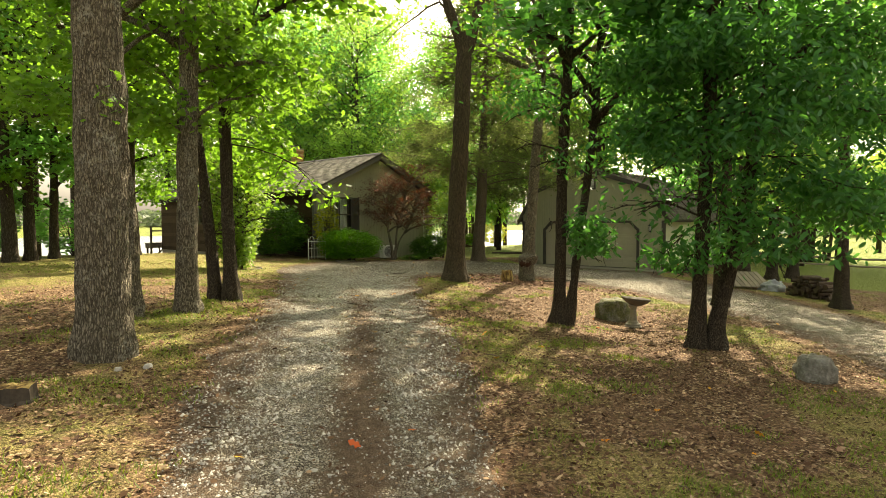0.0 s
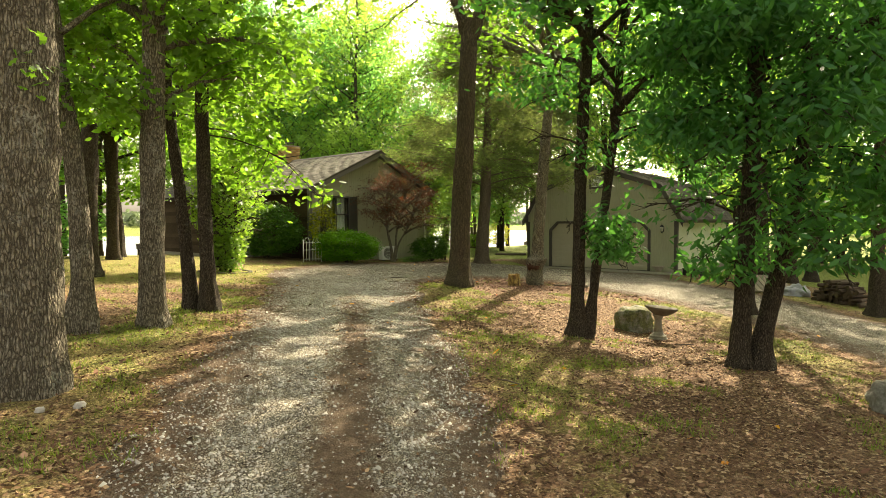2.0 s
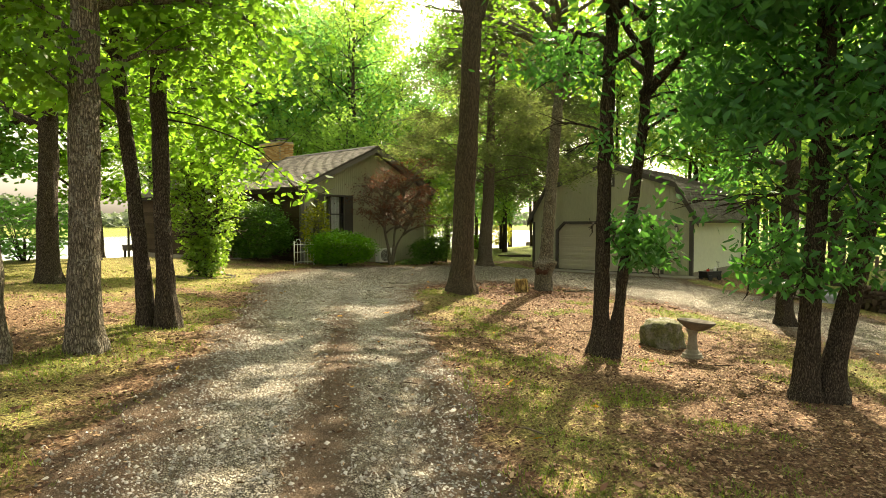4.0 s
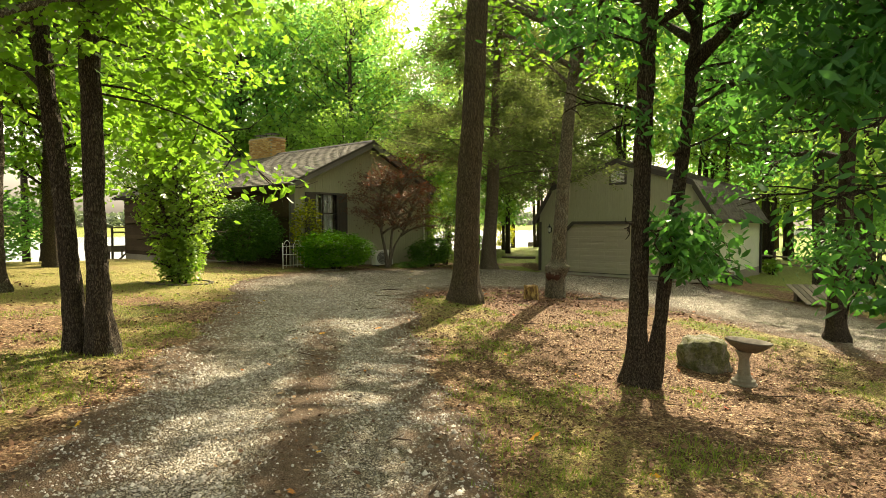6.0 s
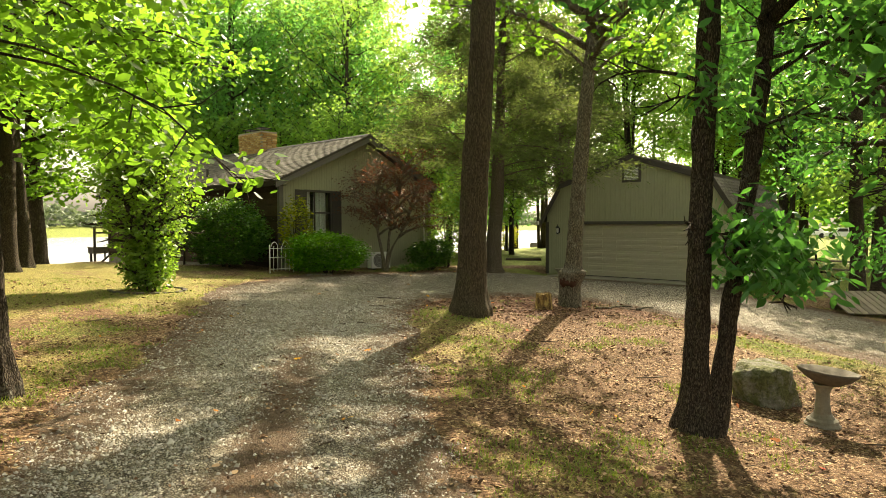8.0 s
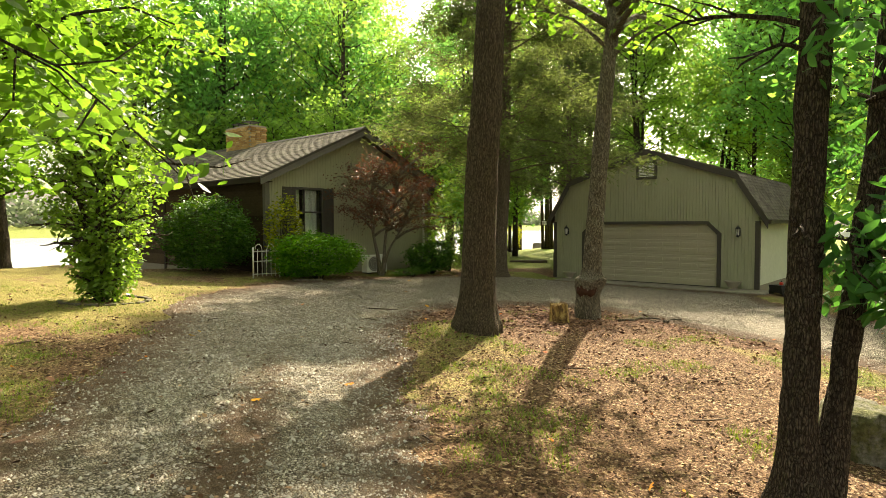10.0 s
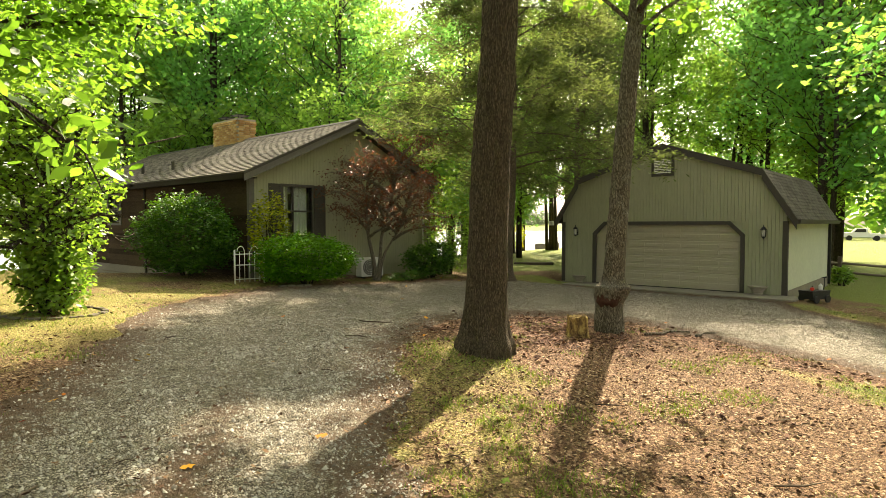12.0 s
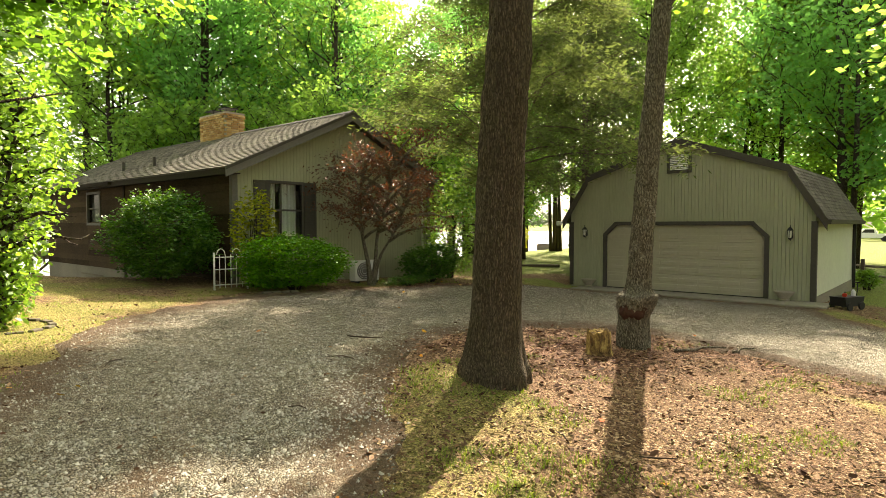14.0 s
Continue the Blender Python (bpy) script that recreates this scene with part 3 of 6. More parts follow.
def house_part(name, bm, material, parent=None, label=""):
    """Parts of the house are made in world places."""
    ob = part(name, bm, material, parent or house, label)
    if parent is None:
        ob.matrix_parent_inverse = house.matrix_world.inverted()
    return ob


WX0, WX1, WZ0, WZ1 = 14.78, 15.76, 1.42, 2.80
bm = bmesh.new()
for lo, hi in (((HX0 + 0.03, HY0 + 0.03, -0.7), (WX0, HY0 + 0.16, 3.0)), ((WX1, HY0 + 0.03, -0.7), (HX1, HY0 + 0.16, 3.0)), ((WX0, HY0 + 0.03, -0.7), (WX1, HY0 + 0.16, WZ0)),
               ((WX0, HY0 + 0.03, WZ1), (WX1, HY0 + 0.16, 3.0))):
    box(bm, lo, hi)
prism(bm, [(HX0 + 0.03, 3.0), (HX1, 3.0), (HX1, gable_z(HX1)), (RIDGE_X, gable_z(RIDGE_X)), (HX0 + 0.03, gable_z(HX0))], HY0 + 0.03, HY0 + 0.16, lambda u, v, w: (u, w, v))
house_part("front_wall", bm, M_SIDING)
side_window = (29.0, 30.1, 1.80, 2.78)
bm = bmesh.new()
for lo, hi in (((HX0 + 0.03, HY0 + 0.16, -1.6), (HX0 + 0.16, 29.0, 3.2)), ((HX0 + 0.03, 30.1, -1.6), (HX0 + 0.16, HY1, 3.2)), ((HX0 + 0.03, 29.0, -1.6), (HX0 + 0.16, 30.1, 1.80)),
               ((HX0 + 0.03, 29.0, 2.78), (HX0 + 0.16, 30.1, 3.2))):
    box(bm, lo, hi)
house_part("side_wall", bm, M_SHAKE, label="dark stained shingled side wall")
house_part("back_wall", prism(bmesh.new(), [(HX0 + 0.16, -1.6), (HX1 - 0.16, -1.6), (HX1 - 0.16, gable_z(HX1)), (RIDGE_X, gable_z(RIDGE_X)), (HX0 + 0.16, gable_z(HX0))], HY1 - 0.14, HY1, lambda u, v, w: (u, w, v)), M_SHAKE)
house_part("far_wall", boxed((HX1 - 0.13, HY0 + 0.16, -1.6), (HX1, HY1, 3.1)), M_SIDING)
house_part("foundation", boxed((HX0 - 0.004, HY0 + 0.2, -2.0), (HX0 + 0.028, HY1 - 0.02, 0.275)), M_CONCRETE, label="pale concrete foundation")
house_part("inner_floor", boxed((HX0 + 0.17, HY0 + 0.17, 0.35), (HX1 - 0.14, HY1 - 0.15, 0.45)), M_DARKROOM)

# vertical siding boards on the gable
step, x = 0.1045, HX0
while x < HX1 - 0.05:
    a, b = x, min(x + step - 0.006, HX1)
    for z0, cut in (((-0.3, None),) if b < WX0 - 0.06 or a > WX1 + 0.06 else ((-0.3, WZ0 - 0.07), (WZ1 + 0.07, None))):
        ta, tb = (gable_z(a) - 0.03, gable_z(b) - 0.03) if cut is None else (cut, cut)
        house_part("siding_board", prism(bmesh.new(), [(a, z0), (b, z0), (b, tb), (a, ta)], HY0 - 0.004, HY0 + 0.028, lambda u, v, w: (u, w, v)), M_SIDING)
    x += step
# lapped shingle courses on the side wall
z, k = 0.30, 0
while z < 3.0:
    top = min(z + 0.19, 3.05)
    for a, b in ((HY0 + 0.05, 24.9), (24.905, 28.92), (30.18, HY1)) if 1.66 < z < 2.80 else ((HY0 + 0.05, 25.3 - 0.3 * (k % 2)), (25.306 - 0.3 * (k % 2), 30.2), (30.206, HY1)):
        house_part("shingle_course", prism(bmesh.new(), [(HX0 - 0.022, z - 0.02), (HX0 + 0.028, z - 0.02), (HX0 + 0.028, top), (HX0 + 0.006, top)], a, b, lambda u, v, w: (u, w, v)), M_SHAKE)
    z, k = z + 0.19, k + 1
for x, y in ((HX0 - 0.035, HY0 - 0.035), (HX1 - 0.10, HY0 - 0.035)):
    house_part("corner_board", boxed((x, y, -0.2), (x + 0.15, y + 0.13, 2.97)), M_TRIM_GREY)
house_part("corner_board", boxed((HX0 - 0.05, 26.86, -0.1), (HX0 - 0.023, 26.98, 2.95)), M_EAVE, label="dark downpipe board on the side wall")


def roof_slope(parent_part, ridge, eave, y0, y1, courses, material, normal_up):
    """Overlapping shingle courses on one slope; ridge and eave are (x, z)."""
    dx, dz = (ridge[0] - eave[0]) / courses, (ridge[1] - eave[1]) / courses
    length = math.hypot(dx, dz)
    nx, nz = -dz / length * normal_up, dx / length * normal_up
    for i in range(courses):
        ax, az = eave[0] + dx * i, eave[1] + dz * i
        bx, bz = ax + dx * 1.12, az + dz * 1.12
        outline = [(ax + nx * 0.004, az + nz * 0.004), (ax + nx * 0.022, az + nz * 0.022), (bx + nx * 0.008, bz + nz * 0.008), (bx + nx * 0.002, bz + nz * 0.002)]
        part("shingle_course", prism(bmesh.new(), outline, y0, y1, lambda u, v, w: (u, w, v)), material, parent_part)


RY0, RY1 = 20.02, 34.95
roof = house_part("roof", prism(bmesh.new(), [(EAVE_X, EAVE_Z), (RIDGE_X, RIDGE_Z), (2 * RIDGE_X - EAVE_X, EAVE_Z), (2 * RIDGE_X - EAVE_X, EAVE_Z - 0.10), (RIDGE_X, RIDGE_Z - 0.13), (EAVE_X, EAVE_Z - 0.10)], RY0 + 0.04, RY1, lambda u, v, w: (u, w, v)), M_TRIM, label="weathered grey asphalt shingle gable roof")
roof_slope(roof, (RIDGE_X, RIDGE_Z), (EAVE_X - 0.03, EAVE_Z - 0.012), RY0, RY1 + 0.02, 30, M_ROOF, 1)
roof_slope(roof, (RIDGE_X, RIDGE_Z), (2 * RIDGE_X - EAVE_X + 0.03, EAVE_Z - 0.012), RY0, RY1 + 0.02, 30, M_ROOF, -1)
part("ridge_cap", prism(bmesh.new(), [(RIDGE_X - 0.15, RIDGE_Z - 0.03), (RIDGE_X, RIDGE_Z + 0.05), (RIDGE_X + 0.15, RIDGE_Z - 0.03), (RIDGE_X, RIDGE_Z + 0.02)], RY0 - 0.01, RY1 + 0.03, lambda u, v, w: (u, w, v)), M_TRIM, roof)
for s in (1, -1):
    ex, ez = RIDGE_X - s * (RIDGE_X - EAVE_X), EAVE_Z
    part("rake_board", prism(bmesh.new(), [(ex, ez - 0.02), (RIDGE_X, RIDGE_Z - 0.02), (RIDGE_X, RIDGE_Z - 0.25), (ex, ez - 0.24)], RY0 + 0.005, RY0 + 0.038, lambda u, v, w: (u, w, v)), M_TRIM_GREY, roof)
    part("rake_strip", prism(bmesh.new(), [(ex, ez + 0.002), (RIDGE_X, RIDGE_Z + 0.002), (RIDGE_X, RIDGE_Z - 0.07), (ex, ez - 0.065)], RY0 - 0.02, RY0 + 0.004, lambda u, v, w: (u, w, v)), M_TRIM, roof)
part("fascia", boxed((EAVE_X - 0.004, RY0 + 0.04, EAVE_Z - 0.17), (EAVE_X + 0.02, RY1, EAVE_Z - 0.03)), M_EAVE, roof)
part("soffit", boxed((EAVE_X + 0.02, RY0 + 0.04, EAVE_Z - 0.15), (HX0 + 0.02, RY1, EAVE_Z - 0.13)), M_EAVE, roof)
part("gutter", prism(bmesh.new(), [(EAVE_X - 0.10, EAVE_Z - 0.03), (EAVE_X - 0.008, EAVE_Z - 0.03), (EAVE_X - 0.008, EAVE_Z - 0.12), (EAVE_X - 0.08, EAVE_Z - 0.12)], 27.0, RY1, lambda u, v, w: (u, w, v)), M_EAVE, roof)
for y, r, h in ((32.6, 1.0, 0.32), (28.6, 1.0, 0.30), (26.2, 1.0, 0.30)):
    rx = EAVE_X + r
    part("vent_pipe", lathe(bmesh.new(), [(0.055, EAVE_Z + SLOPE * r - 0.05), (0.055, EAVE_Z + SLOPE * r + h)], 8, (rx, y)), M_TRIM, roof)

# the front window with its shutters
front_window = house_part("window", boxed((WX0 - 0.06, HY0 - 0.03, WZ0 - 0.09), (WX1 + 0.06, HY0 - 0.006, WZ0 - 0.005)), M_TRIM, label="dark framed sash window with pale curtains")
for lo, hi in (((WX0 - 0.07, HY0 - 0.035, WZ0 - 0.004), (WX0, HY0 + 0.12, WZ1)), ((WX1, HY0 - 0.035, WZ0 - 0.004), (WX1 + 0.07, HY0 + 0.12, WZ1)), ((WX0 - 0.07, HY0 - 0.035, WZ1 + 0.001), (WX1 + 0.07, HY0 + 0.12, WZ1 + 0.07)),
               ((WX0 + 0.34, HY0 + 0.02, WZ0), (WX0 + 0.38, HY0 + 0.07, WZ1)), ((WX0, HY0 + 0.02, 2.08), (WX1, HY0 + 0.07, 2.13))):
    part("frame", boxed(lo, hi), M_TRIM, front_window)
pane = part("pane", boxed((WX0, HY0 + 0.075, WZ0), (WX1, HY0 + 0.079, WZ1)), M_GLASS, front_window)
pane.visible_shadow = False
bm = bmesh.new()
for a, b in ((WX0 + 0.03, WX0 + 0.30), (WX0 + 0.42, WX1 - 0.02)):
    n = 14
    row = [(a + (b - a) * i / n, HY0 + 0.20 + 0.025 * math.sin(i * 2.4)) for i in range(n + 1)]
    lowv = [bm.verts.new((x, y, WZ0 - 0.1)) for x, y in row]
    topv = [bm.verts.new((x, y, WZ1 + 0.05)) for x, y in row]
    for i in range(n):
        bm.faces.new((lowv[i], lowv[i + 1], topv[i + 1], topv[i]))
part("curtain", bm, M_CURTAIN, front_window, "pale gathered curtains")
for x0 in (WX0 - 0.07 - 0.40, WX1 + 0.075):
    shutter = house_part("shutter", boxed((x0, HY0 - 0.030, WZ0 - 0.06), (x0 + 0.39, HY0 - 0.018, WZ1 + 0.06)), M_TRIM, label="dark louvred window shutter")
    for a, b in ((x0, x0 + 0.05), (x0 + 0.34, x0 + 0.39)):
        part("stile", boxed((a, HY0 - 0.05, WZ0 - 0.06), (b, HY0 - 0.031, WZ1 + 0.06)), M_TRIM, shutter)
    for a in (WZ0 - 0.06, 2.04, WZ1 + 0.0):
        part("rail", boxed((x0 + 0.051, HY0 - 0.05, a), (x0 + 0.339, HY0 - 0.031, a + 0.06)), M_TRIM, shutter)
    z = WZ0 + 0.02
    while z < WZ1 - 0.02:
        if not 2.0 < z < 2.1:
            part("slat", prism(bmesh.new(), [(HY0 - 0.047, z), (HY0 - 0.043, z), (HY0 - 0.032, z + 0.04), (HY0 - 0.036, z + 0.04)], x0 + 0.051, x0 + 0.339, lambda u, v, w: (w, u, v)), M_TRIM, shutter)
        z += 0.05
# the side window
y0, y1, z0, z1 = side_window
window = house_part("window", boxed((HX0 - 0.05, y0 - 0.09, z0 - 0.09), (HX0 - 0.024, y1 + 0.09, z0 - 0.01)), M_TRIM_GREY, label="small sash window in the dark side wall")
for lo, hi in (((HX0 - 0.05, y0 - 0.08, z0 - 0.009), (HX0 + 0.1, y0, z1)), ((HX0 - 0.05, y1, z0 - 0.009), (HX0 + 0.1, y1 + 0.08, z1)), ((HX0 - 0.05, y0 - 0.08, z1 + 0.001), (HX0 + 0.1, y1 + 0.08, z1 + 0.08)), ((HX0 + 0.02, y0, 2.27), (HX0 + 0.06, y1, 2.31))):
    part("frame", boxed(lo, hi), M_TRIM_GREY, window)
pane = part("pane", boxed((HX0 + 0.07, y0, z0), (HX0 + 0.074, y1, z1)), M_GLASS, window)
part("blind", boxed((HX0 + 0.10, y0 + 0.01, z0), (HX0 + 0.11, y1 - 0.01, z1)), M_PANE_BACK, window)
pipe = house_part("downspout", boxed((HX1 - 0.42, HY0 - 0.10, 0.2), (HX1 - 0.34, HY0 - 0.045, 2.9), bevel=0.01), M_WHITE, label="pale downspout on the gable")
flue = house_part("flue_pipe", lathe(bmesh.new(), [(0.075, 0.5), (0.075, 2.62), (0.06, 2.70)], 10, (HX0 - 0.12, 23.0)), M_WOOD, label="pale post beside the dark wall")

# the chimney of buff brick
chimney = house_part("chimney", boxed((16.96, 26.47, 3.9), (17.66, 28.21, 5.60)), M_MORTAR, label="buff brick chimney with two metal flue caps")
rngb = random.Random(3)
mesh_of = {}


def brick_mesh(sx, sy):
    key = (round(sx, 3), round(sy, 3))
    if key not in mesh_of:
        b = boxed((-sx / 2, -sy / 2, -0.030), (sx / 2, sy / 2, 0.030))
        me = bpy.data.meshes.new("brick")
        b.to_mesh(me)
        b.free()
        me.materials.append(M_BRICK)
        mesh_of[key] = me
    return mesh_of[key]


def lay(x, y, z, sx, sy):
    ob = new("brick", brick_mesh(sx, sy))
    ob.parent = chimney
    ob.location = (x + rngb.uniform(-0.003, 0.003), y + rngb.uniform(-0.003, 0.003), z)


for c in range(17):
    z = 4.38 + c * 0.076
    grow = 0.035 if c >= 15 else 0.0
    off = 0.115 if c % 2 else 0.0
    n = 8
    for i in range(n):
        y = 26.45 + 0.115 + i * 0.222
        lay(16.945 - grow, min(y + off, 28.14), z, 0.05, 0.205)
        if c > 11:
            lay(17.675 + grow, min(y + off, 28.14), z, 0.05, 0.205)
    for i in range(3):
        lay(17.06 + i * 0.235 + off * 0.5, 26.455 - grow, z, 0.215, 0.05)
        if c > 11:
            lay(17.06 + i * 0.235 + off * 0.5, 28.225 + grow, z, 0.215, 0.05)
part("chimney_top", boxed((16.93, 26.43, 5.64), (17.69, 28.25, 5.70)), M_MORTAR, chimney)
for y in (26.9, 27.8):
    cap = part("flue_cap", boxed((17.05, y - 0.27, 5.86), (17.57, y + 0.27, 5.89)), M_BLACK, chimney)
    for sx in (17.12, 17.48):
        for sy in (-0.2, 0.2):
            part("strut", boxed((sx, y + sy, 5.70), (sx + 0.02, y + sy + 0.02, 5.86)), M_BLACK, cap)

# ---- the garage ----
GX, GX1, GY0, GY1, GB = 25.16, 32.4, 9.92, 17.43, -0.42
GC = (GY0 + GY1) / 2
GAMBREL = [(9.64, 1.84), (10.60, 3.38), (GC, 4.40), (2 * GC - 10.60, 3.38), (2 * GC - 9.64, 1.84)]


def gambrel_z(y):
    for (a, za), (b, zb) in zip(GAMBREL, GAMBREL[1:]):
        if a <= y <= b:
            return za + (zb - za) * (y - a) / (b - a)
    return GAMBREL[0][1]


garage = thing("garage", (GX, GC, GB), "olive-grey garage with a gambrel shingle roof", "garage")


def garage_part(name, bm, material, parent=None, label=""):
    ob = part(name, bm, material, parent or garage, label)
    if parent is None:
        ob.matrix_parent_inverse = garage.matrix_world.inverted()
    return ob


DY0, DY1, DZ = 11.19, 16.07, 1.70
bm = bmesh.new()
for lo, hi in (((GX + 0.03, GY0, GB - 0.3), (GX + 0.15, DY0, 1.9)), ((GX + 0.03, DY1, GB - 0.3), (GX + 0.15, GY1, 1.9)), ((GX + 0.03, DY0, DZ), (GX + 0.15, DY1, 1.9))):
    box(bm, lo, hi)
prism(bm, [(GY0, 1.9)] + [(y, gambrel_z(y) - 0.10) for y in (GY0, 10.65, GC, 2 * GC - 10.65, GY1)] + [(GY1, 1.9)], GX + 0.03, GX + 0.15, lambda u, v, w: (w, u, v))
garage_part("front_wall", bm, M_SIDING)
garage_part("side_wall", boxed((GX + 0.15, GY0, GB - 0.4), (GX1, GY0 + 0.12, 1.95)), M_CREAM, label="cream rendered side wall")
garage_part("side_wall", boxed((GX + 0.15, GY1 - 0.12, GB - 0.4), (GX1, GY1, 1.95)), M_CREAM)
garage_part("back_wall", prism(bmesh.new(), [(GY0 + 0.13, GB - 0.3)] + [(y, gambrel_z(y) - 0.10) for y in (GY0 + 0.13, 10.65, GC, 2 * GC - 10.65, GY1 - 0.13)] + [(GY1 - 0.13, GB - 0.3)], GX1 - 0.13, GX1 - 0.01, lambda u, v, w: (w, u, v)), M_SIDING)
garage_part("foundation", boxed((GX + 0.05, GY0 - 0.03, -1.2), (GX1, GY0 - 0.002, -0.30)), M_CONCRETE)
step, y = 0.1045, GY0
while y < GY1 - 0.03:
    a, b = y, min(y + step - 0.006, GY1)
    low = GB
    if b > DY0 - 0.10 and a < DY1 + 0.10:
        low = 1.80
    for z0, z1 in ((low, 2.13), (2.14, None)):
        ta, tb = (gambrel_z(a) - 0.08, gambrel_z(b) - 0.08) if z1 is None else (z1, z1)
        if z1 is not None:
            ta, tb = min(z1, gambrel_z(a) - 0.08), min(z1, gambrel_z(b) - 0.08)
        if min(ta, tb) > z0 + 0.02:
            garage_part("siding_board", prism(bmesh.new(), [(a, z0), (b, z0), (b, tb), (a, ta)], GX - 0.004, GX + 0.028, lambda u, v, w: (w, u, v)), M_SIDING)
    y += step
for y0, y1 in ((GY0 - 0.035, GY0 + 0.11), (GY1 - 0.11, GY1 + 0.035)):
    garage_part("corner_board", boxed((GX - 0.03, y0, GB), (GX + 0.11, y1, 1.80)), M_TRIM)

# the wide door with cut corners
CUT = 0.36
door = garage_part("garage_door", boxed((GX + 0.10, DY0 - 0.02, GB), (GX + 0.13, DY1 + 0.02, DZ + 0.02)), M_DOOR, label="closed beige sectional garage door")
for i in range(4):
    z = GB + 0.015 + i * 0.525
    part("door_panel", boxed((GX + 0.070, DY0 - 0.01, z), (GX + 0.098, DY1 + 0.01, z + 0.512), bevel=0.006), M_DOOR, door)
    for zz in (0.10, 0.30):
        for j in range(8):
            ya = DY0 + 0.06 + j * 0.603
            part("door_rib", boxed((GX + 0.052, ya, z + zz), (GX + 0.069, ya + 0.56, z + zz + 0.115), bevel=0.005), M_DOOR, door)
part("door_seal", boxed((GX + 0.05, DY0, GB - 0.004), (GX + 0.099, DY1, GB + 0.014)), M_BLACK, door)
surround = garage_part("door_trim", boxed((GX - 0.035, DY0 + CUT - 0.05, DZ), (GX + 0.06, DY1 - CUT + 0.05, DZ + 0.11)), M_TRIM, label="dark door trim with cut corners")
for s, ya in ((1, DY0), (-1, DY1)):
    flat = lambda u, v, w: (w, u, v)
    part("jamb", prism(bmesh.new(), [(ya, GB), (ya - s * 0.12, GB), (ya - s * 0.12, DZ - CUT + 0.05), (ya, DZ - CUT)], GX - 0.035, GX + 0.06, flat), M_TRIM, surround)
    part("corner_piece", prism(bmesh.new(), [(ya, DZ - CUT + 0.002), (ya - s * 0.12, DZ - CUT + 0.052), (ya + s * (CUT - 0.052), DZ + 0.11), (ya + s * (CUT - 0.001), DZ - 0.002)], GX - 0.035, GX + 0.06, flat), M_TRIM, surround)
    part("corner_fill", prism(bmesh.new(), [(ya - s * 0.03, DZ - CUT), (ya - s * 0.03, DZ + 0.05), (ya + s * CUT, DZ + 0.05)], GX - 0.002, GX + 0.055, flat), M_SIDING, surround)
vent = garage_part("gable_vent", boxed((GX - 0.008, 13.36, 3.42), (GX - 0.004, 13.94, 3.92)), M_DARKROOM, label="white louvred gable vent in a dark frame")
for lo, hi in (((13.27, 3.33), (13.36, 4.0)), ((13.94, 3.33), (14.03, 4.0)), ((13.361, 3.33), (13.939, 3.42)), ((13.361, 3.92), (13.939, 4.0))):
    part("frame", boxed((GX - 0.04, lo[0], lo[1]), (GX - 0.004, hi[0], hi[1])), M_TRIM, vent)
for i in range(9):
    z = 3.43 + i * 0.055
    part("slat", prism(bmesh.new(), [(GX - 0.036, z), (GX - 0.032, z), (GX - 0.010, z + 0.036), (GX - 0.014, z + 0.036)], 13.362, 13.938, lambda u, v, w: (u, w, v)), M_WHITE, vent)

groof = garage_part("roof", prism(bmesh.new(), GAMBREL + [(y, z - 0.09) for y, z in GAMBREL[::-1]], GX - 0.10, GX1 + 0.25, lambda u, v, w: (w, u, v)), M_TRIM, label="brown-grey shingled gambrel roof")


def gambrel_courses(lowp, topp, courses, up):
    dy, dz = (topp[0] - lowp[0]) / courses, (topp[1] - lowp[1]) / courses
    length = math.hypot(dy, dz)
    ny, nz = -dz / length * up, dy / length * up
    for i in range(courses):
        ay, az = lowp[0] + dy * i, lowp[1] + dz * i
        by, bz = ay + dy * 1.1, az + dz * 1.1
        part("shingle_course", prism(bmesh.new(), [(ay + ny * 0.004, az + nz * 0.004), (ay + ny * 0.024, az + nz * 0.024), (by + ny * 0.009, bz + nz * 0.009), (by + ny * 0.002, bz + nz * 0.002)],
                                     GX - 0.125, GX1 + 0.27, lambda u, v, w: (w, u, v)), M_ROOF_DARK, groof)


gambrel_courses(GAMBREL[0], GAMBREL[1], 13, 1)
gambrel_courses(GAMBREL[1], GAMBREL[2], 22, 1)
gambrel_courses(GAMBREL[4], GAMBREL[3], 13, -1)
gambrel_courses(GAMBREL[3], GAMBREL[2], 22, -1)
for (a, za), (b, zb) in zip(GAMBREL, GAMBREL[1:]):
    drop = 0.20 if abs(zb - za) < 1.2 else 0.30
    part("rake_board", prism(bmesh.new(), [(a, za + 0.01), (b, zb + 0.01), (b, zb - drop), (a, za - drop)], GX - 0.130, GX - 0.102, lambda u, v, w: (w, u, v)), M_TRIM, groof)
    part("soffit", prism(bmesh.new(), [(a, za - 0.092), (b, zb - 0.092), (b, zb - 0.12), (a, za - 0.12)], GX - 0.10, GX - 0.01, lambda u, v, w: (w, u, v)), M_TRIM, groof)
part("gutter", prism(bmesh.new(), [(9.54, 1.84), (9.66, 1.84), (9.66, 1.72), (9.57, 1.72)], GX - 0.09, GX1 + 0.2, lambda u, v, w: (w, u, v)), M_TRIM, groof)
garage_part("downspout", boxed((GX1 - 0.10, 9.80, -0.6), (GX1 - 0.02, 9.90, 1.75), bevel=0.01), M_BLACK, label="black downspout")
apron = tagged(part("apron", boxed((24.15, 9.5, -0.9), (25.19, 16.9, -0.425), bevel=0.02), M_CONCRETE), "worn concrete apron before the garage door", "slab", kind="structure")


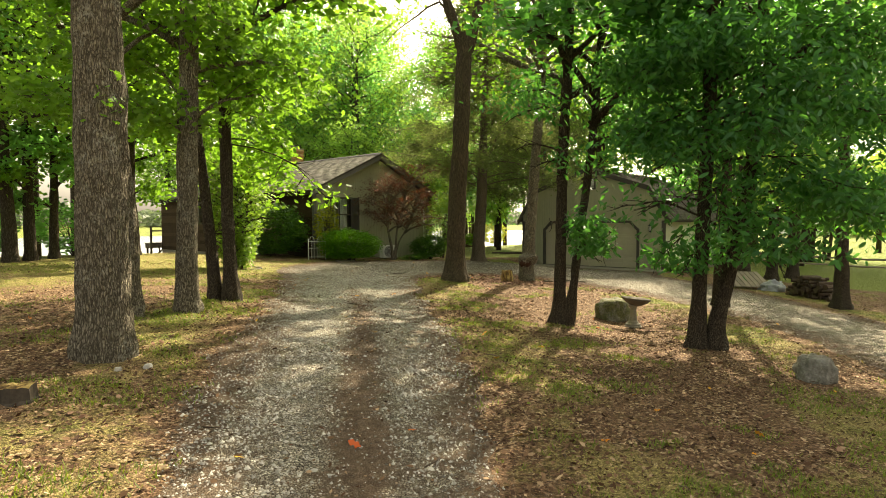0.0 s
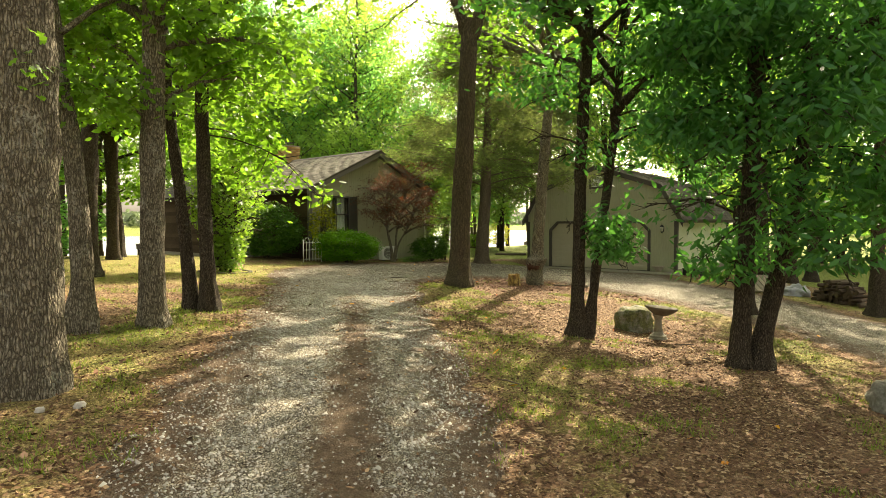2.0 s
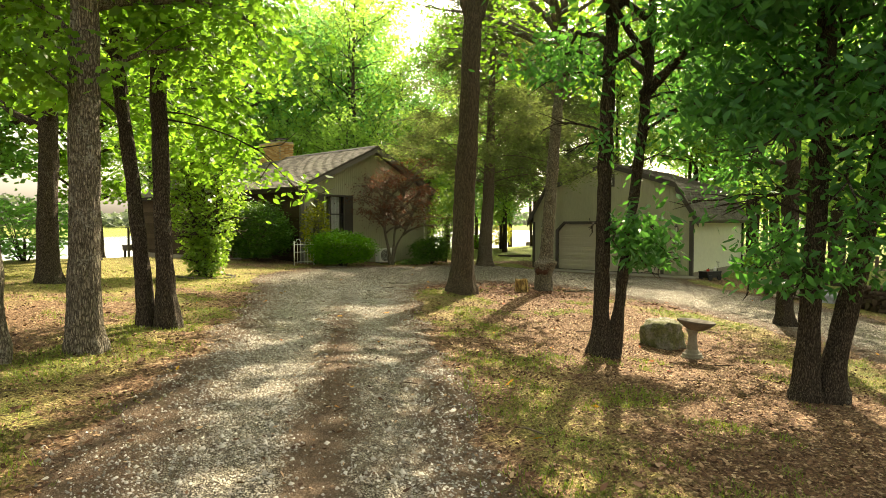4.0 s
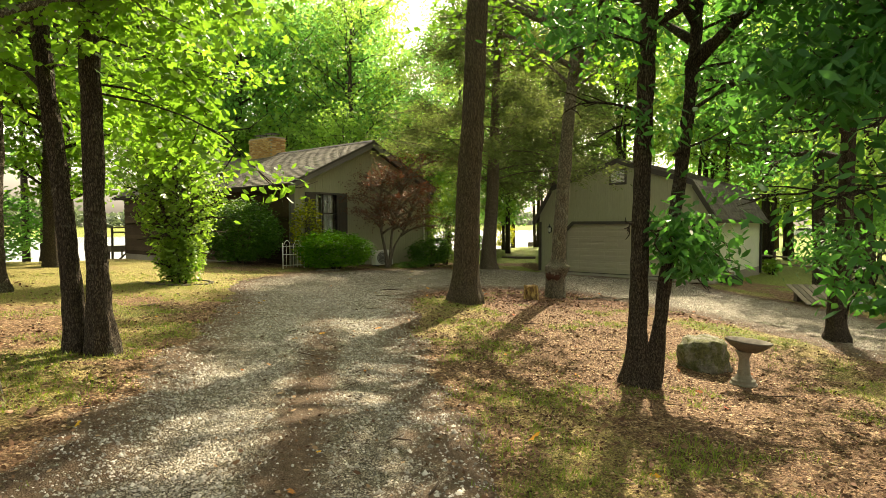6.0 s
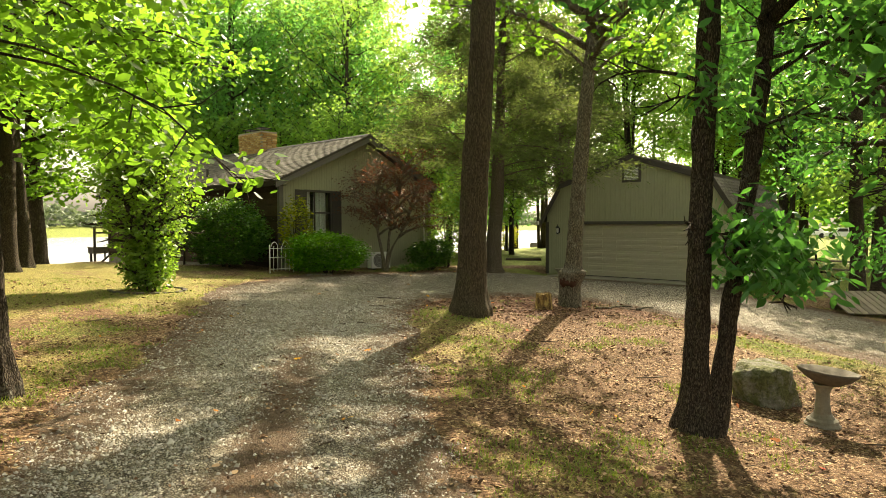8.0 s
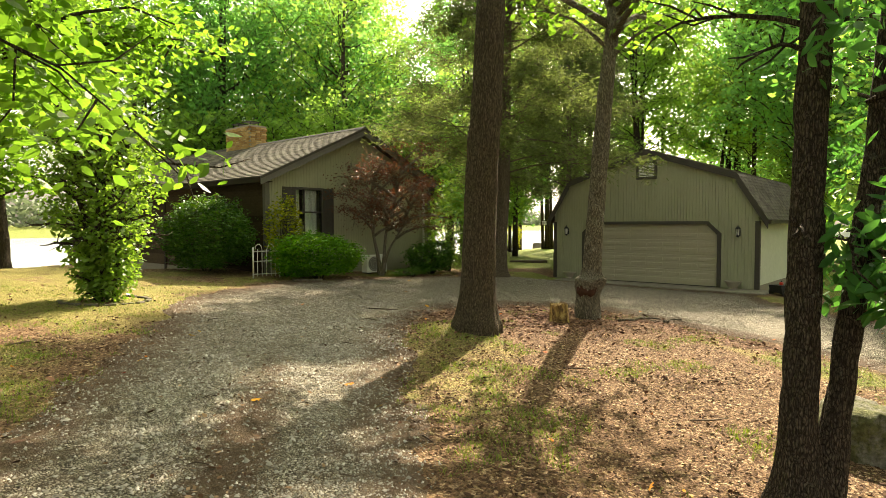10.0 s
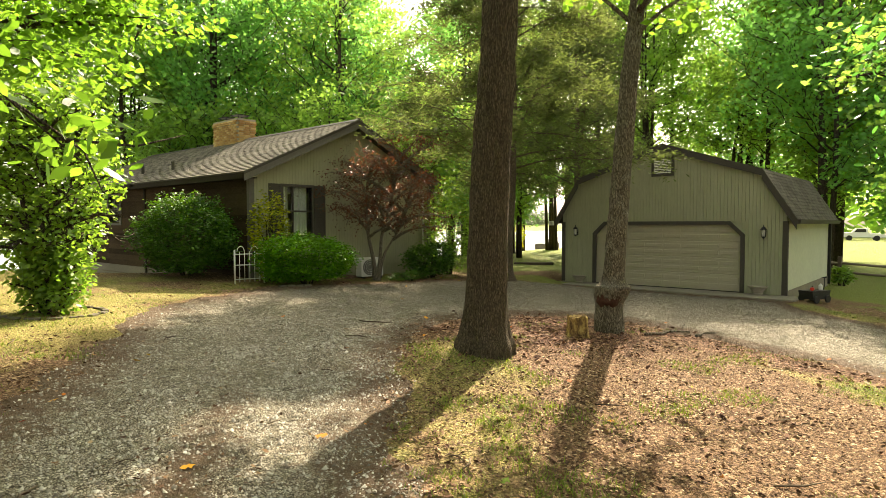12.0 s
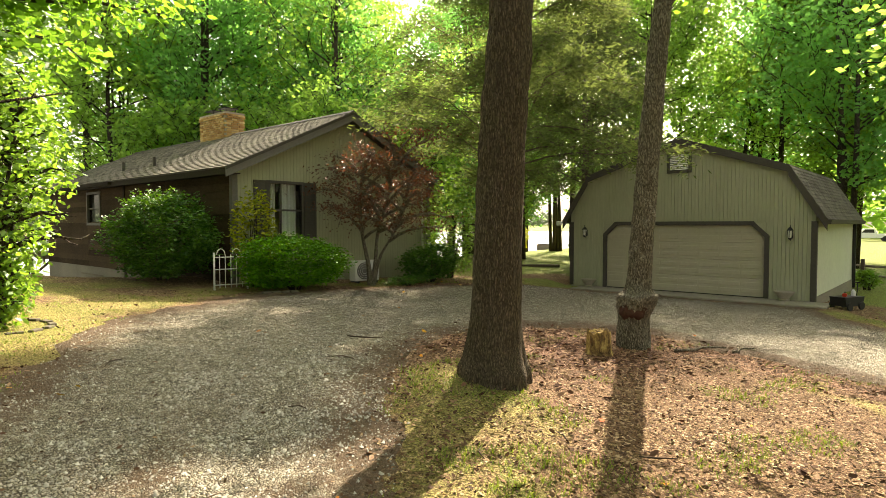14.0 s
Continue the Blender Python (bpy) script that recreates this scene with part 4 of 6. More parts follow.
# ---- trees ----
def stem_mesh(verts, faces, pts, radii, flare=0.0, sides=40, step=0.06, relief=0.014, seed=0, burl=None, top_sides=8):
    """A trunk with fissured bark. pts: bends of its axis; radii at them."""
    pts = [Vector(p) for p in pts]
    cum = [0.0]
    for a, b in zip(pts, pts[1:]):
        cum.append(cum[-1] + (b - a).length)
    n = max(2, int(cum[-1] / step))
    start = len(verts)
    for i in range(n + 1):
        s = cum[-1] * i / n
        k = max(j for j in range(len(cum) - 1) if cum[j] <= s + 1e-6)
        f = (s - cum[k]) / (cum[k + 1] - cum[k])
        p0, p1 = pts[max(k - 1, 0)], pts[k]
        p2, p3 = pts[k + 1], pts[min(k + 2, len(pts) - 1)]
        c = 0.5 * ((2 * p1) + (p2 - p0) * f + (2 * p0 - 5 * p1 + 4 * p2 - p3) * f * f + (3 * p1 - p0 - 3 * p2 + p3) * f ** 3)
        r = radii[k] + (radii[k + 1] - radii[k]) * f
        foot = flare * math.exp(-max(0.0, s - 0.25) / 0.22)
        for q in range(sides):
            a = 2 * math.pi * q / sides
            ca, sa = math.cos(a), math.sin(a)
            arc = a * r
            ridge = abs(noise.noise(Vector((ca * r * 20, sa * r * 20, c.z * 2.2 + seed * 7.1))))
            lump = noise.noise(Vector((ca * 1.2 + seed, sa * 1.2, c.z * 0.9)))
            root = 0.5 + 0.5 * math.cos(a * 5 + seed) * math.cos(a * 2 + 1.7 * seed)
            rr = r * (1 + 0.07 * lump) + relief * (ridge * 2.4 - 0.6) + foot * (0.45 + 0.8 * root)
            if burl and burl[0] < s < burl[1]:
                rr += burl[2] * math.sin(math.pi * (s - burl[0]) / (burl[1] - burl[0])) ** 0.6 * (0.8 + 0.4 * lump)
            verts.append((c.x + ca * rr, c.y + sa * rr, c.z))
    for i in range(n):
        for q in range(sides):
            j = (q + 1) % sides
            a, b = start + i * sides, start + (i + 1) * sides
            faces.append((a + q, a + j, b + j, b + q))
    faces.append(tuple(start + n * sides + q for q in range(sides)))


def limb_pts(rng, a, b, sag=0.0, wobble=0.12, n=5):
    a, b = np.array(a), np.array(b)
    length = np.linalg.norm(b - a)
    out = []
    for i in range(n + 1):
        f = i / n
        p = a + (b - a) * f + np.array([0, 0, sag * math.sin(math.pi * f)])
        if 0 < i:
            p = p + rng.normal(0, wobble * length * 0.25, 3) * (f if i < n else 0.3)
        out.append(p)
    return out


def branch_out(rng, limbs, verts, faces, sub=5, reach=0.45, thick=0.012, spray=26, cloud=(0.34, 0.34, 0.16), from_f=0.35, sides=5):
    """Sub-branches along each limb; returns the leaf places."""
    at = []
    for pts, r0 in limbs:
        pts = [np.array(p) for p in pts]
        length = sum(np.linalg.norm(b - a) for a, b in zip(pts, pts[1:]))
        radii = [r0 * (1 - 0.85 * i / (len(pts) - 1)) + 0.004 for i in range(len(pts))]
        tube(verts, faces, pts, radii, sides)
        for k in range(sub):
            f = from_f + (1 - from_f) * (k + rng.uniform(0, 1)) / sub
            i = min(int(f * (len(pts) - 1)), len(pts) - 2)
            g = f * (len(pts) - 1) - i
            p = pts[i] + (pts[i + 1] - pts[i]) * g
            way = pts[i + 1] - pts[i]
            way = way / (np.linalg.norm(way) + 1e-9) + rng.normal(0, 0.75, 3) * np.array([1, 1, 0.55])
            way /= np.linalg.norm(way)
            tip = p + way * length * reach * rng.uniform(0.5, 1.0) * (1.15 - 0.5 * f)
            mid = (p + tip) / 2 + rng.normal(0, 0.05 * length * reach, 3)
            tube(verts, faces, [p, mid, tip], [max(thick, r0 * 0.32), thick * 0.8, 0.004], 3)
            n = max(2, int(np.linalg.norm(tip - p) / 0.38))
            for j in range(n + 1):
                h = (j + 0.4) / (n + 0.4)
                c = p + (tip - p) * min(h, 1.0)
                at.append(c + rng.normal(0, 1, (spray, 3)) * np.array(cloud))
    return np.concatenate(at) if at else np.zeros((0, 3))


def off_axis(pts, p):
    """How far p lies from a stem's axis at its own height."""
    zs = [q[2] for q in pts]
    if not zs[0] - 0.2 <= p[2] <= zs[-1] + 0.2:
        return 9.0
    return math.hypot(np.interp(p[2], zs, [q[0] for q in pts]) - p[0], np.interp(p[2], zs, [q[1] for q in pts]) - p[1])


def grow(name, base, label, stems, limbs=(), bark_mat=None, leaf_mat=None, leaf_size=0.13, seed=1, crown=None, shape=LEAF, sub=6, spray=24, cloud=(0.34, 0.34, 0.16),
         reach=0.45, sides=40, step=0.06, relief=0.014, group="", bare=(), tilt=1.15, burl=None, keep=None, high=5.0, droop=0.4):
    """One tree. stems: (bends, radii, flare) from its base. limbs: (start, end, radius), crown: (stem, lowest, highest, reach, count) random limbs. Places relative to the base."""
    rng = np.random.RandomState(seed)
    root = thing(name, base, label, "tree", group)
    v, f = [], []
    for i, (pts, radii, flare) in enumerate(stems):
        stem_mesh(v, f, pts, radii, flare, sides, step, relief, seed + i, burl)
    listed("trunk", v, f, bark_mat, root)
    v, f, made = [], [], []
    for a, b, r in limbs:
        made.append((limb_pts(rng, a, b, 0.12 * math.dist(a, b), 0.1), r))
    for s, lo, hi, radius, count in crown or ():
        pts = [np.array(p) for p in stems[s][0]]
        zs = [p[2] for p in pts]
        for k in range(count):
            h = lo + (hi - lo) * (k + rng.uniform(0, 1)) / count
            c = np.array([np.interp(h, zs, [p[i] for p in pts]) for i in range(3)])
            a = 2.4 * k + rng.uniform(-0.5, 0.5) + seed
            e = (h - lo) / (hi - lo + 1e-6)
            ln = radius * rng.uniform(0.65, 1.1) * (1.0 - 0.55 * e * e)
            rise = rng.uniform(0.05, 0.45) + 0.55 * e
            made.append((limb_pts(rng, c, c + np.array([math.cos(a) * ln, math.sin(a) * ln, ln * rise]), 0.1 * ln, 0.12), 0.028 + 0.016 * ln))
    at = []
    for i, (pts, radii, flare) in enumerate(stems):
        mine = [k for k in made if i == min(range(len(stems)), key=lambda s: off_axis(stems[s][0], k[0][0]))]
        v, f = [], []
        if mine:
            zs = [q[2] for q in pts]
            low, top = min(k[0][0][2] for k in mine), max(k[0][0][2] for k in mine)
            heights = [low - 0.05 + (top - low + 0.1) * j / 12 for j in range(13)]
            tube(v, f, [tuple(float(np.interp(h, zs, [q[c] for q in pts])) for c in range(2)) + (h,) for h in heights], [0.025] * 13, 5)
            at.append(branch_out(rng, mine, v, f, sub, reach, 0.011, spray, cloud))
        if i == 0:
            for a, b, r in bare:
                pts = limb_pts(rng, a, b, 0.05 * math.dist(a, b), 0.2)
                tube(v, f, pts, [r * (1 - 0.8 * j / 5) + 0.004 for j in range(6)], 6)
        if v:
            listed("branch_work", v, f, bark_mat, root)
    at = np.concatenate(at) if at else np.zeros((0, 3))
    if keep is not None and len(at):
        at = at[keep(at + np.array(base))]
    if len(at):
        up = at[:, 2] > high
        low, top = at[~up], at[up][::3]
        if len(low):
            leaves("crown", low, leaf_size, rng, leaf_mat, root, shape, droop=droop, tilt=tilt)
        if len(top):
            leaves("upper_crown", top, leaf_size * 1.35, rng, leaf_mat, root, DIAMOND, tilt=tilt)
    return root


def clear_of_path(p):
    """Keeps leaves out of the camera's way."""
    d = line_distance(p[:, 0], p[:, 1], [(-3.5, -1.6), (6.1, 6.9), (7.5, 8.1)])
    return ((d > 1.35) | (p[:, 2] > 3.6)) & (p[:, 2] > 0.55)


def ahead_of(p, x, y):
    return (p[:, 0] - x) * 0.757 + (p[:, 1] - y) * 0.653


def twin_keep(p):
    right = (p[:, 0] - 8.65) * 0.653 - (p[:, 1] - 5.77) * 0.757
    odds = np.where(p[:, 2] > 2.95, 1.0, np.where((p[:, 2] < 2.3) & (p[:, 2] > 1.10) & (right < 0.80) & (right > 0.02), 1.0, np.where((p[:, 2] > 2.6) & (right < 0.9), 0.5, np.where(p[:, 2] > 2.3, 0.08, 0.0))))
    thin = np.random.RandomState(3).uniform(0, 1, len(p)) < odds
    return clear_of_path(p) & thin & ((ahead_of(p, 8.65, 5.77) < 1.35 * right) | (p[:, 2] > 3.7)) & ((ahead_of(p, 8.65, 5.77) < 0.5) | (p[:, 2] > 4.2))


def dense_keep(p):
    right = (p[:, 0] - 8.22) * 0.653 - (p[:, 1] - 2.95) * 0.757
    thin = np.random.RandomState(2).uniform(0, 1, len(p)) < np.where((right < -0.1) & (p[:, 2] < 2.6), np.where((p[:, 2] < 1.6) & (right > -1.0), 0.38, 0.14), np.where((right < -0.2) & (p[:, 2] < 4.0), 0.7, 1.0))
    browse = np.where(right > -0.1, 1.70 - 0.072 * (8.9 + ahead_of(p, 8.22, 2.95)), 0.95)
    return clear_of_path(p) & thin & (p[:, 2] > browse) & ((ahead_of(p, 8.22, 2.95) < 0.2) | (p[:, 2] > 3.0))


def left_keep(p):
    right = (p[:, 0] - 4.02) * 0.653 - (p[:, 1] - 9.95) * 0.757
    spray = (line_distance(p[:, 0], p[:, 1], [(4.1, 9.9), (6.44, 10.05)]) < 0.34) & (np.abs(p[:, 2] - 2.32) < 0.27)
    return clear_of_path(p) & ((right < 0.75) | (p[:, 2] > 4.3) | spray)


def on(x, y, sink=0.06):
    return (x, y, height(x, y) - sink)


FWD, RGT = Vector((0.757, 0.653, 0)), Vector((0.653, -0.757, 0))


def rel(right, ahead, up):
    return tuple(RGT * right + FWD * ahead + Vector((0, 0, up)))


# the big oak beside the drive entrance
grow("oak_tree", on(0.64, 6.62), "large oak with deeply furrowed grey-brown bark beside the drive", [([(0, 0, 0), rel(0.0, 0, 1.2), rel(0.02, 0, 2.6), rel(0.0, 0, 4.4), rel(0.1, 0, 8.5), rel(0.0, 0.3, 11)], [0.262, 0.238, 0.232, 0.215, 0.15, 0.07], 0.06)],
     limbs=[(rel(0, 0, 5.5), rel(-3.0, 1.5, 7.5), 0.09), (rel(0, 0, 6.0), rel(1.8, 2.5, 8.0), 0.08), (rel(0, 0, 5.2), rel(-2.2, 3.0, 6.0), 0.07)],
     crown=[(0, 6.5, 10.8, 3.6, 9)], bark_mat=M_BARK, leaf_mat=M_LEAF_OAK, shape=LOBED, seed=4, sides=72, step=0.05, relief=0.020, keep=lambda p: clear_of_path(p) | (p[:, 2] < 3.2), leaf_size=0.15,
     bare=[])
sprig = thing("leaf_sprig", (0.64, 6.62, height(0.64, 6.62)), "small green sprig growing from the oak's trunk", "sprig")
at = np.array(rel(0.24, -0.18, 2.6)) + np.random.RandomState(8).normal(0, 1, (26, 3)) * np.array([0.07, 0.07, 0.11])
leaves("foliage", at, 0.10, np.random.RandomState(8), M_LEAF_OAK, sprig, LOBED)
# slimmer oaks behind it
grow("oak_tree", on(1.71, 8.70), "slim grey oak with a widened foot", [([rel(-0.05, 0, 0), rel(0.0, 0, 0.4), rel(0.02, 0, 1.0), rel(-0.05, 0, 2.2), rel(-0.30, 0, 4.2), rel(-0.4, 0, 9)], [0.15, 0.118, 0.110, 0.105, 0.095, 0.04], 0.10)],
     limbs=[(rel(-0.1, 0, 3.0), rel(-1.4, 1.2, 4.0), 0.035), (rel(-0.15, 0, 3.6), rel(1.0, 1.4, 4.6), 0.035), (rel(-0.1, 0, 2.6), rel(-1.0, -0.6, 3.0), 0.025)],
     crown=[(0, 3.8, 8.8, 2.8, 14)], bark_mat=M_BARK, leaf_mat=M_LEAF_OAK, shape=LOBED, seed=5, sides=48, keep=clear_of_path, spray=30)
grow("oak_tree", on(2.56, 8.74), "straight young oak with flaking bark", [([(0, 0, 0), rel(0.0, 0, 0.7), rel(0.05, 0, 2.5), rel(0.12, 0, 4.5), rel(0.2, 0.2, 9)], [0.165, 0.150, 0.142, 0.13, 0.05], 0.06)],
     limbs=[(rel(0.05, 0, 3.2), rel(-1.2, 0.9, 3.9), 0.035), (rel(0.05, 0, 2.9), rel(0.9, 1.4, 3.5), 0.035), (rel(0.1, 0, 3.8), rel(0.8, -0.8, 4.3), 0.03), (rel(0.05, 0, 2.7), rel(-0.5, -0.5, 3.0), 0.02)],
     crown=[(0, 3.6, 8.8, 2.8, 16)], bark_mat=M_BARK, leaf_mat=M_LEAF_OAK, shape=LOBED, seed=6, sides=56, step=0.05, keep=clear_of_path, spray=30)
grow("oak_tree", on(3.955, 10.02), "oak with two dark stems joined at the foot", [([rel(-0.24, 0.05, 0), rel(-0.30, 0.05, 0.8), rel(-0.45, 0.1, 2.2), rel(-0.62, 0.1, 4.0), rel(-0.95, 0.4, 9)], [0.118, 0.098, 0.090, 0.085, 0.04], 0.06),
     ([rel(0.07, -0.05, 0), rel(0.05, -0.05, 0.8), rel(0.0, 0, 2.4), rel(0.03, 0, 4.6), rel(0.3, 0.1, 9.5)], [0.135, 0.112, 0.104, 0.100, 0.05], 0.06)],
     limbs=[(rel(0.1, 0, 2.9), rel(1.5, 1.9, 1.9), 0.010), (rel(0.1, 0, 3.5), rel(0.7, 1.6, 2.9), 0.010), (rel(0.05, 0, 4.6), rel(1.4, 0.6, 5.6), 0.03), (rel(0.05, 0, 3.2), rel(0.6, -1.4, 4.0), 0.03),
            (rel(-0.4, 0, 2.8), rel(-1.8, 0.8, 3.4), 0.03), (rel(-0.5, 0, 3.6), rel(-1.2, -1.0, 4.4), 0.03), (rel(0.1, 0, 3.0), rel(0.3, 2.2, 2.5), 0.010), (rel(0.06, 0, 4.5), rel(0.8, 2.4, 4.4), 0.014), (rel(-0.4, 0, 3.2), rel(-1.2, 2.0, 3.0), 0.012)],
     crown=[(0, 3.8, 8.8, 2.8, 10), (1, 3.8, 9.2, 3.2, 14)], bark_mat=M_BARK_DARK, leaf_mat=M_LEAF_OAK, shape=LEAF, leaf_size=0.14, seed=7, sides=48, step=0.05, keep=left_keep, spray=32,
     bare=[(rel(0.03, 0, 4.7), rel(0.55, -0.1, 4.95), 0.06), (rel(0.50, -0.1, 4.95), rel(0.72, -0.1, 5.6), 0.045)])
grow("oak_tree", on(4.35, 16.3), "dark oak on the lawn near the bank", [([(0, 0, 0), rel(0, 0, 1), rel(0.1, 0, 4), rel(0.0, 0, 9)], [0.23, 0.20, 0.17, 0.06], 0.08)],
     crown=[(0, 3.0, 8.8, 3.4, 20)], bark_mat=M_BARK_DARK, leaf_mat=M_LEAF_OAK, shape=LEAF, seed=8, sides=28, step=0.12, spray=26)

# the forked oak in the island
grow("oak_tree", on(11.2, 10.6), "tall forked oak with dark ridged bark in the gravel island", [([(0, 0, 0), rel(0.0, 0, 0.7), rel(0.05, 0, 2.2), rel(0.16, 0, 4.2), rel(0.26, 0, 6.5), rel(0.30, 0, 6.9)], [0.30, 0.268, 0.240, 0.222, 0.21, 0.215], 0.11),
     ([rel(0.22, 0, 6.4), rel(-0.05, 0, 7.3), rel(-0.35, 0.3, 8.6), rel(-0.2, 0.6, 11), rel(-0.4, 0.8, 14)], [0.15, 0.13, 0.11, 0.08, 0.03], 0.0),
     ([rel(0.34, 0, 6.4), rel(0.6, 0, 7.4), rel(0.85, 0.2, 8.8), rel(1.0, 0.2, 11), rel(1.3, 0.2, 14)], [0.16, 0.14, 0.12, 0.09, 0.03], 0.0)],
     crown=[(1, 8.0, 13.6, 4.0, 9), (2, 8.0, 13.6, 4.4, 10)], bark_mat=M_BARK_RED, leaf_mat=M_LEAF_OAK, shape=LOBED, high=7.5, spray=18, seed=9, sides=64, step=0.06, relief=0.017, leaf_size=0.15,
     bare=[(rel(-0.1, 0, 7.2), rel(-0.55, -0.2, 8.0), 0.05), (rel(-0.45, -0.2, 7.7), rel(-1.9, -0.3, 6.6), 0.03), (rel(-0.5, -0.2, 8.0), rel(-1.6, 0, 8.1), 0.02)])
# the tree with a swollen foot, and the cut stump beside it
burl_tree = grow("maple_tree", on(15.15, 10.78), "slim tree with a swollen burl round its foot", [([(0, 0, 0), rel(0.0, 0, 0.5), rel(0.06, 0, 0.86), rel(0.07, 0, 1.08), rel(0.16, 0, 2.4), rel(0.30, 0, 4.4), rel(0.52, 0, 7), rel(0.6, 0, 11)], [0.215, 0.228, 0.285, 0.190, 0.172, 0.150, 0.12, 0.04], 0.05)],
     limbs=[(rel(0.5, 0, 6.8), rel(-0.6, 3.8, 8.7), 0.06), (rel(0.5, 0, 6.9), rel(-1.8, 3.2, 8.4), 0.06), (rel(0.5, 0, 7.0), rel(0.5, 4.3, 9.2), 0.06), (rel(0.5, 0, 6.6), rel(-2.6, 2.0, 8.0), 0.05), (rel(0.3, 0, 5.2), rel(1.6, -0.8, 6.0), 0.04), (rel(0.3, 0, 5.6), rel(-1.2, 0.6, 6.5), 0.04)],
     crown=[(0, 5.6, 9.6, 4.4, 27)], bark_mat=M_BARK, leaf_mat=M_LEAF_OAK, shape=LEAF, seed=10, sides=64, step=0.045, relief=0.013, burl=(0.60, 1.05, 0.05), leaf_size=0.14, spray=20)

scar = bmesh.new()
bmesh.ops.create_icosphere(scar, subdivisions=4, radius=1.0)
for v in scar.verts:
    k = 1 + 0.22 * noise.noise(v.co * 2.1) + 0.14 * noise.noise(v.co * 6.0)
    v.co = Vector((-0.92, -0.39, 0)) * (0.165 + v.co.y * 0.125 * k) + Vector((0.39, -0.92, 0)) * (v.co.x * 0.205 * k) + Vector((0, 0, 0.66 + v.co.z * 0.19 * k))
part("burl_wound", scar, M_SCAR, burl_tree, "dark reddish wound under the burl", smooth=True)

# the twin-stemmed tree and the dense leafy one in the island
grow("hickory_tree", on(8.65, 5.77), "hickory with two dark stems from one foot", [([rel(-0.05, 0, 0), rel(-0.06, 0, 0.5), rel(-0.04, 0, 2.0), rel(0.0, 0, 3.6), rel(0.12, 0.1, 6.0), rel(0.05, 0.2, 10)], [0.150, 0.112, 0.101, 0.097, 0.085, 0.03], 0.09),
     ([rel(0.04, 0, 0.05), rel(0.17, 0, 0.55), rel(0.28, 0, 1.4), rel(0.45, 0, 2.8), rel(0.62, 0.1, 4.0), rel(0.75, 0.2, 5.5), rel(1.0, 0.2, 9)], [0.110, 0.082, 0.076, 0.073, 0.068, 0.06, 0.03], 0.07)],
     limbs=[(rel(0.3, 0, 2.1), rel(0.95, -0.2, 1.8), 0.018), (rel(0.3, 0, 1.9), rel(0.8, -0.6, 1.55), 0.016), (rel(0.3, 0, 1.8), rel(0.85, 0.1, 1.35), 0.014), (rel(-0.1, 0, 2.0), rel(-0.35, -0.5, 2.0), 0.012), (rel(0.3, 0, 2.0), rel(-0.05, -0.5, 1.8), 0.012),
            (rel(0.26, 0, 1.7), rel(0.6, -0.4, 1.3), 0.012), (rel(0.5, 0, 3.4), rel(1.9, -0.6, 3.8), 0.024), (rel(0.0, 0, 3.2), rel(-0.6, -0.3, 3.1), 0.018), (rel(0.35, 0, 2.9), rel(0.8, -0.7, 2.95), 0.016), (rel(0, 0, 3.4), rel(-0.8, 0.9, 3.6), 0.02),
            (rel(0.0, 0, 4.4), rel(-0.8, 1.2, 4.8), 0.03), (rel(0.5, 0, 4.0), rel(1.8, 1.2, 4.6), 0.03), (rel(0.5, 0, 3.9), rel(1.4, 1.8, 4.2), 0.024), (rel(0.5, 0, 3.6), rel(2.2, -0.2, 3.5), 0.018), (rel(0.55, 0.1, 3.9), rel(2.1, 0.3, 3.9), 0.018), (rel(0.6, 0.1, 4.4), rel(2.4, -0.8, 4.4), 0.018), (rel(0.04, 0, 4.2), rel(-1.0, -0.6, 4.0), 0.016), (rel(0.6, 0.1, 4.7), rel(1.8, -1.5, 4.6), 0.018)],
     crown=[(0, 4.3, 6.0, 2.6, 7), (1, 4.0, 5.8, 2.8, 8), (0, 6.2, 9.6, 2.2, 3)], bark_mat=M_BARK_DARK, leaf_mat=M_LEAF_HICKORY, seed=11, sides=64, step=0.045, keep=twin_keep, leaf_size=0.135, shape=LEAFLET, droop=0.55, sub=6, spray=22)
dense = []
rr = np.random.RandomState(31)
for i in range(40):
    a, h = 2.4 * i, 1.9 + 4.6 * i / 40
    side, ahead = math.cos(a), math.sin(a)
    ln = rr.uniform(0.7, 1.05)
    way = rel(side * ln * (3.3 if side > 0 else 1.9) + 0.2, ahead * ln * (1.4 if ahead > 0 else 1.9), 0)
    dense.append((rel(0.2, 0, h), (way[0], way[1], h + rr.uniform(-0.8, 0.4)), 0.02))
dense += [(rel(-0.05, 0, 2.1), rel(-0.85, -0.1, 1.4), 0.012), (rel(-0.1, 0, 1.7), rel(-0.55, -0.4, 1.25), 0.010)]
grow("hickory_tree", on(8.22, 2.95), "dense leafy hickory with two dark stems", [([rel(-0.14, 0, 0), rel(-0.13, 0, 0.6), rel(-0.05, 0, 2.4), rel(0.02, 0, 5.0), rel(0.0, 0, 9)], [0.135, 0.108, 0.102, 0.09, 0.04], 0.08),
     ([rel(0.14, 0, 0), rel(0.20, 0, 0.6), rel(0.52, 0.05, 1.9), rel(0.80, 0.1, 3.6), rel(1.0, 0.2, 8)], [0.135, 0.118, 0.110, 0.10, 0.04], 0.07)],
     limbs=dense, crown=[(0, 5.0, 8.8, 3.4, 6), (1, 4.5, 7.8, 3.2, 5)], bark_mat=M_BARK_DARK, leaf_mat=M_LEAF_HICKORY, seed=12, sides=56, step=0.05, keep=dense_keep, leaf_size=0.14, shape=LEAFLET, droop=0.55, sub=7, spray=42)
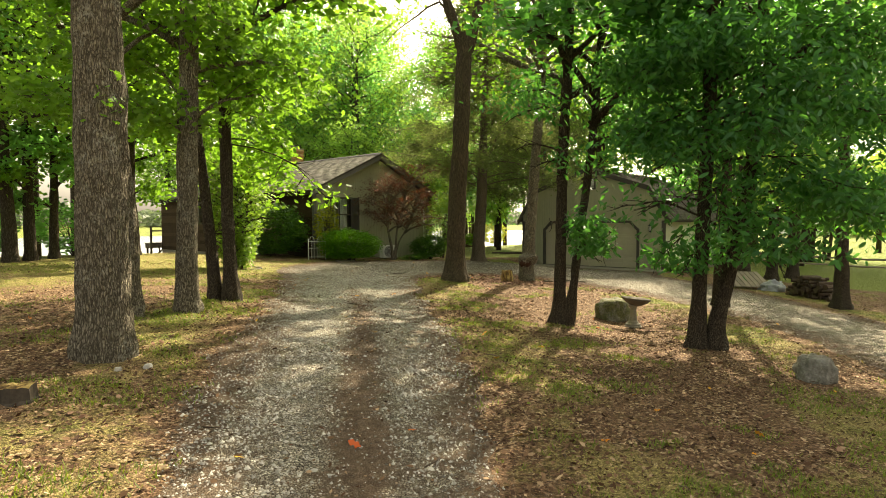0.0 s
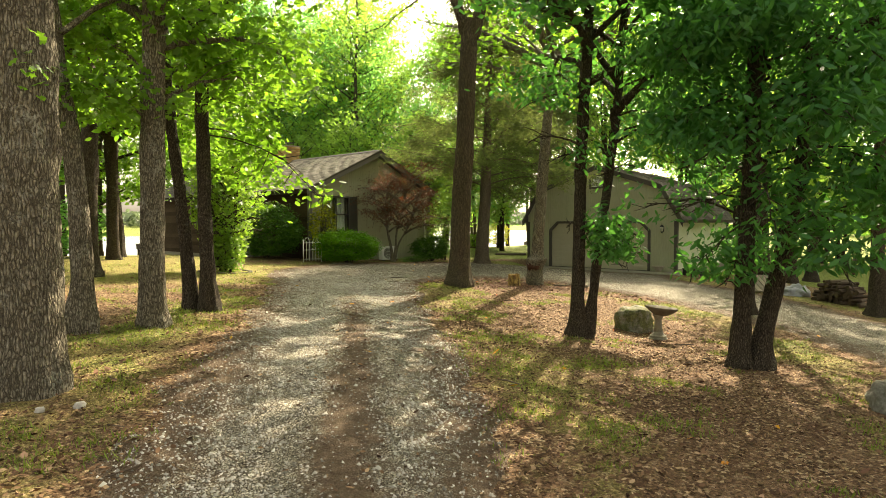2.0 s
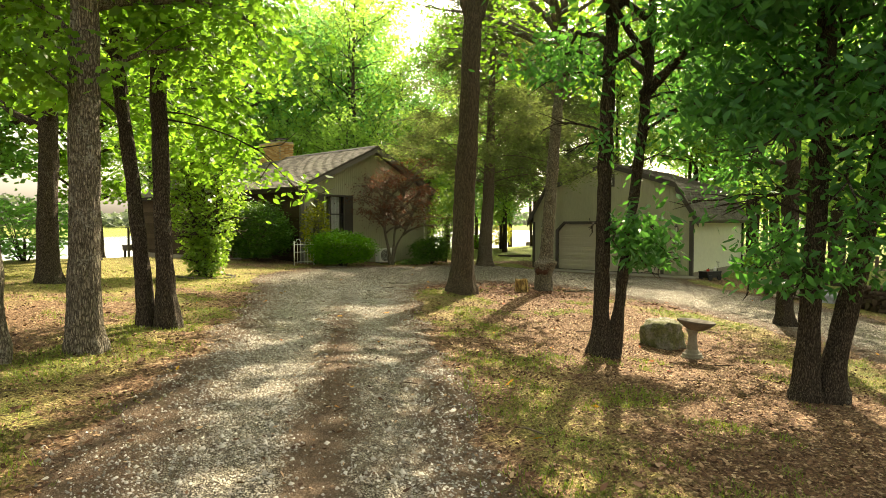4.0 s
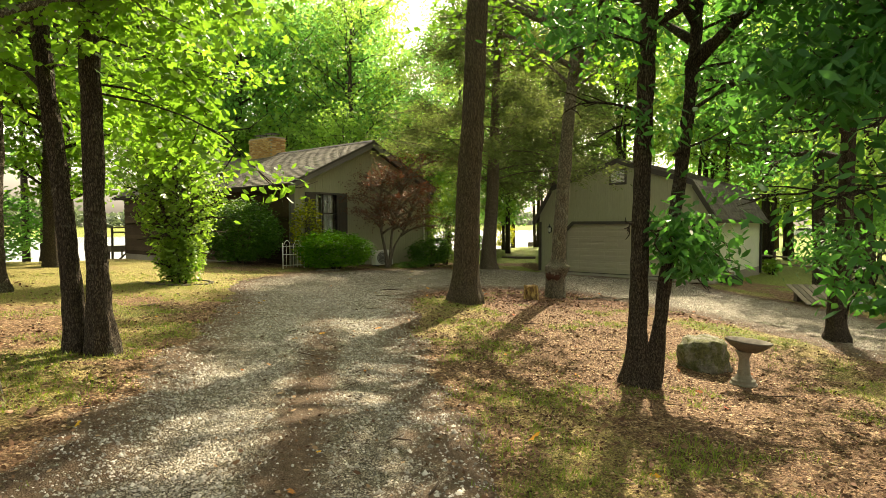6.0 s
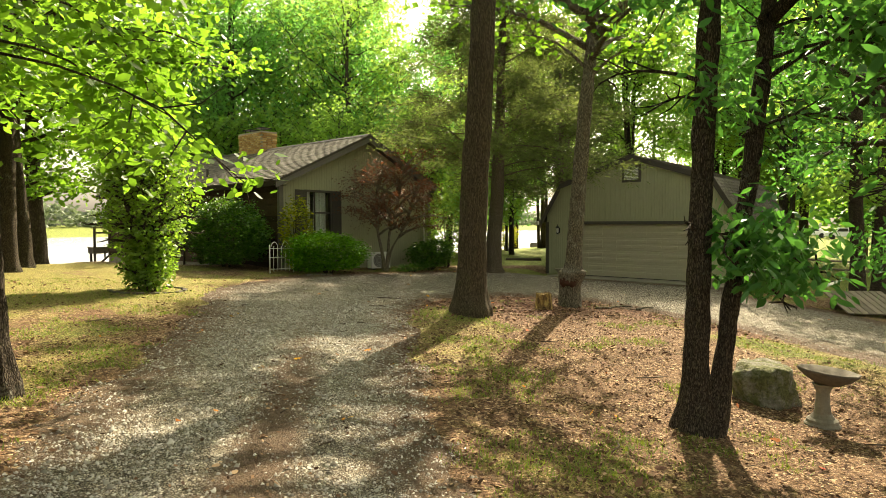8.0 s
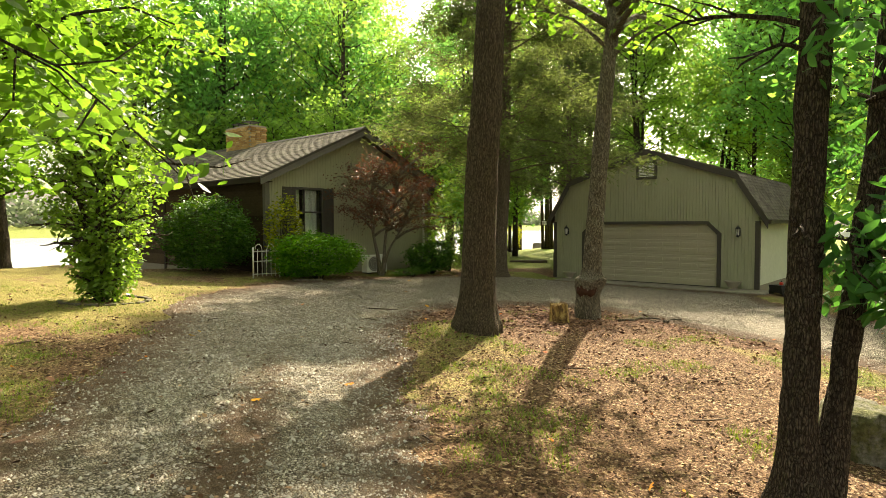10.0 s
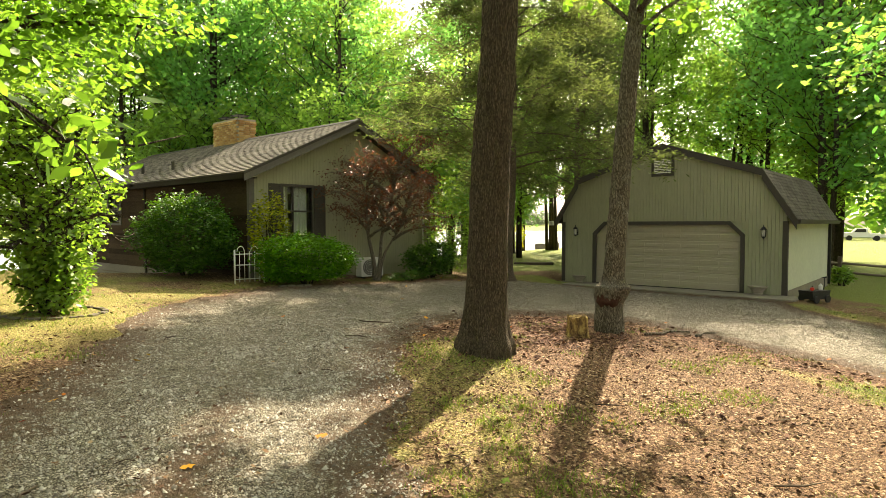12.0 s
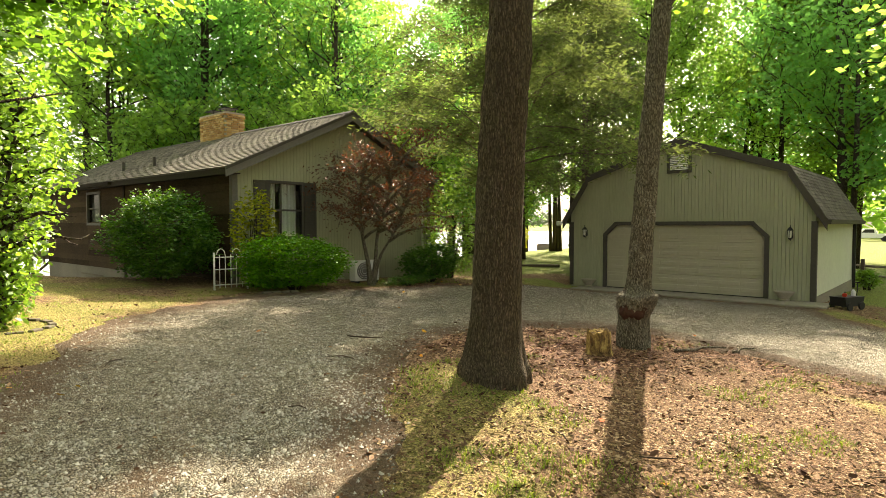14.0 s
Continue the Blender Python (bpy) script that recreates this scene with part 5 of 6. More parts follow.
grow("hickory_tree", on(14.45, 4.5), "slim hickory leaning over the far gravel", [([(0, 0, 0), rel(0, 0, 0.8), rel(0.12, 0, 3), rel(0.2, 0, 8.5)], [0.165, 0.15, 0.13, 0.04], 0.08)],
     limbs=[(rel(0, 0, 2.2), rel(-0.5, -0.4, 1.7), 0.012)],
     crown=[(0, 3.3, 8.2, 3.0, 16)], bark_mat=M_BARK_DARK, leaf_mat=M_LEAF_HICKORY, seed=13, sides=32, step=0.08, leaf_size=0.135, shape=LEAFLET, droop=0.55, spray=30)
for i, (x, y, r, lean) in enumerate(((17.7, 2.3, 0.20, 0.0), (23.2, 6.1, 0.22, -0.1), (26.8, 5.9, 0.24, 0.05), (28.9, 5.5, 0.26, 0.0))):
    grow("oak_tree", on(x, y), "mature oak with dark bark at the edge of the lawn", [([(0, 0, 0), rel(0.02, 0, 0.9), rel(lean, 0, 3.5), rel(lean * 2, 0, 10)], [r, r * 0.86, r * 0.75, 0.05], 0.1)],
         limbs=[(rel(0, 0, 3.0), rel(-1.8, -0.5, 3.6), 0.03), (rel(0, 0, 3.2), rel(1.8, 0.5, 3.4), 0.03), (rel(0, 0, 3.6), rel(0.6, -2.0, 4.0), 0.03)],
         crown=[(0, 4.0, 9.6, 3.2, 11)], bark_mat=M_BARK_DARK, leaf_mat=M_LEAF_FAR, seed=40 + i, sides=28, step=0.12, leaf_size=0.17, spray=16, group="oaks by the far gravel")


# cedars with feathery foliage between house and garage
def cedar(base, seed, h, lo, reach, r=0.22, lean=0.0, limbs=36, tufts=13):
    rng = np.random.RandomState(seed)
    root = thing("cedar_tree", base, "tall cedar with feathery olive foliage and bare lower limbs", "tree", "cedars by the garage")
    v, f = [], []
    spine = [(0, 0, 0), rel(0.05 * lean, 0, 1), rel(0.4 * lean, 0, 4), rel(0.9 * lean, 0, h)]
    stem_mesh(v, f, spine, [r, r * 0.85, r * 0.68, 0.03], 0.10, 32, 0.09, 0.012, seed)
    listed("trunk", v, f, M_BARK_CEDAR, root)
    v, f, at = [], [], []
    for k in range(limbs):
        z = lo + (h - lo - 0.3) * k / limbs
        a = 2.4 * k + rng.uniform(-0.4, 0.4)
        ln = reach * (1 - 0.7 * (k / limbs)) * rng.uniform(0.6, 1.1)
        c = np.array([np.interp(z, [p[2] for p in spine], [p[i] for p in spine]) for i in range(3)])
        pts = limb_pts(rng, c, c + np.array([math.cos(a) * ln, math.sin(a) * ln, ln * rng.uniform(-0.25, 0.40)]), 0.08 * ln, 0.22)
        tube(v, f, pts, [0.030 - 0.0045 * i for i in range(6)], 5)
        for q in range(tufts):
            g = rng.uniform(0.2, 1.0)
            i = min(int(g * 5), 4)
            p = pts[i] + (pts[i + 1] - pts[i]) * (g * 5 - i)
            tip = p + np.array([math.cos(a + rng.normal(0, 0.8)), math.sin(a + rng.normal(0, 0.8)), rng.uniform(-0.9, 0.5)]) * rng.uniform(0.3, 0.9)
            tube(v, f, [p, tip], [0.008, 0.003], 3)
            s = rng.uniform(0, 1.0, (38, 1))
            at.append(p + (tip - p) * s + rng.normal(0, 0.15, (38, 3)))
    listed("branch_work", v, f, M_BARK_CEDAR, root)
    leaves("crown", np.concatenate(at), 0.15, rng, M_LEAF_CEDAR, root, NEEDLE, droop=0.3, tilt=1.6)


cedar(on(20.9, 17.2), 51, 13, 3.4, 5.0, 0.34, 0.5, 76, 27)
cedar(on(28.6, 18.6), 52, 11.5, 3.6, 4.6, 0.20, -0.2, 50, 16)
cedar(on(34.0, 20.5), 54, 13, 3.0, 3.8, 0.20, 0.1)
cedar(on(31.1, 19.8), 56, 13, 3.8, 4.2, 0.20, 0.1)


# woods behind: a few trees, set out many times
def wood_tree(seed, h, lo, reach, mat, base, name="woodland_tree", stems=1, size=0.22, spray=14, lower=0):
    rng = np.random.RandomState(seed)
    root = thing(name, base, "tall leafy woodland tree with a slender dark trunk", "tree", "trees behind the buildings")
    v, f, made = [], [], []
    for s in range(stems):
        lx, ly = (0, 0) if stems == 1 else (rng.uniform(-1, 1) * h * 0.12, rng.uniform(-1, 1) * h * 0.12)
        spine = [np.array([0.25 * s, 0, 0]), np.array([0.25 * s + lx * 0.25, ly * 0.25, h * 0.3]), np.array([lx * 0.7 + rng.normal(0, 0.2), ly * 0.7, h * 0.65]), np.array([lx, ly, h])]
        r = 0.20 if stems == 1 else 0.13
        tube(v, f, spine, [r, r * 0.8, r * 0.5, 0.02], 9)
        zs = [p[2] for p in spine]
        n = int(26 / stems ** 0.5)
        for k in range(n):
            e = k / n
            z = lo + (h - lo) * e * 0.97
            c = np.array([np.interp(z, zs, [p[i] for p in spine]) for i in range(3)])
            a = 2.4 * k + rng.uniform(-0.5, 0.5)
            ln = reach * rng.uniform(0.55, 1.1) * (0.55 + 0.9 * math.sin(math.pi * (0.22 + 0.72 * e))) / 1.4
            made.append((limb_pts(rng, c, c + np.array([math.cos(a) * ln, math.sin(a) * ln, ln * (rng.uniform(0.25, 0.95) + 0.35 * e)]), -0.06 * ln, 0.22), 0.012 + 0.007 * ln))
    listed_trunk = listed("trunk", v, f, M_BARK_FAR, root)
    v, f = [], []
    at = branch_out(rng, made, v, f, 6, 0.5, 0.014, spray, (0.36, 0.36, 0.20), 0.25, 4)
    listed("branch_work", v, f, M_BARK_FAR, root)
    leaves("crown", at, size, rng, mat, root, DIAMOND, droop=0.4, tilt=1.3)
    return root


rw = random.Random(17)
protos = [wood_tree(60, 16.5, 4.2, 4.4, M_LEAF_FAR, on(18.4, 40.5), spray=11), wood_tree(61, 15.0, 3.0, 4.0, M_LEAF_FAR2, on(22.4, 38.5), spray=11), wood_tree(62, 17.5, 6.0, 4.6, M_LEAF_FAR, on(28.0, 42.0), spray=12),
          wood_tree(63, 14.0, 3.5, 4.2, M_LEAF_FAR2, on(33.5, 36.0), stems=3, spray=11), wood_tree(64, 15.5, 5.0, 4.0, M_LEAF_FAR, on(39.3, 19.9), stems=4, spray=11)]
SPOTS = [(10.5, 38.5), (20.0, 44.0), (24.5, 43.5), (31.0, 43.0), (37.5, 38.5), (36.5, 31.0), (33.5, 29.0), (39.0, 25.0),
         (39.0, 11.2), (43.0, 7.5), (47.0, 2.0), (44.5, -3.5), (41.5, -9.5), (49.0, 12.0), (46.0, 21.0), (44.0, 29.5), (42.4, 30.6), (43.0, 36.0),
         (6.2, 29.5), (1.5, 26.0), (-3.0, 24.0), (29.5, 35.5), (24.0, 47.0), (27.0, 32.5), (54.0, 9.0), (58.0, 14.5), (62.0, 5.0), (60.0, 22.0), (53.0, 18.0), (45.5, 15.0), (50.5, 16.5)]
for i, (x, y) in enumerate(SPOTS):
    s = rw.uniform(0.88, 1.15)
    ob = copy_thing(rw.choice(protos), pose(*on(x, y), 0, 0, rw.uniform(0, 360)))
    ob.scale = (s, s, s * rw.uniform(0.95, 1.12))
for x, y in ((22.5, 39.0), (26.5, 41.5), (30.0, 44.5), (33.0, 40.0), (18.0, 43.0)):
    ob = copy_thing(rw.choice(protos), pose(*on(x, y), 0, 0, rw.uniform(0, 360)))
    ob.scale = (1.25, 1.25, rw.uniform(1.32, 1.45))
for x, y, turn, s in ((44.5, 22.0, 40, 1.15), (46.0, 11.5, 200, 1.2), (48.5, 17.0, 110, 1.2)):
    ob = copy_thing(protos[-1], pose(*on(x, y), 0, 0, turn))
    ob.scale = (s, s, s * 1.15)
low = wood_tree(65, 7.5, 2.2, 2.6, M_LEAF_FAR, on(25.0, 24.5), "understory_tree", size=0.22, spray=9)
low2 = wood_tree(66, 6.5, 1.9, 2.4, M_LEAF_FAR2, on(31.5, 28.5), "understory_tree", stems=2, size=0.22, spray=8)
for i, (x, y) in enumerate(((28.0, 27.0), (35.0, 26.0), (38.5, 28.5), (23.2, 29.0), (30.5, 33.0), (41.5, 33.5), (36.5, 35.5), (19.0, 36.5), (26.5, 35.5), (33.0, 31.5), (44.0, 25.5), (21.0, 36.8), (38.5, 7.0), (41.5, 11.5), (46.0, 6.5), (22.6, 33.5))):
    ob = copy_thing(low if i % 2 else low2, pose(*on(x, y), 0, 0, 57 * i))
    ob.scale = (rw.uniform(0.9, 1.2),) * 3
# trunks on the bank of the lake
for i, (x, y, r) in enumerate(((3.1, 20.4, 0.20), (3.75, 21.0, 0.17), (4.5, 21.4, 0.14), (8.4, 25.3, 0.24), (-0.5, 19.0, 0.2), (7.4, 24.3, 0.10))):
    grow("bank_tree", on(x, y), "dark trunk with thin leafy branches on the lake bank", [([(0, 0, 0), rel(0, 0, 1), rel(0.1 * (i % 3 - 1), 0, 4), rel(0.2, 0, 9)], [r, r * 0.9, r * 0.75, 0.04], 0.05)],
         crown=[(0, 1.6, 3.4, 1.5, 4), (0, 3.2, 8.8, 3.0, 15)], bark_mat=M_BARK_FAR, leaf_mat=M_LEAF_OAK if i % 2 else M_LEAF_FAR2, seed=70 + i, sides=16, step=0.25, leaf_size=0.18, spray=15, shape=DIAMOND, group="trees on the lake bank")

for i, (x, y) in enumerate(((6.7, 21.2), (7.3, 22.4))):
    grow("bank_oak", on(x, y), "spreading oak on the bank with a wide bright crown", [([(0, 0, 0), rel(0, 0, 1), rel(0.1 - 0.3 * i, 0, 5), rel(0.3, 0.2, 13)], [0.2, 0.18, 0.15, 0.04], 0.06)],
         limbs=[(rel(0, 0, 4.0), rel(3.4, -1.2, 4.2), 0.06), (rel(0, 0, 4.5), rel(4.6, 0.6, 5.6), 0.07), (rel(0, 0, 3.8), rel(1.0, -3.0, 4.4), 0.05), (rel(0, 0, 4.2), rel(-3.0, 0.4, 5.0), 0.05)],
         crown=[(0, 3.6, 12.4, 5.0, 30)], bark_mat=M_BARK_DARK, leaf_mat=M_LEAF_OAK, seed=98 + i, sides=24, step=0.15, leaf_size=0.20, spray=18, shape=LEAF, high=8.0)

# far shore; the haze over its woods is mixed into the leaf colour
rng = np.random.RandomState(5)
n = 24000
ax = rng.uniform(-420, 420, n)
hh = 7 + 3 * np.sin(ax / 31) + 2 * np.sin(ax / 9.0 + 1)
far = np.stack([ax, 250 + rng.uniform(-6, 25, n), 1 + hh * rng.uniform(0, 1, n) ** 0.8], 1)
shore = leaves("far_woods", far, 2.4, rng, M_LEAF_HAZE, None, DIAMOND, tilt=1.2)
tagged(shore, "line of woods on the far shore, paled for haze", "woods", kind="stuff")
n = 6000
ay = rng.uniform(-150, 70, n)
hh = 12 + 3 * np.sin(ay / 13) + 2 * np.sin(ay / 5.0 + 1)
far = np.stack([125 + rng.uniform(-5, 14, n), ay, -1 + hh * rng.uniform(0, 1, n) ** 0.8], 1)
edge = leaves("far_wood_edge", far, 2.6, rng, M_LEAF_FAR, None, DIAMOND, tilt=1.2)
tagged(edge, "green edge of woods beyond the neighbours' lawn", "woods", kind="stuff")


# ---- shrubs ----
def bush(name, place, label, radii, mat, size, count, seed, stems=9, lumps=9, shape=LEAF, group="", low=0.12, flat=1.0, crown_lift=0.0):
    rng = np.random.RandomState(seed)
    root = thing(name, place, label, "shrub", group)
    v, f = [], []
    rx, ry, rz = radii
    for i in range(stems):
        a = rng.uniform(0, 6.28)
        tip = (math.cos(a) * rx * rng.uniform(0.3, 0.8), math.sin(a) * ry * rng.uniform(0.3, 0.8), rz * rng.uniform(1.0, 1.7))
        tube(v, f, limb_pts(rng, (math.cos(a) * 0.1, math.sin(a) * 0.1, 0), tip, 0.05, 0.15), [0.024 - 0.0035 * k for k in range(6)], 5)
    listed("stems", v, f, M_BARK_FAR, root)
    d = rng.normal(0, 1, (lumps, 3))
    d /= np.linalg.norm(d, axis=1)[:, None]
    u = rng.normal(0, 1, (count, 3))
    u /= np.linalg.norm(u, axis=1)[:, None]
    bump = np.max(np.clip(u @ d.T, 0, 1) ** 6, axis=1)
    fine = np.array([noise.noise(Vector(k * 4.0 + seed)) for k in u])
    twig = np.array([noise.noise(Vector(k * 11.0 + seed)) for k in u])
    r = (0.76 + 0.26 * bump + 0.24 * fine + 0.34 * np.clip(twig, 0, 1)) * (1 - 0.30 * rng.uniform(0, 1, count) ** 1.6)
    p = u * r[:, None] * np.array([rx, ry, rz])
    p[:, 2] += rz * flat + crown_lift
    p = p[p[:, 2] > low]
    leaves("foliage", p, size, rng, mat, root, shape, droop=-0.1, tilt=0.9)
    return root


bush("rounded_bush", on(12.55, 21.6, 0), "large rounded dark green bush against the dark wall", (1.15, 1.75, 1.05), M_LEAF_BUSH, 0.085, 17000, 81, lumps=20)
bush("golden_shrub", on(13.98, 19.80, 0), "upright golden-green shrub at the house corner", (0.56, 0.5, 1.18), M_LEAF_GOLD, 0.095, 2000, 82, lumps=22)
bush("boxwood_hedge", on(14.45, 18.85, 0), "clipped bright green hedge below the window", (1.5, 0.72, 0.66), M_LEAF_HEDGE, 0.072, 15000, 83, lumps=18)
bush("dark_bush", on(19.3, 18.9, 0), "low dark green bush beside the house", (1.05, 0.7, 0.58), M_LEAF_BUSH, 0.09, 5500, 84, lumps=12)
bush("ground_plants", on(17.9, 18.5, 0), "low strappy green plants along the gravel", (0.9, 0.3, 0.14), M_LEAF_BUSH, 0.16, 900, 85, lumps=8, shape=BLADE, low=0.02)
bush("tall_shrub", on(21.0, 19.6, 0), "tall loose green shrub behind the maple", (1.0, 0.9, 1.6), M_LEAF_SHRUB, 0.11, 3600, 86, lumps=14)
bush("garage_weeds", on(32.9, 9.5, 0), "leafy weeds at the garage corner", (0.5, 0.4, 0.4), M_LEAF_SHRUB, 0.16, 500, 87, lumps=8)
bush("yellow_bush", on(40.0, 30.0, 0), "bright yellow-green bush on the far lawn", (1.2, 1.2, 1.1), M_LEAF_GOLD, 0.16, 2000, 88)
bush("lawn_bush", on(36.5, 29.5, 0), "small rounded green bush on the far lawn", (0.9, 0.9, 0.6), M_LEAF_HEDGE, 0.14, 1200, 89)
bush("bank_bush", on(5.6, 23.0, 0), "loose green bush on the lake bank", (1.6, 1.2, 1.0), M_LEAF_FAR2, 0.15, 2600, 90)
bush("bank_bush", on(2.4, 21.6, 0), "loose green bush on the lake bank", (1.3, 1.1, 0.7), M_LEAF_FAR2, 0.15, 1600, 91)

# the loose flowering shrub on the lawn
grow("lawn_shrub", on(8.1, 16.8, 0.02), "tall loose many-stemmed shrub with pale green leaves",
     [([(0.16 * math.cos(k), 0.16 * math.sin(k), 0), (0.22 * math.cos(k), 0.22 * math.sin(k), 0.5), (0.36 * math.cos(k), 0.36 * math.sin(k), 1.9), (0.48 * math.cos(k + 0.3), 0.48 * math.sin(k + 0.3), 3.2)], [0.035, 0.03, 0.022, 0.008], 0.0) for k in (0.2, 1.1, 2.3, 3.0, 4.1, 5.2)],
     crown=[(k, 0.10, 0.9, 0.34, 6) for k in range(6)] + [(k, 0.9, 3.2, 0.85, 14) for k in range(6)], bark_mat=M_BARK_FAR, leaf_mat=M_LEAF_SHRUB, leaf_size=0.095, seed=92, sides=7, step=0.2, relief=0.0, sub=4, spray=9, cloud=(0.20, 0.20, 0.14), keep=lambda p: np.hypot(p[:, 0] - 8.1, p[:, 1] - 16.8) < 0.42 + 0.36 * (p[:, 2] - 0.4))
# red maple by the gable
grow("japanese_maple", on(16.95, 18.95, 0.03), "small red-leaved maple with pale crooked stems", [([rel(0, 0, 0), rel(-0.06, 0, 0.6), rel(-0.22, 0, 1.4), rel(-0.3, 0.1, 2.3), rel(-0.2, 0.1, 3.3)], [0.065, 0.055, 0.045, 0.035, 0.01], 0.03),
     ([rel(0.03, 0, 0), rel(0.12, 0, 0.6), rel(0.2, 0.1, 1.5), rel(0.5, 0.1, 2.5), rel(0.7, 0.1, 3.6)], [0.06, 0.05, 0.042, 0.03, 0.01], 0.03), ([rel(0.06, 0.1, 0), rel(0.25, 0.1, 0.8), rel(0.7, 0.2, 1.6), rel(1.0, 0.2, 2.6)], [0.045, 0.04, 0.03, 0.01], 0.02)],
     crown=[(0, 1.2, 3.2, 1.4, 14), (1, 1.4, 3.7, 1.7, 17), (2, 1.2, 2.6, 1.5, 12)], bark_mat=M_BARK, leaf_mat=M_LEAF_RED, leaf_size=0.070, seed=93, sides=10, step=0.12, relief=0.002, sub=5, spray=12, cloud=(0.24, 0.24, 0.06), shape=LEAF)


# ---- things on the ground ----
def boulder(name, place, label, size, mat, seed, category="rock"):
    b = bmesh.new()
    bmesh.ops.create_icosphere(b, subdivisions=4, radius=1.0)
    for v in b.verts:
        c = v.co.copy()
        n = 0.22 * noise.noise(c * 1.6 + Vector((seed, 0, 0))) + 0.10 * noise.noise(c * 4.0 + Vector((0, seed, 0))) + 0.10 * noise.noise(c * 9) + 0.05 * noise.noise(c * 21)
        c = c * (1 + n)
        c.z = max(-0.4, min(c.z, 0.72 + 0.06 * noise.noise(c * 3)))
        q = Vector((round(c.x * 2.5) / 2.5, round(c.y * 2.5) / 2.5, c.z))
        c = c.lerp(q, 0.34)
        v.co = Vector((c.x * size[0], c.y * size[1], (c.z + 0.35) * size[2]))
    ob = part(name, b, mat, None)
    ob.location = place
    for p in ob.data.polygons:
        p.use_smooth = True
    return tagged(ob, label, category)


boulder("boulder", on(10.78, 5.70, 0.05), "flat-topped mossy boulder beside the bird bath", (0.45, 0.36, 0.43), M_ROCK, 3)
boulder("rock", on(7.06, 1.26, 0.03), "rough grey rock at the island edge", (0.27, 0.22, 0.30), M_ROCK_GREY, 8)
boulder("pale_stone", on(0.55, 6.05, 0.01), "small pale stone at the oak's foot", (0.035, 0.03, 0.035), M_PALE_STONE, 9, "stone")
boulder("pale_stone", on(0.80, 5.98, 0.01), "small pale stone at the oak's foot", (0.045, 0.03, 0.045), M_PALE_STONE, 11, "stone")


def stump(place, r, h, label, mat, seed):
    rng = random.Random(seed)
    root = thing("tree_stump", place, label, "stump")
    sides = 22
    b = bmesh.new()
    rings = []
    for z, k in ((0, 1.25), (0.25, 1.05), (0.7, 1.0), (1.0, 0.98)):
        rings.append([b.verts.new((r * k * math.cos(6.283 * q / sides) * (1 + 0.10 * math.sin(q * 1.9 + seed)), r * k * math.sin(6.283 * q / sides) * (1 + 0.10 * math.sin(q * 1.9 + seed)),
                                   h * z + (0.05 * h * math.sin(q * 2.7) + 0.07 * h * math.sin(q * 0.9 + 1) if z == 1.0 else 0))) for q in range(sides)])
    for a, c in zip(rings, rings[1:]):
        for q in range(sides):
            b.faces.new((a[q], a[(q + 1) % sides], c[(q + 1) % sides], c[q]))
    part("bark", b, mat, root)
    b = bmesh.new()
    mid = b.verts.new((0, 0, h * 0.96))
    edge = [b.verts.new((r * 0.97 * math.cos(6.283 * q / sides) * (1 + 0.10 * math.sin(q * 1.9 + seed)), r * 0.97 * math.sin(6.283 * q / sides) * (1 + 0.10 * math.sin(q * 1.9 + seed)), h * (0.99 + 0.05 * math.sin(q * 2.7) + 0.07 * math.sin(q * 0.9 + 1)))) for q in range(sides)]
    for q in range(sides):
        b.faces.new((edge[q], edge[(q + 1) % sides], mid))
    part("cut_face", b, M_CUT, root, "pale sawn top")
    return root


stump(on(14.1, 10.85, 0.02), 0.17, 0.36, "short sawn stump with yellowed flaking bark", M_CUT, 2)
stump(on(-0.38, 5.66, 0.03), 0.14, 0.14, "low rotten dark stump in the soil", M_WOOD_DARK, 5)

# dead branches on the litter
for x, y, a, ln, r in ((15.25, 10.15, -28, 0.95, 0.028), (16.0, 9.55, -15, 0.6, 0.022), (13.3, 11.9, 10, 0.5, 0.03)):
    v, f = [], []
    pts = [(ln * k / 5, 0.05 * math.sin(k * 1.7 + x), 0.02 + 0.012 * math.sin(k * 2.3)) for k in range(6)]
    tube(v, f, pts, [r * (1 - 0.10 * k) for k in range(6)], 8)
    tube(v, f, [pts[2], (pts[2][0] + 0.16, 0.15, 0.03)], [r * 0.5, r * 0.2], 6)
    stick = tagged(listed("fallen_branch", v, f, M_BARK), "grey dead branch lying on the leaf litter", "branch")
    stick.matrix_world = pose(x, y, height(x, y) + 0.01, 0, 0, a)

# bird bath
bath = thing("bird_bath", on(10.22, 5.0, 0.02), "cast stone bird bath with a scalloped tilted bowl", "bird bath")
b = lathe(bmesh.new(), [(0.175, 0.0), (0.175, 0.04), (0.155, 0.06), (0.15, 0.09), (0.12, 0.11), (0.085, 0.16), (0.07, 0.27), (0.062, 0.38), (0.085, 0.44), (0.11, 0.48)], 20)
part("pedestal", b, M_MORTAR_OLD, bath, "paler fluted pedestal")
b = bmesh.new()
prof = [(0.0, 0.47), (0.12, 0.475), (0.22, 0.54), (0.285, 0.60), (0.29, 0.625), (0.265, 0.625), (0.20, 0.575), (0.10, 0.545), (0.0, 0.54)]
sides = 40
rings = [[b.verts.new((max(r, 0.002) * (1 + (0.03 * math.cos(10 * 6.283 * k / sides) if r > 0.21 else 0)) * math.cos(6.283 * k / sides), max(r, 0.002) * (1 + (0.03 * math.cos(10 * 6.283 * k / sides) if r > 0.21 else 0)) * math.sin(6.283 * k / sides), z)) for k in range(sides)] for r, z in prof]
for a, c in zip(rings, rings[1:]):
    for k in range(sides):
        b.faces.new((a[k], a[(k + 1) % sides], c[(k + 1) % sides], c[k]))
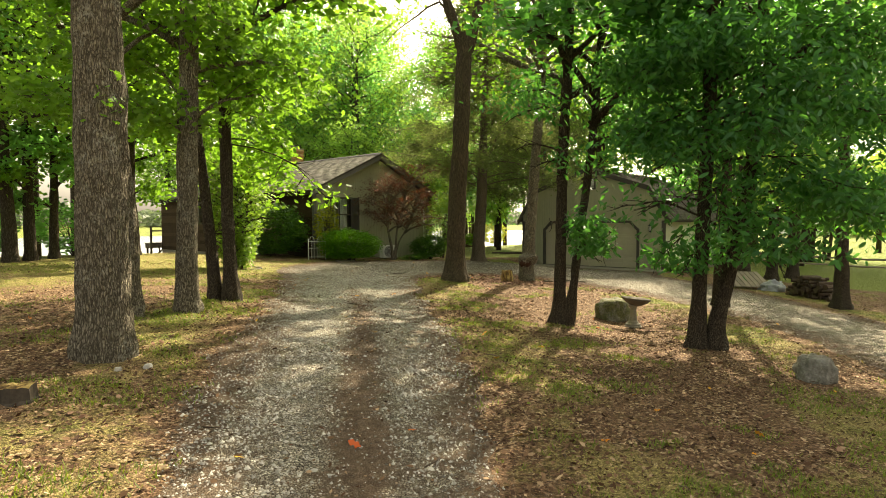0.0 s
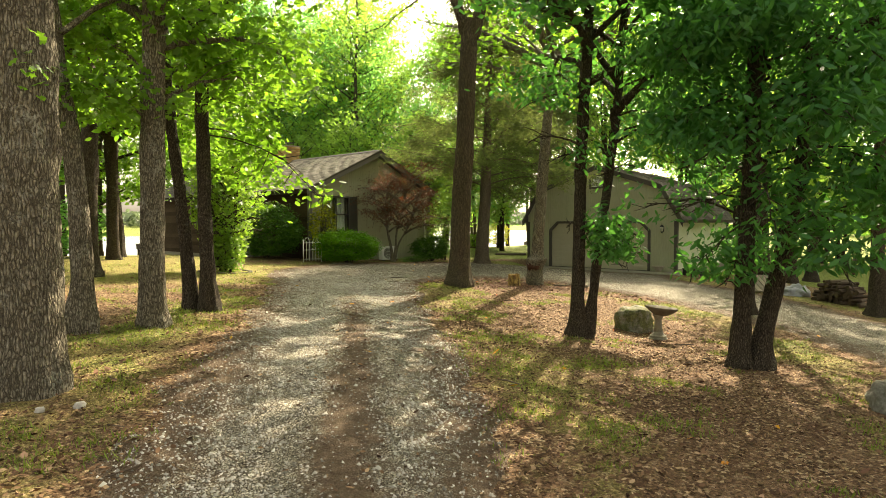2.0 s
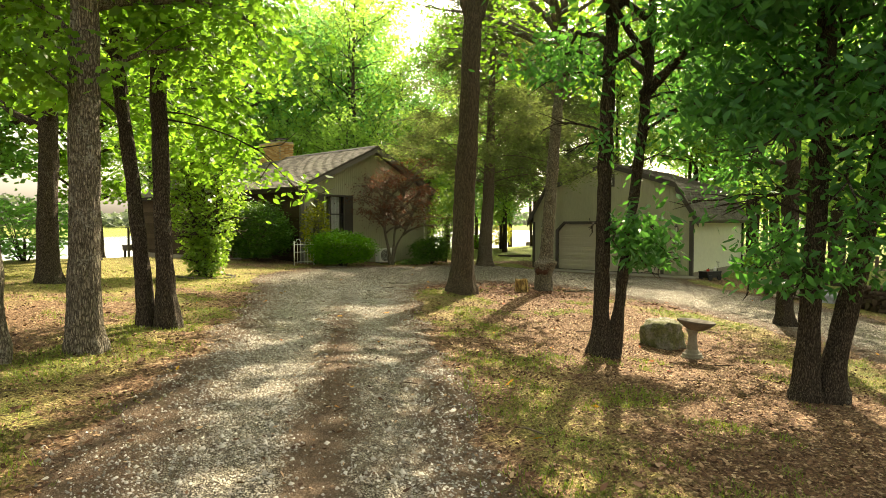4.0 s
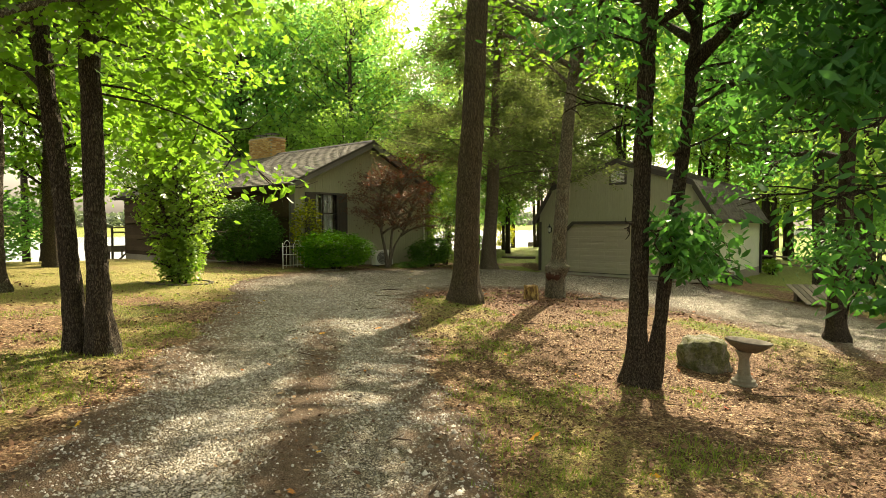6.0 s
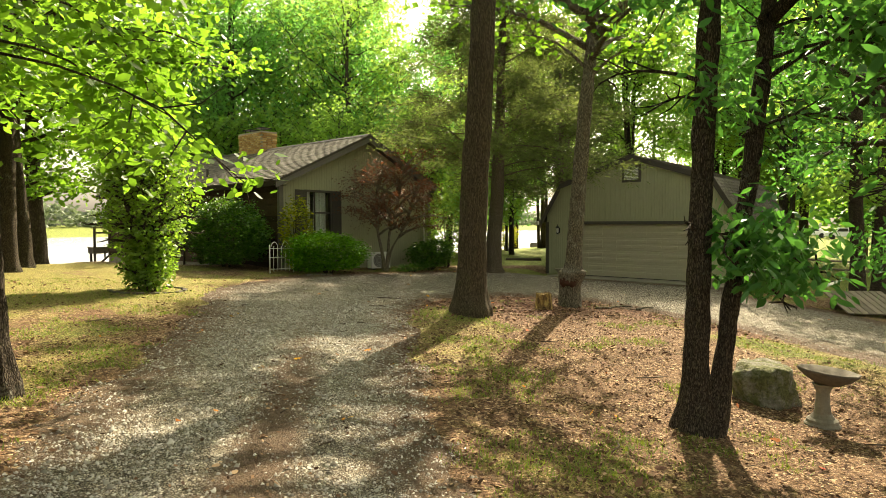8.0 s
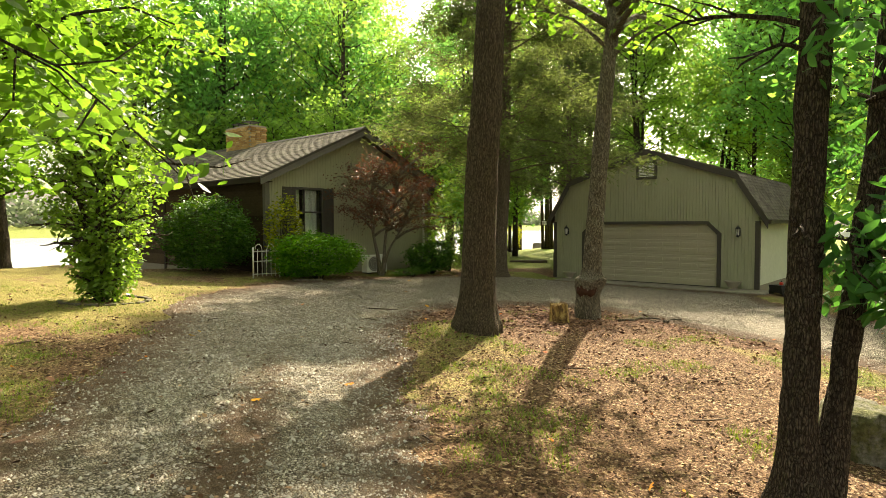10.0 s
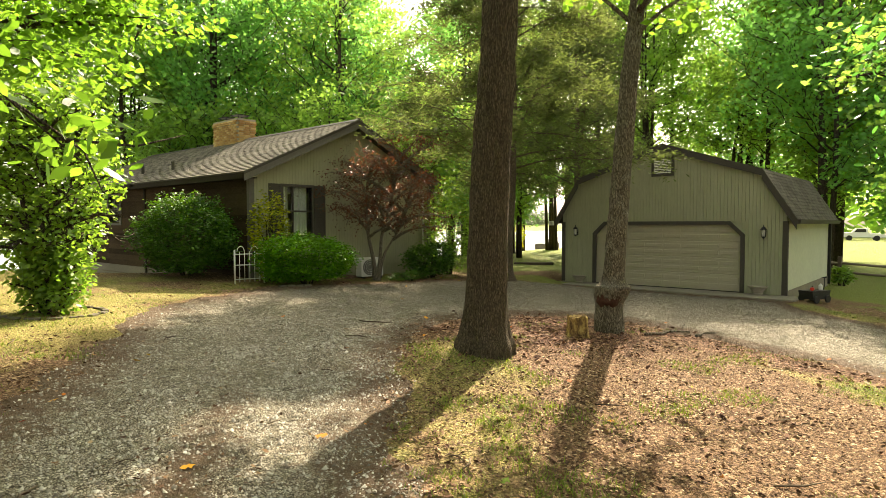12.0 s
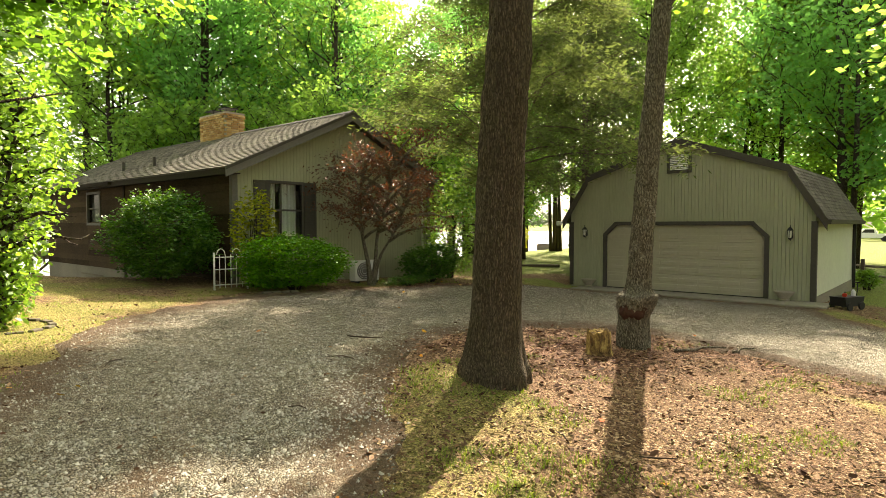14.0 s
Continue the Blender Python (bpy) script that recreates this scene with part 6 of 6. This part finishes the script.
bowl = part("bowl", b, M_STONEWARE, bath, smooth=True)
bowl.rotation_euler = (radians(4), radians(4), 0)

# garden gate beside the hedge
gate = thing("garden_gate", on(12.72, 19.42, 0.0), "white painted iron garden gate standing by the hedge", "gate", turn=-12)
for x in (0.0, 0.74):
    v, f = [], []
    tube(v, f, [(x, 0, 0), (x, 0, 0.85 if x == 0 else 0.82)], [0.022, 0.022], 8)
    listed("post", v, f, M_WHITE, gate)
for z in (0.12, 0.47, 0.74):
    v, f = [], []
    tube(v, f, [(0, 0, z), (0.74, 0, z)], [0.012, 0.012], 6)
    listed("rail", v, f, M_WHITE, gate)
for i in range(5):
    v, f = [], []
    x = 0.12 + i * 0.125
    tube(v, f, [(x, 0, 0.05), (x, 0, 0.80)], [0.009, 0.009], 6)
    listed("bar", v, f, M_WHITE, gate)
for x in (0.06, 0.40):
    v, f = [], []
    tube(v, f, [(x + 0.09 - 0.09 * math.cos(a * math.pi / 8), 0, 0.80 + 0.13 * math.sin(a * math.pi / 8)) for a in range(9)], [0.010] * 9, 6)
    listed("scroll", v, f, M_WHITE, gate)

# the air conditioner's outdoor unit
unit = thing("air_conditioner", on(17.25, 19.55, 0.0), "pale outdoor air conditioner unit on the ground", "air conditioner", turn=-8)
part("case", boxed((-0.40, -0.15, 0.06), (0.40, 0.15, 0.62), bevel=0.015), M_WHITE, unit)
grille = part("grille", lathe(bmesh.new(), [(0.235, 0), (0.235, 0.012)], 28), M_TRIM_GREY, unit, "round dark fan grille")
grille.matrix_basis = pose(-0.10, -0.151, 0.34, 90)
for r in (0.08, 0.14, 0.20):
    v, f = [], []
    tube(v, f, [(r * math.cos(a * math.pi / 12), r * math.sin(a * math.pi / 12), 0.022) for a in range(25)], [0.006] * 25, 4)
    listed("ring", v, f, M_WHITE, grille)
for x in (-0.3, 0.3):
    part("foot", boxed((x - 0.04, -0.17, 0.0), (x + 0.04, 0.17, 0.06)), M_BLACK, unit)

# lattice panel and grey box at the side wall
lattice = thing("lattice_panel", (13.60, 28.4, height(13.6, 29.6) - 0.03), "weathered slatted panel leaning on the foundation", "lattice", turn=90)
part("rail", boxed((0, 0, 0.04), (2.0, 0.03, 0.08)), M_WOOD, lattice)
part("rail", boxed((0, 0.02, 0.42), (2.0, 0.05, 0.46)), M_WOOD, lattice)
for i in range(12):
    part("slat", boxed((0.05 + i * 0.168, -0.012, 0.0), (0.09 + i * 0.168, 0.0, 0.48), Matrix.Rotation(0.10, 4, "Y")), M_WOOD, lattice)
crate = tagged(part("meter_box", boxed((12.95, 23.3, height(13, 23.5) - 0.02), (13.3, 23.75, height(13, 23.5) + 0.35), bevel=0.02), M_TRIM_GREY), "small grey utility box by the dark wall", "box")

# raised deck behind the house
deck = thing("deck", (13.06, 34.62, -0.4), "raised weathered wooden landing with one rail behind the house", "deck")


def deck_part(name, lo, hi, mat=M_WOOD):
    ob = part(name, boxed(lo, hi), mat, deck)
    ob.matrix_parent_inverse = deck.matrix_world.inverted()
    return ob


for i in range(5):
    deck_part("deck_board", (13.06, 34.62 + i * 0.145, 0.62), (16.2, 34.755 + i * 0.145, 0.66))
deck_part("joist", (13.08, 34.63, 0.36), (16.2, 34.67, 0.619), M_WOOD)
deck_part("joist", (13.10, 35.26, 0.36), (16.2, 35.30, 0.619), M_WOOD_DARK)
deck_part("joist", (13.08, 34.671, 0.36), (13.12, 35.259, 0.619), M_WOOD_DARK)
for k in (0.45, 0.75):
    deck_part("hanger", (13.10 + k, 34.60, 0.16), (13.17 + k, 34.628, 0.50), M_WOOD)
for x, y, top in ((13.14, 34.675, 1.55), (13.14, 35.17, 0.619), (14.35, 34.675, 0.619)):
    deck_part("post", (x, y, height(x, y) - 0.1), (x + 0.09, y + 0.08, top), M_WOOD_DARK)
ob = part("brace", boxed((0.0, 0.0, -0.04), (0.95, 0.05, 0.04)), M_WOOD_DARK, deck)
ob.matrix_parent_inverse = deck.matrix_world.inverted()
ob.matrix_basis = pose(13.22, 34.70, -0.28, 0, -42)
deck_part("handrail", (13.06, 34.66, 1.551), (14.2, 34.78, 1.60))
deck_part("rail", (13.23, 34.70, 1.30), (14.2, 34.74, 1.38))

# wall lamps and planters at the garage door
# each lantern hangs on a small plate
lantern = thing("wall_lantern", (GX - 0.006, 10.52, 1.42), "black carriage lantern on the garage wall", "lamp", "lanterns by the garage door")
part("back_plate", boxed((-0.02, -0.05, -0.10), (0.0, 0.05, 0.12), bevel=0.006), M_BLACK, lantern)
v, f = [], []
tube(v, f, [(-0.02, 0, -0.05), (-0.10, 0, -0.16), (-0.13, 0, -0.10)], [0.012, 0.012, 0.012], 6)
listed("arm", v, f, M_BLACK, lantern)
part("glass", lathe(bmesh.new(), [(0.045, -0.08), (0.07, 0.12)], 6, (-0.13, 0)), M_LAMPGLASS, lantern)
part("roof", lathe(bmesh.new(), [(0.095, 0.12), (0.05, 0.19), (0.012, 0.22), (0.012, 0.27)], 6, (-0.13, 0)), M_BLACK, lantern)
part("base", lathe(bmesh.new(), [(0.02, -0.14), (0.06, -0.10), (0.055, -0.08)], 6, (-0.13, 0)), M_BLACK, lantern)
for k in range(6):
    a = 6.283 * k / 6
    v, f = [], []
    tube(v, f, [(-0.13 + 0.048 * math.cos(a), 0.048 * math.sin(a), -0.08), (-0.13 + 0.073 * math.cos(a), 0.073 * math.sin(a), 0.12)], [0.006, 0.006], 4)
    listed("bar", v, f, M_BLACK, lantern)
copy_thing(lantern, pose(GX - 0.006, 16.83, 1.42))

planter = thing("planter", (24.93, 10.62, -0.425), "small pale ribbed planter on the garage apron", "planter", "planters by the garage door")
b = lathe(bmesh.new(), [(0.10, 0.0), (0.11, 0.03), (0.085, 0.05), (0.15, 0.17), (0.20, 0.24), (0.205, 0.26), (0.17, 0.26), (0.13, 0.20)], 24)
for v in b.verts:
    v.co.y *= 1.35
part("bowl", b, M_MORTAR, planter, smooth=False)
b = lathe(bmesh.new(), [(0.14, 0.205), (0.10, 0.23), (0.02, 0.24)], 16)
part("soil", b, M_WOOD_DARK, planter, "dark potting soil")
copy_thing(planter, pose(24.93, 16.62, -0.425))
flood = thing("flood_light", (GX - 0.15, 2 * GC - 9.66, 1.80), "white square flood light under the garage eave", "lamp")
part("bracket", boxed((-0.02, -0.02, -0.02), (0.02, 0.14, 0.02)), M_BLACK, flood)
part("head", boxed((-0.10, 0.04, -0.12), (0.02, 0.20, 0.04), bevel=0.012), M_WHITE, flood)
part("lens", boxed((-0.108, 0.06, -0.10), (-0.101, 0.18, 0.02)), M_LAMPGLASS, flood)

# garden cart with tools by the garage corner
cart = thing("garden_cart", (24.95, 9.15, height(24.9, 9.1)), "black garden cart with a red can in it", "cart", turn=-25)
cart.scale = (0.8, 0.8, 0.8)
b = bmesh.new()
prism(b, [(-0.42, 0.14), (0.42, 0.14), (0.50, 0.44), (-0.50, 0.44)], -0.26, 0.26, lambda u, v, w: (u, w, v))
part("tub", b, M_BLACK, cart)
for x in (-0.3, 0.3):
    for y in (-0.29, 0.29):
        w = part("wheel", lathe(bmesh.new(), [(0.05, -0.03), (0.13, -0.03), (0.14, 0.0), (0.13, 0.03), (0.05, 0.03)], 18), M_BLACK, cart)
        w.matrix_basis = pose(x, y, 0.14, 90)
v, f = [], []
tube(v, f, [(0.45, 0, 0.3), (0.55, 0.0, 0.62), (0.52, 0, 0.88)], [0.014, 0.014, 0.014], 6)
listed("handle", v, f, M_BLACK, cart)
v, f = [], []
tube(v, f, [(0.52, -0.09, 0.88), (0.52, 0.09, 0.88)], [0.02, 0.02], 6)
listed("grip", v, f, M_BLACK, cart)
can = thing("fuel_can", (24.80, 9.18, height(24.9, 9.1) + 0.352), "red plastic fuel can in the cart", "can")
can.scale = (0.55, 0.55, 0.55)
part("body", boxed((-0.12, -0.09, 0), (0.12, 0.09, 0.16), bevel=0.03), M_RED, can)
part("spout", lathe(bmesh.new(), [(0.03, 0.16), (0.02, 0.24)], 10, (0.06, 0)), M_BLACK, can)
jug = tagged(part("white_jug", lathe(bmesh.new(), [(0.08, 0), (0.09, 0.05), (0.09, 0.2), (0.03, 0.27), (0.03, 0.30)], 14), M_WHITE), "pale plastic jug on the cart", "jug")
jug.scale = (0.6, 0.6, 0.6)
jug.location = (25.20, 9.04, height(24.9, 9.1) + 0.352)

# woodpile, tarp and stacked boards past the far gravel
pile_at = Vector((20.2, 3.35, height(20.2, 3.35)))
log_rng = random.Random(12)
for row in range(6):
    for i in range(11 - row):
        r = log_rng.uniform(0.04, 0.085)
        root = thing("log", (0, 0, 0), "split grey-brown firewood log on the woodpile", "log", "woodpile logs")
        part("bark", lathe(bmesh.new(), [(r * 0.97, -0.26), (r, -0.2), (r * 1.02, 0.2), (r * 0.96, 0.26)], 9, wobble=0.14, rng=log_rng), M_LOG, root)
        part("end", lathe(bmesh.new(), [(r * 0.9, -0.268), (r * 0.9, -0.261)], 9), M_LOG, root, "paler cut end")
        along = (i - (10 - row) / 2) * 0.165 + log_rng.uniform(-0.03, 0.03)
        root.matrix_world = Matrix.Translation(pile_at + Vector((0.62 * along + log_rng.uniform(-0.12, 0.12), 0.78 * along, 0.065 + row * 0.112))) @ Matrix.Rotation(radians(-38 + log_rng.uniform(-30, 30)), 4, "Z") @ Matrix.Rotation(radians(90), 4, "Y")
b = bmesh.new()
bmesh.ops.create_icosphere(b, subdivisions=4, radius=0.40)
for v in b.verts:
    n = 0.35 * noise.noise(v.co * 5) + 0.30 * abs(noise.noise(v.co * 12)) - 0.1
    v.co = v.co * (1 + n)
    v.co.z = max(-0.12, v.co.z) * 0.70
tarp = part("tarp_heap", b, M_TARP)
tarp.location = (21.35, 4.75, height(21.3, 4.7) + 0.08)
tagged(tarp, "crumpled silver tarpaulin over a heap", "tarpaulin")
for p in tarp.data.polygons:
    p.use_smooth = True
pallet = thing("board_stack", (21.5, 5.75, height(21.5, 5.7)), "weathered boards propped at a slant on blocks", "boards", turn=32)
for i in range(9):
    ob = part("board", boxed((-0.75, -0.07, -0.012), (0.75, 0.07, 0.012)), M_WOOD, pallet)
    ob.matrix_basis = pose(0, -0.68 + i * 0.165, 0.30, 0, -16)
for y in (-0.6, 0.6):
    ob = part("bearer", boxed((-0.7, y - 0.03, -0.06), (0.7, y + 0.03, -0.014)), M_WOOD_DARK, pallet)
    ob.matrix_basis = pose(0, 0, 0.30, 0, -16)
part("block", boxed((0.45, -0.5, 0), (0.7, 0.5, 0.40)), M_WOOD_DARK, pallet)

# split-rail fence past the garage
fence = thing("rail_fence", (35.2, 10, height(35, 8)), "weathered split-rail fence along the lawn", "fence")
ys = [12.5 - 2.6 * i for i in range(15)]
for i, y in enumerate(ys):
    x = 35.2 + 0.12 * (12.5 - y) * 0.5
    z = height(x, y)
    ob = part("post", boxed((x - 0.07, y - 0.07, z - 0.1), (x + 0.07, y + 0.07, z + 1.05), bevel=0.02), M_WOOD_DARK, fence)
    ob.matrix_parent_inverse = fence.matrix_world.inverted()
    if i:
        px, py = 35.2 + 0.12 * (12.5 - ys[i - 1]) * 0.5, ys[i - 1]
        pz = height(px, py)
        for k, h in enumerate((0.40, 0.78)):
            v, f = [], []
            tube(v, f, [(px, py + 0.12, pz + h), ((x + px) / 2, (y + py) / 2, (z + pz) / 2 + h - 0.03), (x, y - 0.12, z + h)], [0.05, 0.055, 0.045], 6)
            ob = listed("rail", v, f, M_WOOD, fence)
            ob.matrix_parent_inverse = fence.matrix_world.inverted()


# neighbours' vehicles and cabin far over the lawn
def vehicle(place, turn, paint, label, truck):
    root = thing("pickup_truck" if truck else "car", place, label, "car", turn=turn)
    roofline = [(-2.5, 0.45), (-2.5, 0.95), (-0.7, 1.0), (-0.6, 1.05), (-0.45, 1.65), (0.75, 1.65), (1.25, 1.10), (2.4, 0.98), (2.5, 0.45)] if truck else [(-2.2, 0.4), (-2.25, 0.9), (-1.7, 1.0), (-1.2, 1.45), (0.4, 1.45), (1.1, 0.98), (2.1, 0.82), (2.2, 0.4)]
    part("body", prism(bmesh.new(), roofline, -0.88, 0.88, lambda u, v, w: (u, w, v)), paint, root)
    for s in (-0.885, 0.885):
        glass = [(-0.35, 1.12), (-0.28, 1.55), (0.68, 1.55), (1.02, 1.12)] if truck else [(-1.2, 1.02), (-0.95, 1.37), (0.35, 1.37), (0.85, 1.02)]
        part("side_window", prism(bmesh.new(), glass, s - 0.005, s + 0.005, lambda u, v, w: (u, w, v)), M_CARDARK, root)
        for x in (-1.5, 1.5):
            w = part("wheel", lathe(bmesh.new(), [(0.1, -0.1), (0.34, -0.1), (0.36, 0.0), (0.34, 0.1), (0.1, 0.1)], 18), M_BLACK, root)
            w.matrix_basis = pose(x, s * 0.93, 0.36, 90)
    for y in (-0.6, 0.6):
        part("tail_light", boxed((-2.56, y - 0.12, 0.75), (-2.505, y + 0.12, 0.95)) if truck else boxed((-2.29, y - 0.12, 0.7), (-2.235, y + 0.12, 0.85)), M_RED, root)
    return root


vehicle(on(102, 16.0, 0), 100, M_CARWHITE, "white pickup truck parked far over the lawn", True)
vehicle(on(104, 20.5, 0), 95, M_CARWHITE, "silver car parked far over the lawn", False)
vehicle(on(70, 40.5, 0), 60, M_CARDARK, "black car parked beside a far cabin", False)
cabin = thing("cabin", on(78, 50, 0.2), "small far cabin with a porch rail", "house", turn=30)
cabin.scale = (0.55, 0.55, 0.7)
part("wall", boxed((-4, -3, 0.0), (4, 3, 3.2)), M_WOOD, cabin)
part("roof", prism(bmesh.new(), [(-3.6, 3.1), (0, 4.9), (3.6, 3.1), (0, 4.7)], -4.5, 4.5, lambda u, v, w: (w, u, v)), M_ROOF, cabin)
for x in (-2.2, 1.6):
    part("window", boxed((x, -3.04, 1.2), (x + 1.1, -2.99, 2.4)), M_DARKROOM, cabin)
part("porch_rail", boxed((-4, -4.6, 0.9), (4, -4.5, 1.0)), M_WHITE, cabin)
for i in range(9):
    part("baluster", boxed((-4 + i, -4.58, 0), (-3.94 + i, -4.52, 0.9)), M_WHITE, cabin)

timber = tagged(part("landscape_timber", boxed((-0.95, -0.08, 0), (0.95, 0.08, 0.13), bevel=0.02), M_WOOD_DARK), "dark landscape timber lying on the far lawn", "timber")
timber.matrix_world = pose(*on(29.7, 21.6, 0.01), 0, 0, -50)
# edging bricks round the lawn shrub, and a low brick by the gate
er = random.Random(8)
for i in range(11):
    a = 2.9 + i * 0.40
    x, y = 8.1 + 0.72 * math.cos(a), 16.8 + 0.62 * math.sin(a)
    ob = tagged(part("edging_brick", boxed((-0.10, -0.045, 0), (0.10, 0.045, 0.035), bevel=0.006), M_STONEWARE), "old brick edging the lawn shrub's bed", "brick", "bed edging bricks")
    ob.matrix_world = pose(*on(x, y, 0.005), 0, 0, math.degrees(a) + 90 + er.uniform(-8, 8))
for i in range(4):
    ob = tagged(part("edging_brick", boxed((-0.10, -0.05, 0), (0.10, 0.05, 0.06), bevel=0.006), M_STONEWARE), "dull brick lying by the hedge", "brick", "bricks by the hedge")
    ob.matrix_world = pose(*on(13.45 + 0.23 * i, 18.5 - 0.02 * i, 0.005), 0, 0, er.uniform(-10, 10))


# ---- loose cover: stones, leaves, grass, twigs ----
def scatter(n, seed, accept, lo=(-2.5, 0.0), hi=(24, 19.5)):
    """Places spread more densely near the drive's entrance."""
    r = np.random.RandomState(seed)
    x, y = r.uniform(lo[0], hi[0], n), r.uniform(lo[1], hi[1], n)
    ok = r.uniform(0, 1, n) < accept(x, y)
    return np.stack([x[ok], y[ok]], 1), r


def close(x, y):
    """Thins out with distance from the walk's line."""
    d = line_distance(x, y, [(-1, 0.6), (8.5, 9.0)])
    return np.clip(1.25 - d / 7.0, 0.12, 1.0)


xy, r = scatter(1100000, 1, lambda x, y: close(x, y) ** 1.5 * (0.42 * smooth(-0.35, 0.7, drive_by(x, y) + 0.25 * rough(x, y, 2.3, 15)) + 0.20 * smooth(-1.5, 0.0, drive_by(x, y)) * np.clip(0.5 + rough(x, y, 3.1, 77), 0, 1)) * (1 - 0.88 * np.exp(-((line_distance(x, y, MIDDLE) + 0.06 * rough(x, y, 3.0, 19)) / 0.33) ** 2) * smooth(13, 9, y)) * np.clip(0.7 + 0.5 * rough(x, y, 2.0, 8), 0.1, 1), hi=(16, 17))
n = len(xy)
zs = drive_z(xy[:, 0], xy[:, 1])
s = r.gamma(2.0, 0.0024, n) + 0.0045
cone = np.array([(1, 0, -0.3), (0, 1, -0.3), (-1, 0, -0.3), (0, -1, -0.3), (0, 0, 0.65)])
co = cone[None] * r.uniform(0.6, 1.35, (n, 5, 1)) + r.normal(0, 0.2, (n, 5, 3))
a = r.uniform(0, 6.28, n)
rot = np.stack([np.cos(a), -np.sin(a), np.sin(a), np.cos(a)], 1).reshape(n, 2, 2)
co[:, :, :2] = np.einsum("nij,nkj->nki", rot, co[:, :, :2])
co = co * s[:, None, None] + np.stack([xy[:, 0], xy[:, 1], zs + s * 0.25], 1)[:, None, :]
ob = arrays("gravel_stones", co, [(0, 1, 4), (1, 2, 4), (2, 3, 4), (3, 0, 4)], M_STONE_BITS, kind="stuff")
tagged(ob, "loose pale crushed stones on the drive", "gravel")


def cover_z(x, y):
    return np.maximum(ground_z(x, y), np.where(drive_by(x, y) > -0.7, drive_z(x, y), -9))


def fallen(name, n, seed, accept, mat, size, label, shape=LEAF, lift=0.006):
    xy, r = scatter(n, seed, accept)
    at = np.stack([xy[:, 0], xy[:, 1], cover_z(xy[:, 0], xy[:, 1]) + lift + r.uniform(0, 0.012, len(xy))], 1)
    ob = leaves(name, at, size, r, mat, None, shape, droop=-0.08, tilt=0.55, spread=0.5, kind="stuff")
    return tagged(ob, label, "leaves")


off = lambda x, y: smooth(0.5, -0.3, drive_by(x, y))
strip = lambda x, y: np.exp(-(line_distance(x, y, MIDDLE) / 0.4) ** 2) * smooth(13, 9, y)
fallen("fallen_leaves", 480000, 2, lambda x, y: close(x, y) * np.clip(0.34 * off(x, y) * (1.0 - 0.6 * lawn_field(x, y)) + 0.10 * strip(x, y) + 0.015, 0, 1) * (0.6 + 0.5 * rough(x, y, 1.4, 31)), M_DEAD, 0.042, "dry tan leaf litter on the soil", shape=LEAF)
fallen("dark_leaf_litter", 160000, 3, lambda x, y: np.clip(litter_field(x, y), 0, 1) * 0.55 * off(x, y), M_DEAD_DARK, 0.068, "dark brown leaf litter heaped round the stump", shape=LEAF)
fallen("fine_litter", 1000000, 12, lambda x, y: close(x, y) ** 1.3 * np.clip(0.26 * off(x, y) * (1.0 - 0.6 * lawn_field(x, y)) + 0.03 * strip(x, y), 0, 1) * np.clip(0.7 + 0.6 * rough(x, y, 1.9, 33), 0, 1), M_DEAD, 0.028, "fine crumbled leaf litter on the soil", shape=DIAMOND)
fallen("bright_leaves", 2600, 4, lambda x, y: close(x, y) * 0.12 + 0 * x, M_BRIGHT, 0.085, "single bright orange and yellow fallen leaves", shape=LOBED, lift=0.012)


def grass(name, n, seed, accept, length, label):
    xy, r = scatter(n, seed, accept)
    k = 5
    at = np.repeat(xy, k, 0) + r.normal(0, 0.035, (len(xy) * k, 2))
    at = np.stack([at[:, 0], at[:, 1], cover_z(at[:, 0], at[:, 1]) - 0.004], 1)
    m = len(at)
    a = r.uniform(0, 6.28, m)
    way = np.stack([np.cos(a) * 0.75, np.sin(a) * 0.75, r.uniform(0.35, 1.3, m)], 1)
    way /= np.linalg.norm(way, axis=1)[:, None]
    side = np.stack([-np.sin(a), np.cos(a), np.zeros(m)], 1)
    up = np.cross(way, side)
    s = length * r.uniform(0.5, 1.4, m)
    co = at[:, None, :] + s[:, None, None] * (BLADE[None, :, 0:1] * way[:, None, :] + 1.8 * BLADE[None, :, 1:2] * side[:, None, :] - 1.5 * BLADE[None, :, 2:3] * up[:, None, :])
    ob = arrays(name, co, [(0, 1, 2, 3, 4)], M_GRASS, kind="stuff")
    return tagged(ob, label, "grass")


patchy = lambda x, y: smooth(0.0, 0.5, rough(x, y, 2.4, 41) + 1.0 * (grassy_field(x, y) - 0.36))
grass("grass_tufts", 200000, 6, lambda x, y: close(x, y) * patchy(x, y) * smooth(0.25, -0.35, drive_by(x, y)) * 0.85, 0.052, "short patchy yellow-green grass tufts")

xy, r = scatter(1100, 9, lambda x, y: close(x, y) * 0.5)
v, f = [], []
for x, y in xy:
    a, ln = r.uniform(0, 6.28), 0.05 + r.gamma(1.3, 0.10)
    z = float(cover_z(x, y)) + 0.008
    tube(v, f, [(x, y, z), (x + math.cos(a) * ln * 0.5, y + math.sin(a) * ln * 0.5, z + 0.012), (x + math.cos(a + 0.3) * ln, y + math.sin(a + 0.3) * ln, z)], [0.003 + 0.012 * ln, 0.003 + 0.015 * ln, 0.003], 4)
tagged(listed("twigs", v, f, M_TWIG, None, True, "scattered small dead twigs and sticks", "stuff"), "", "twigs")
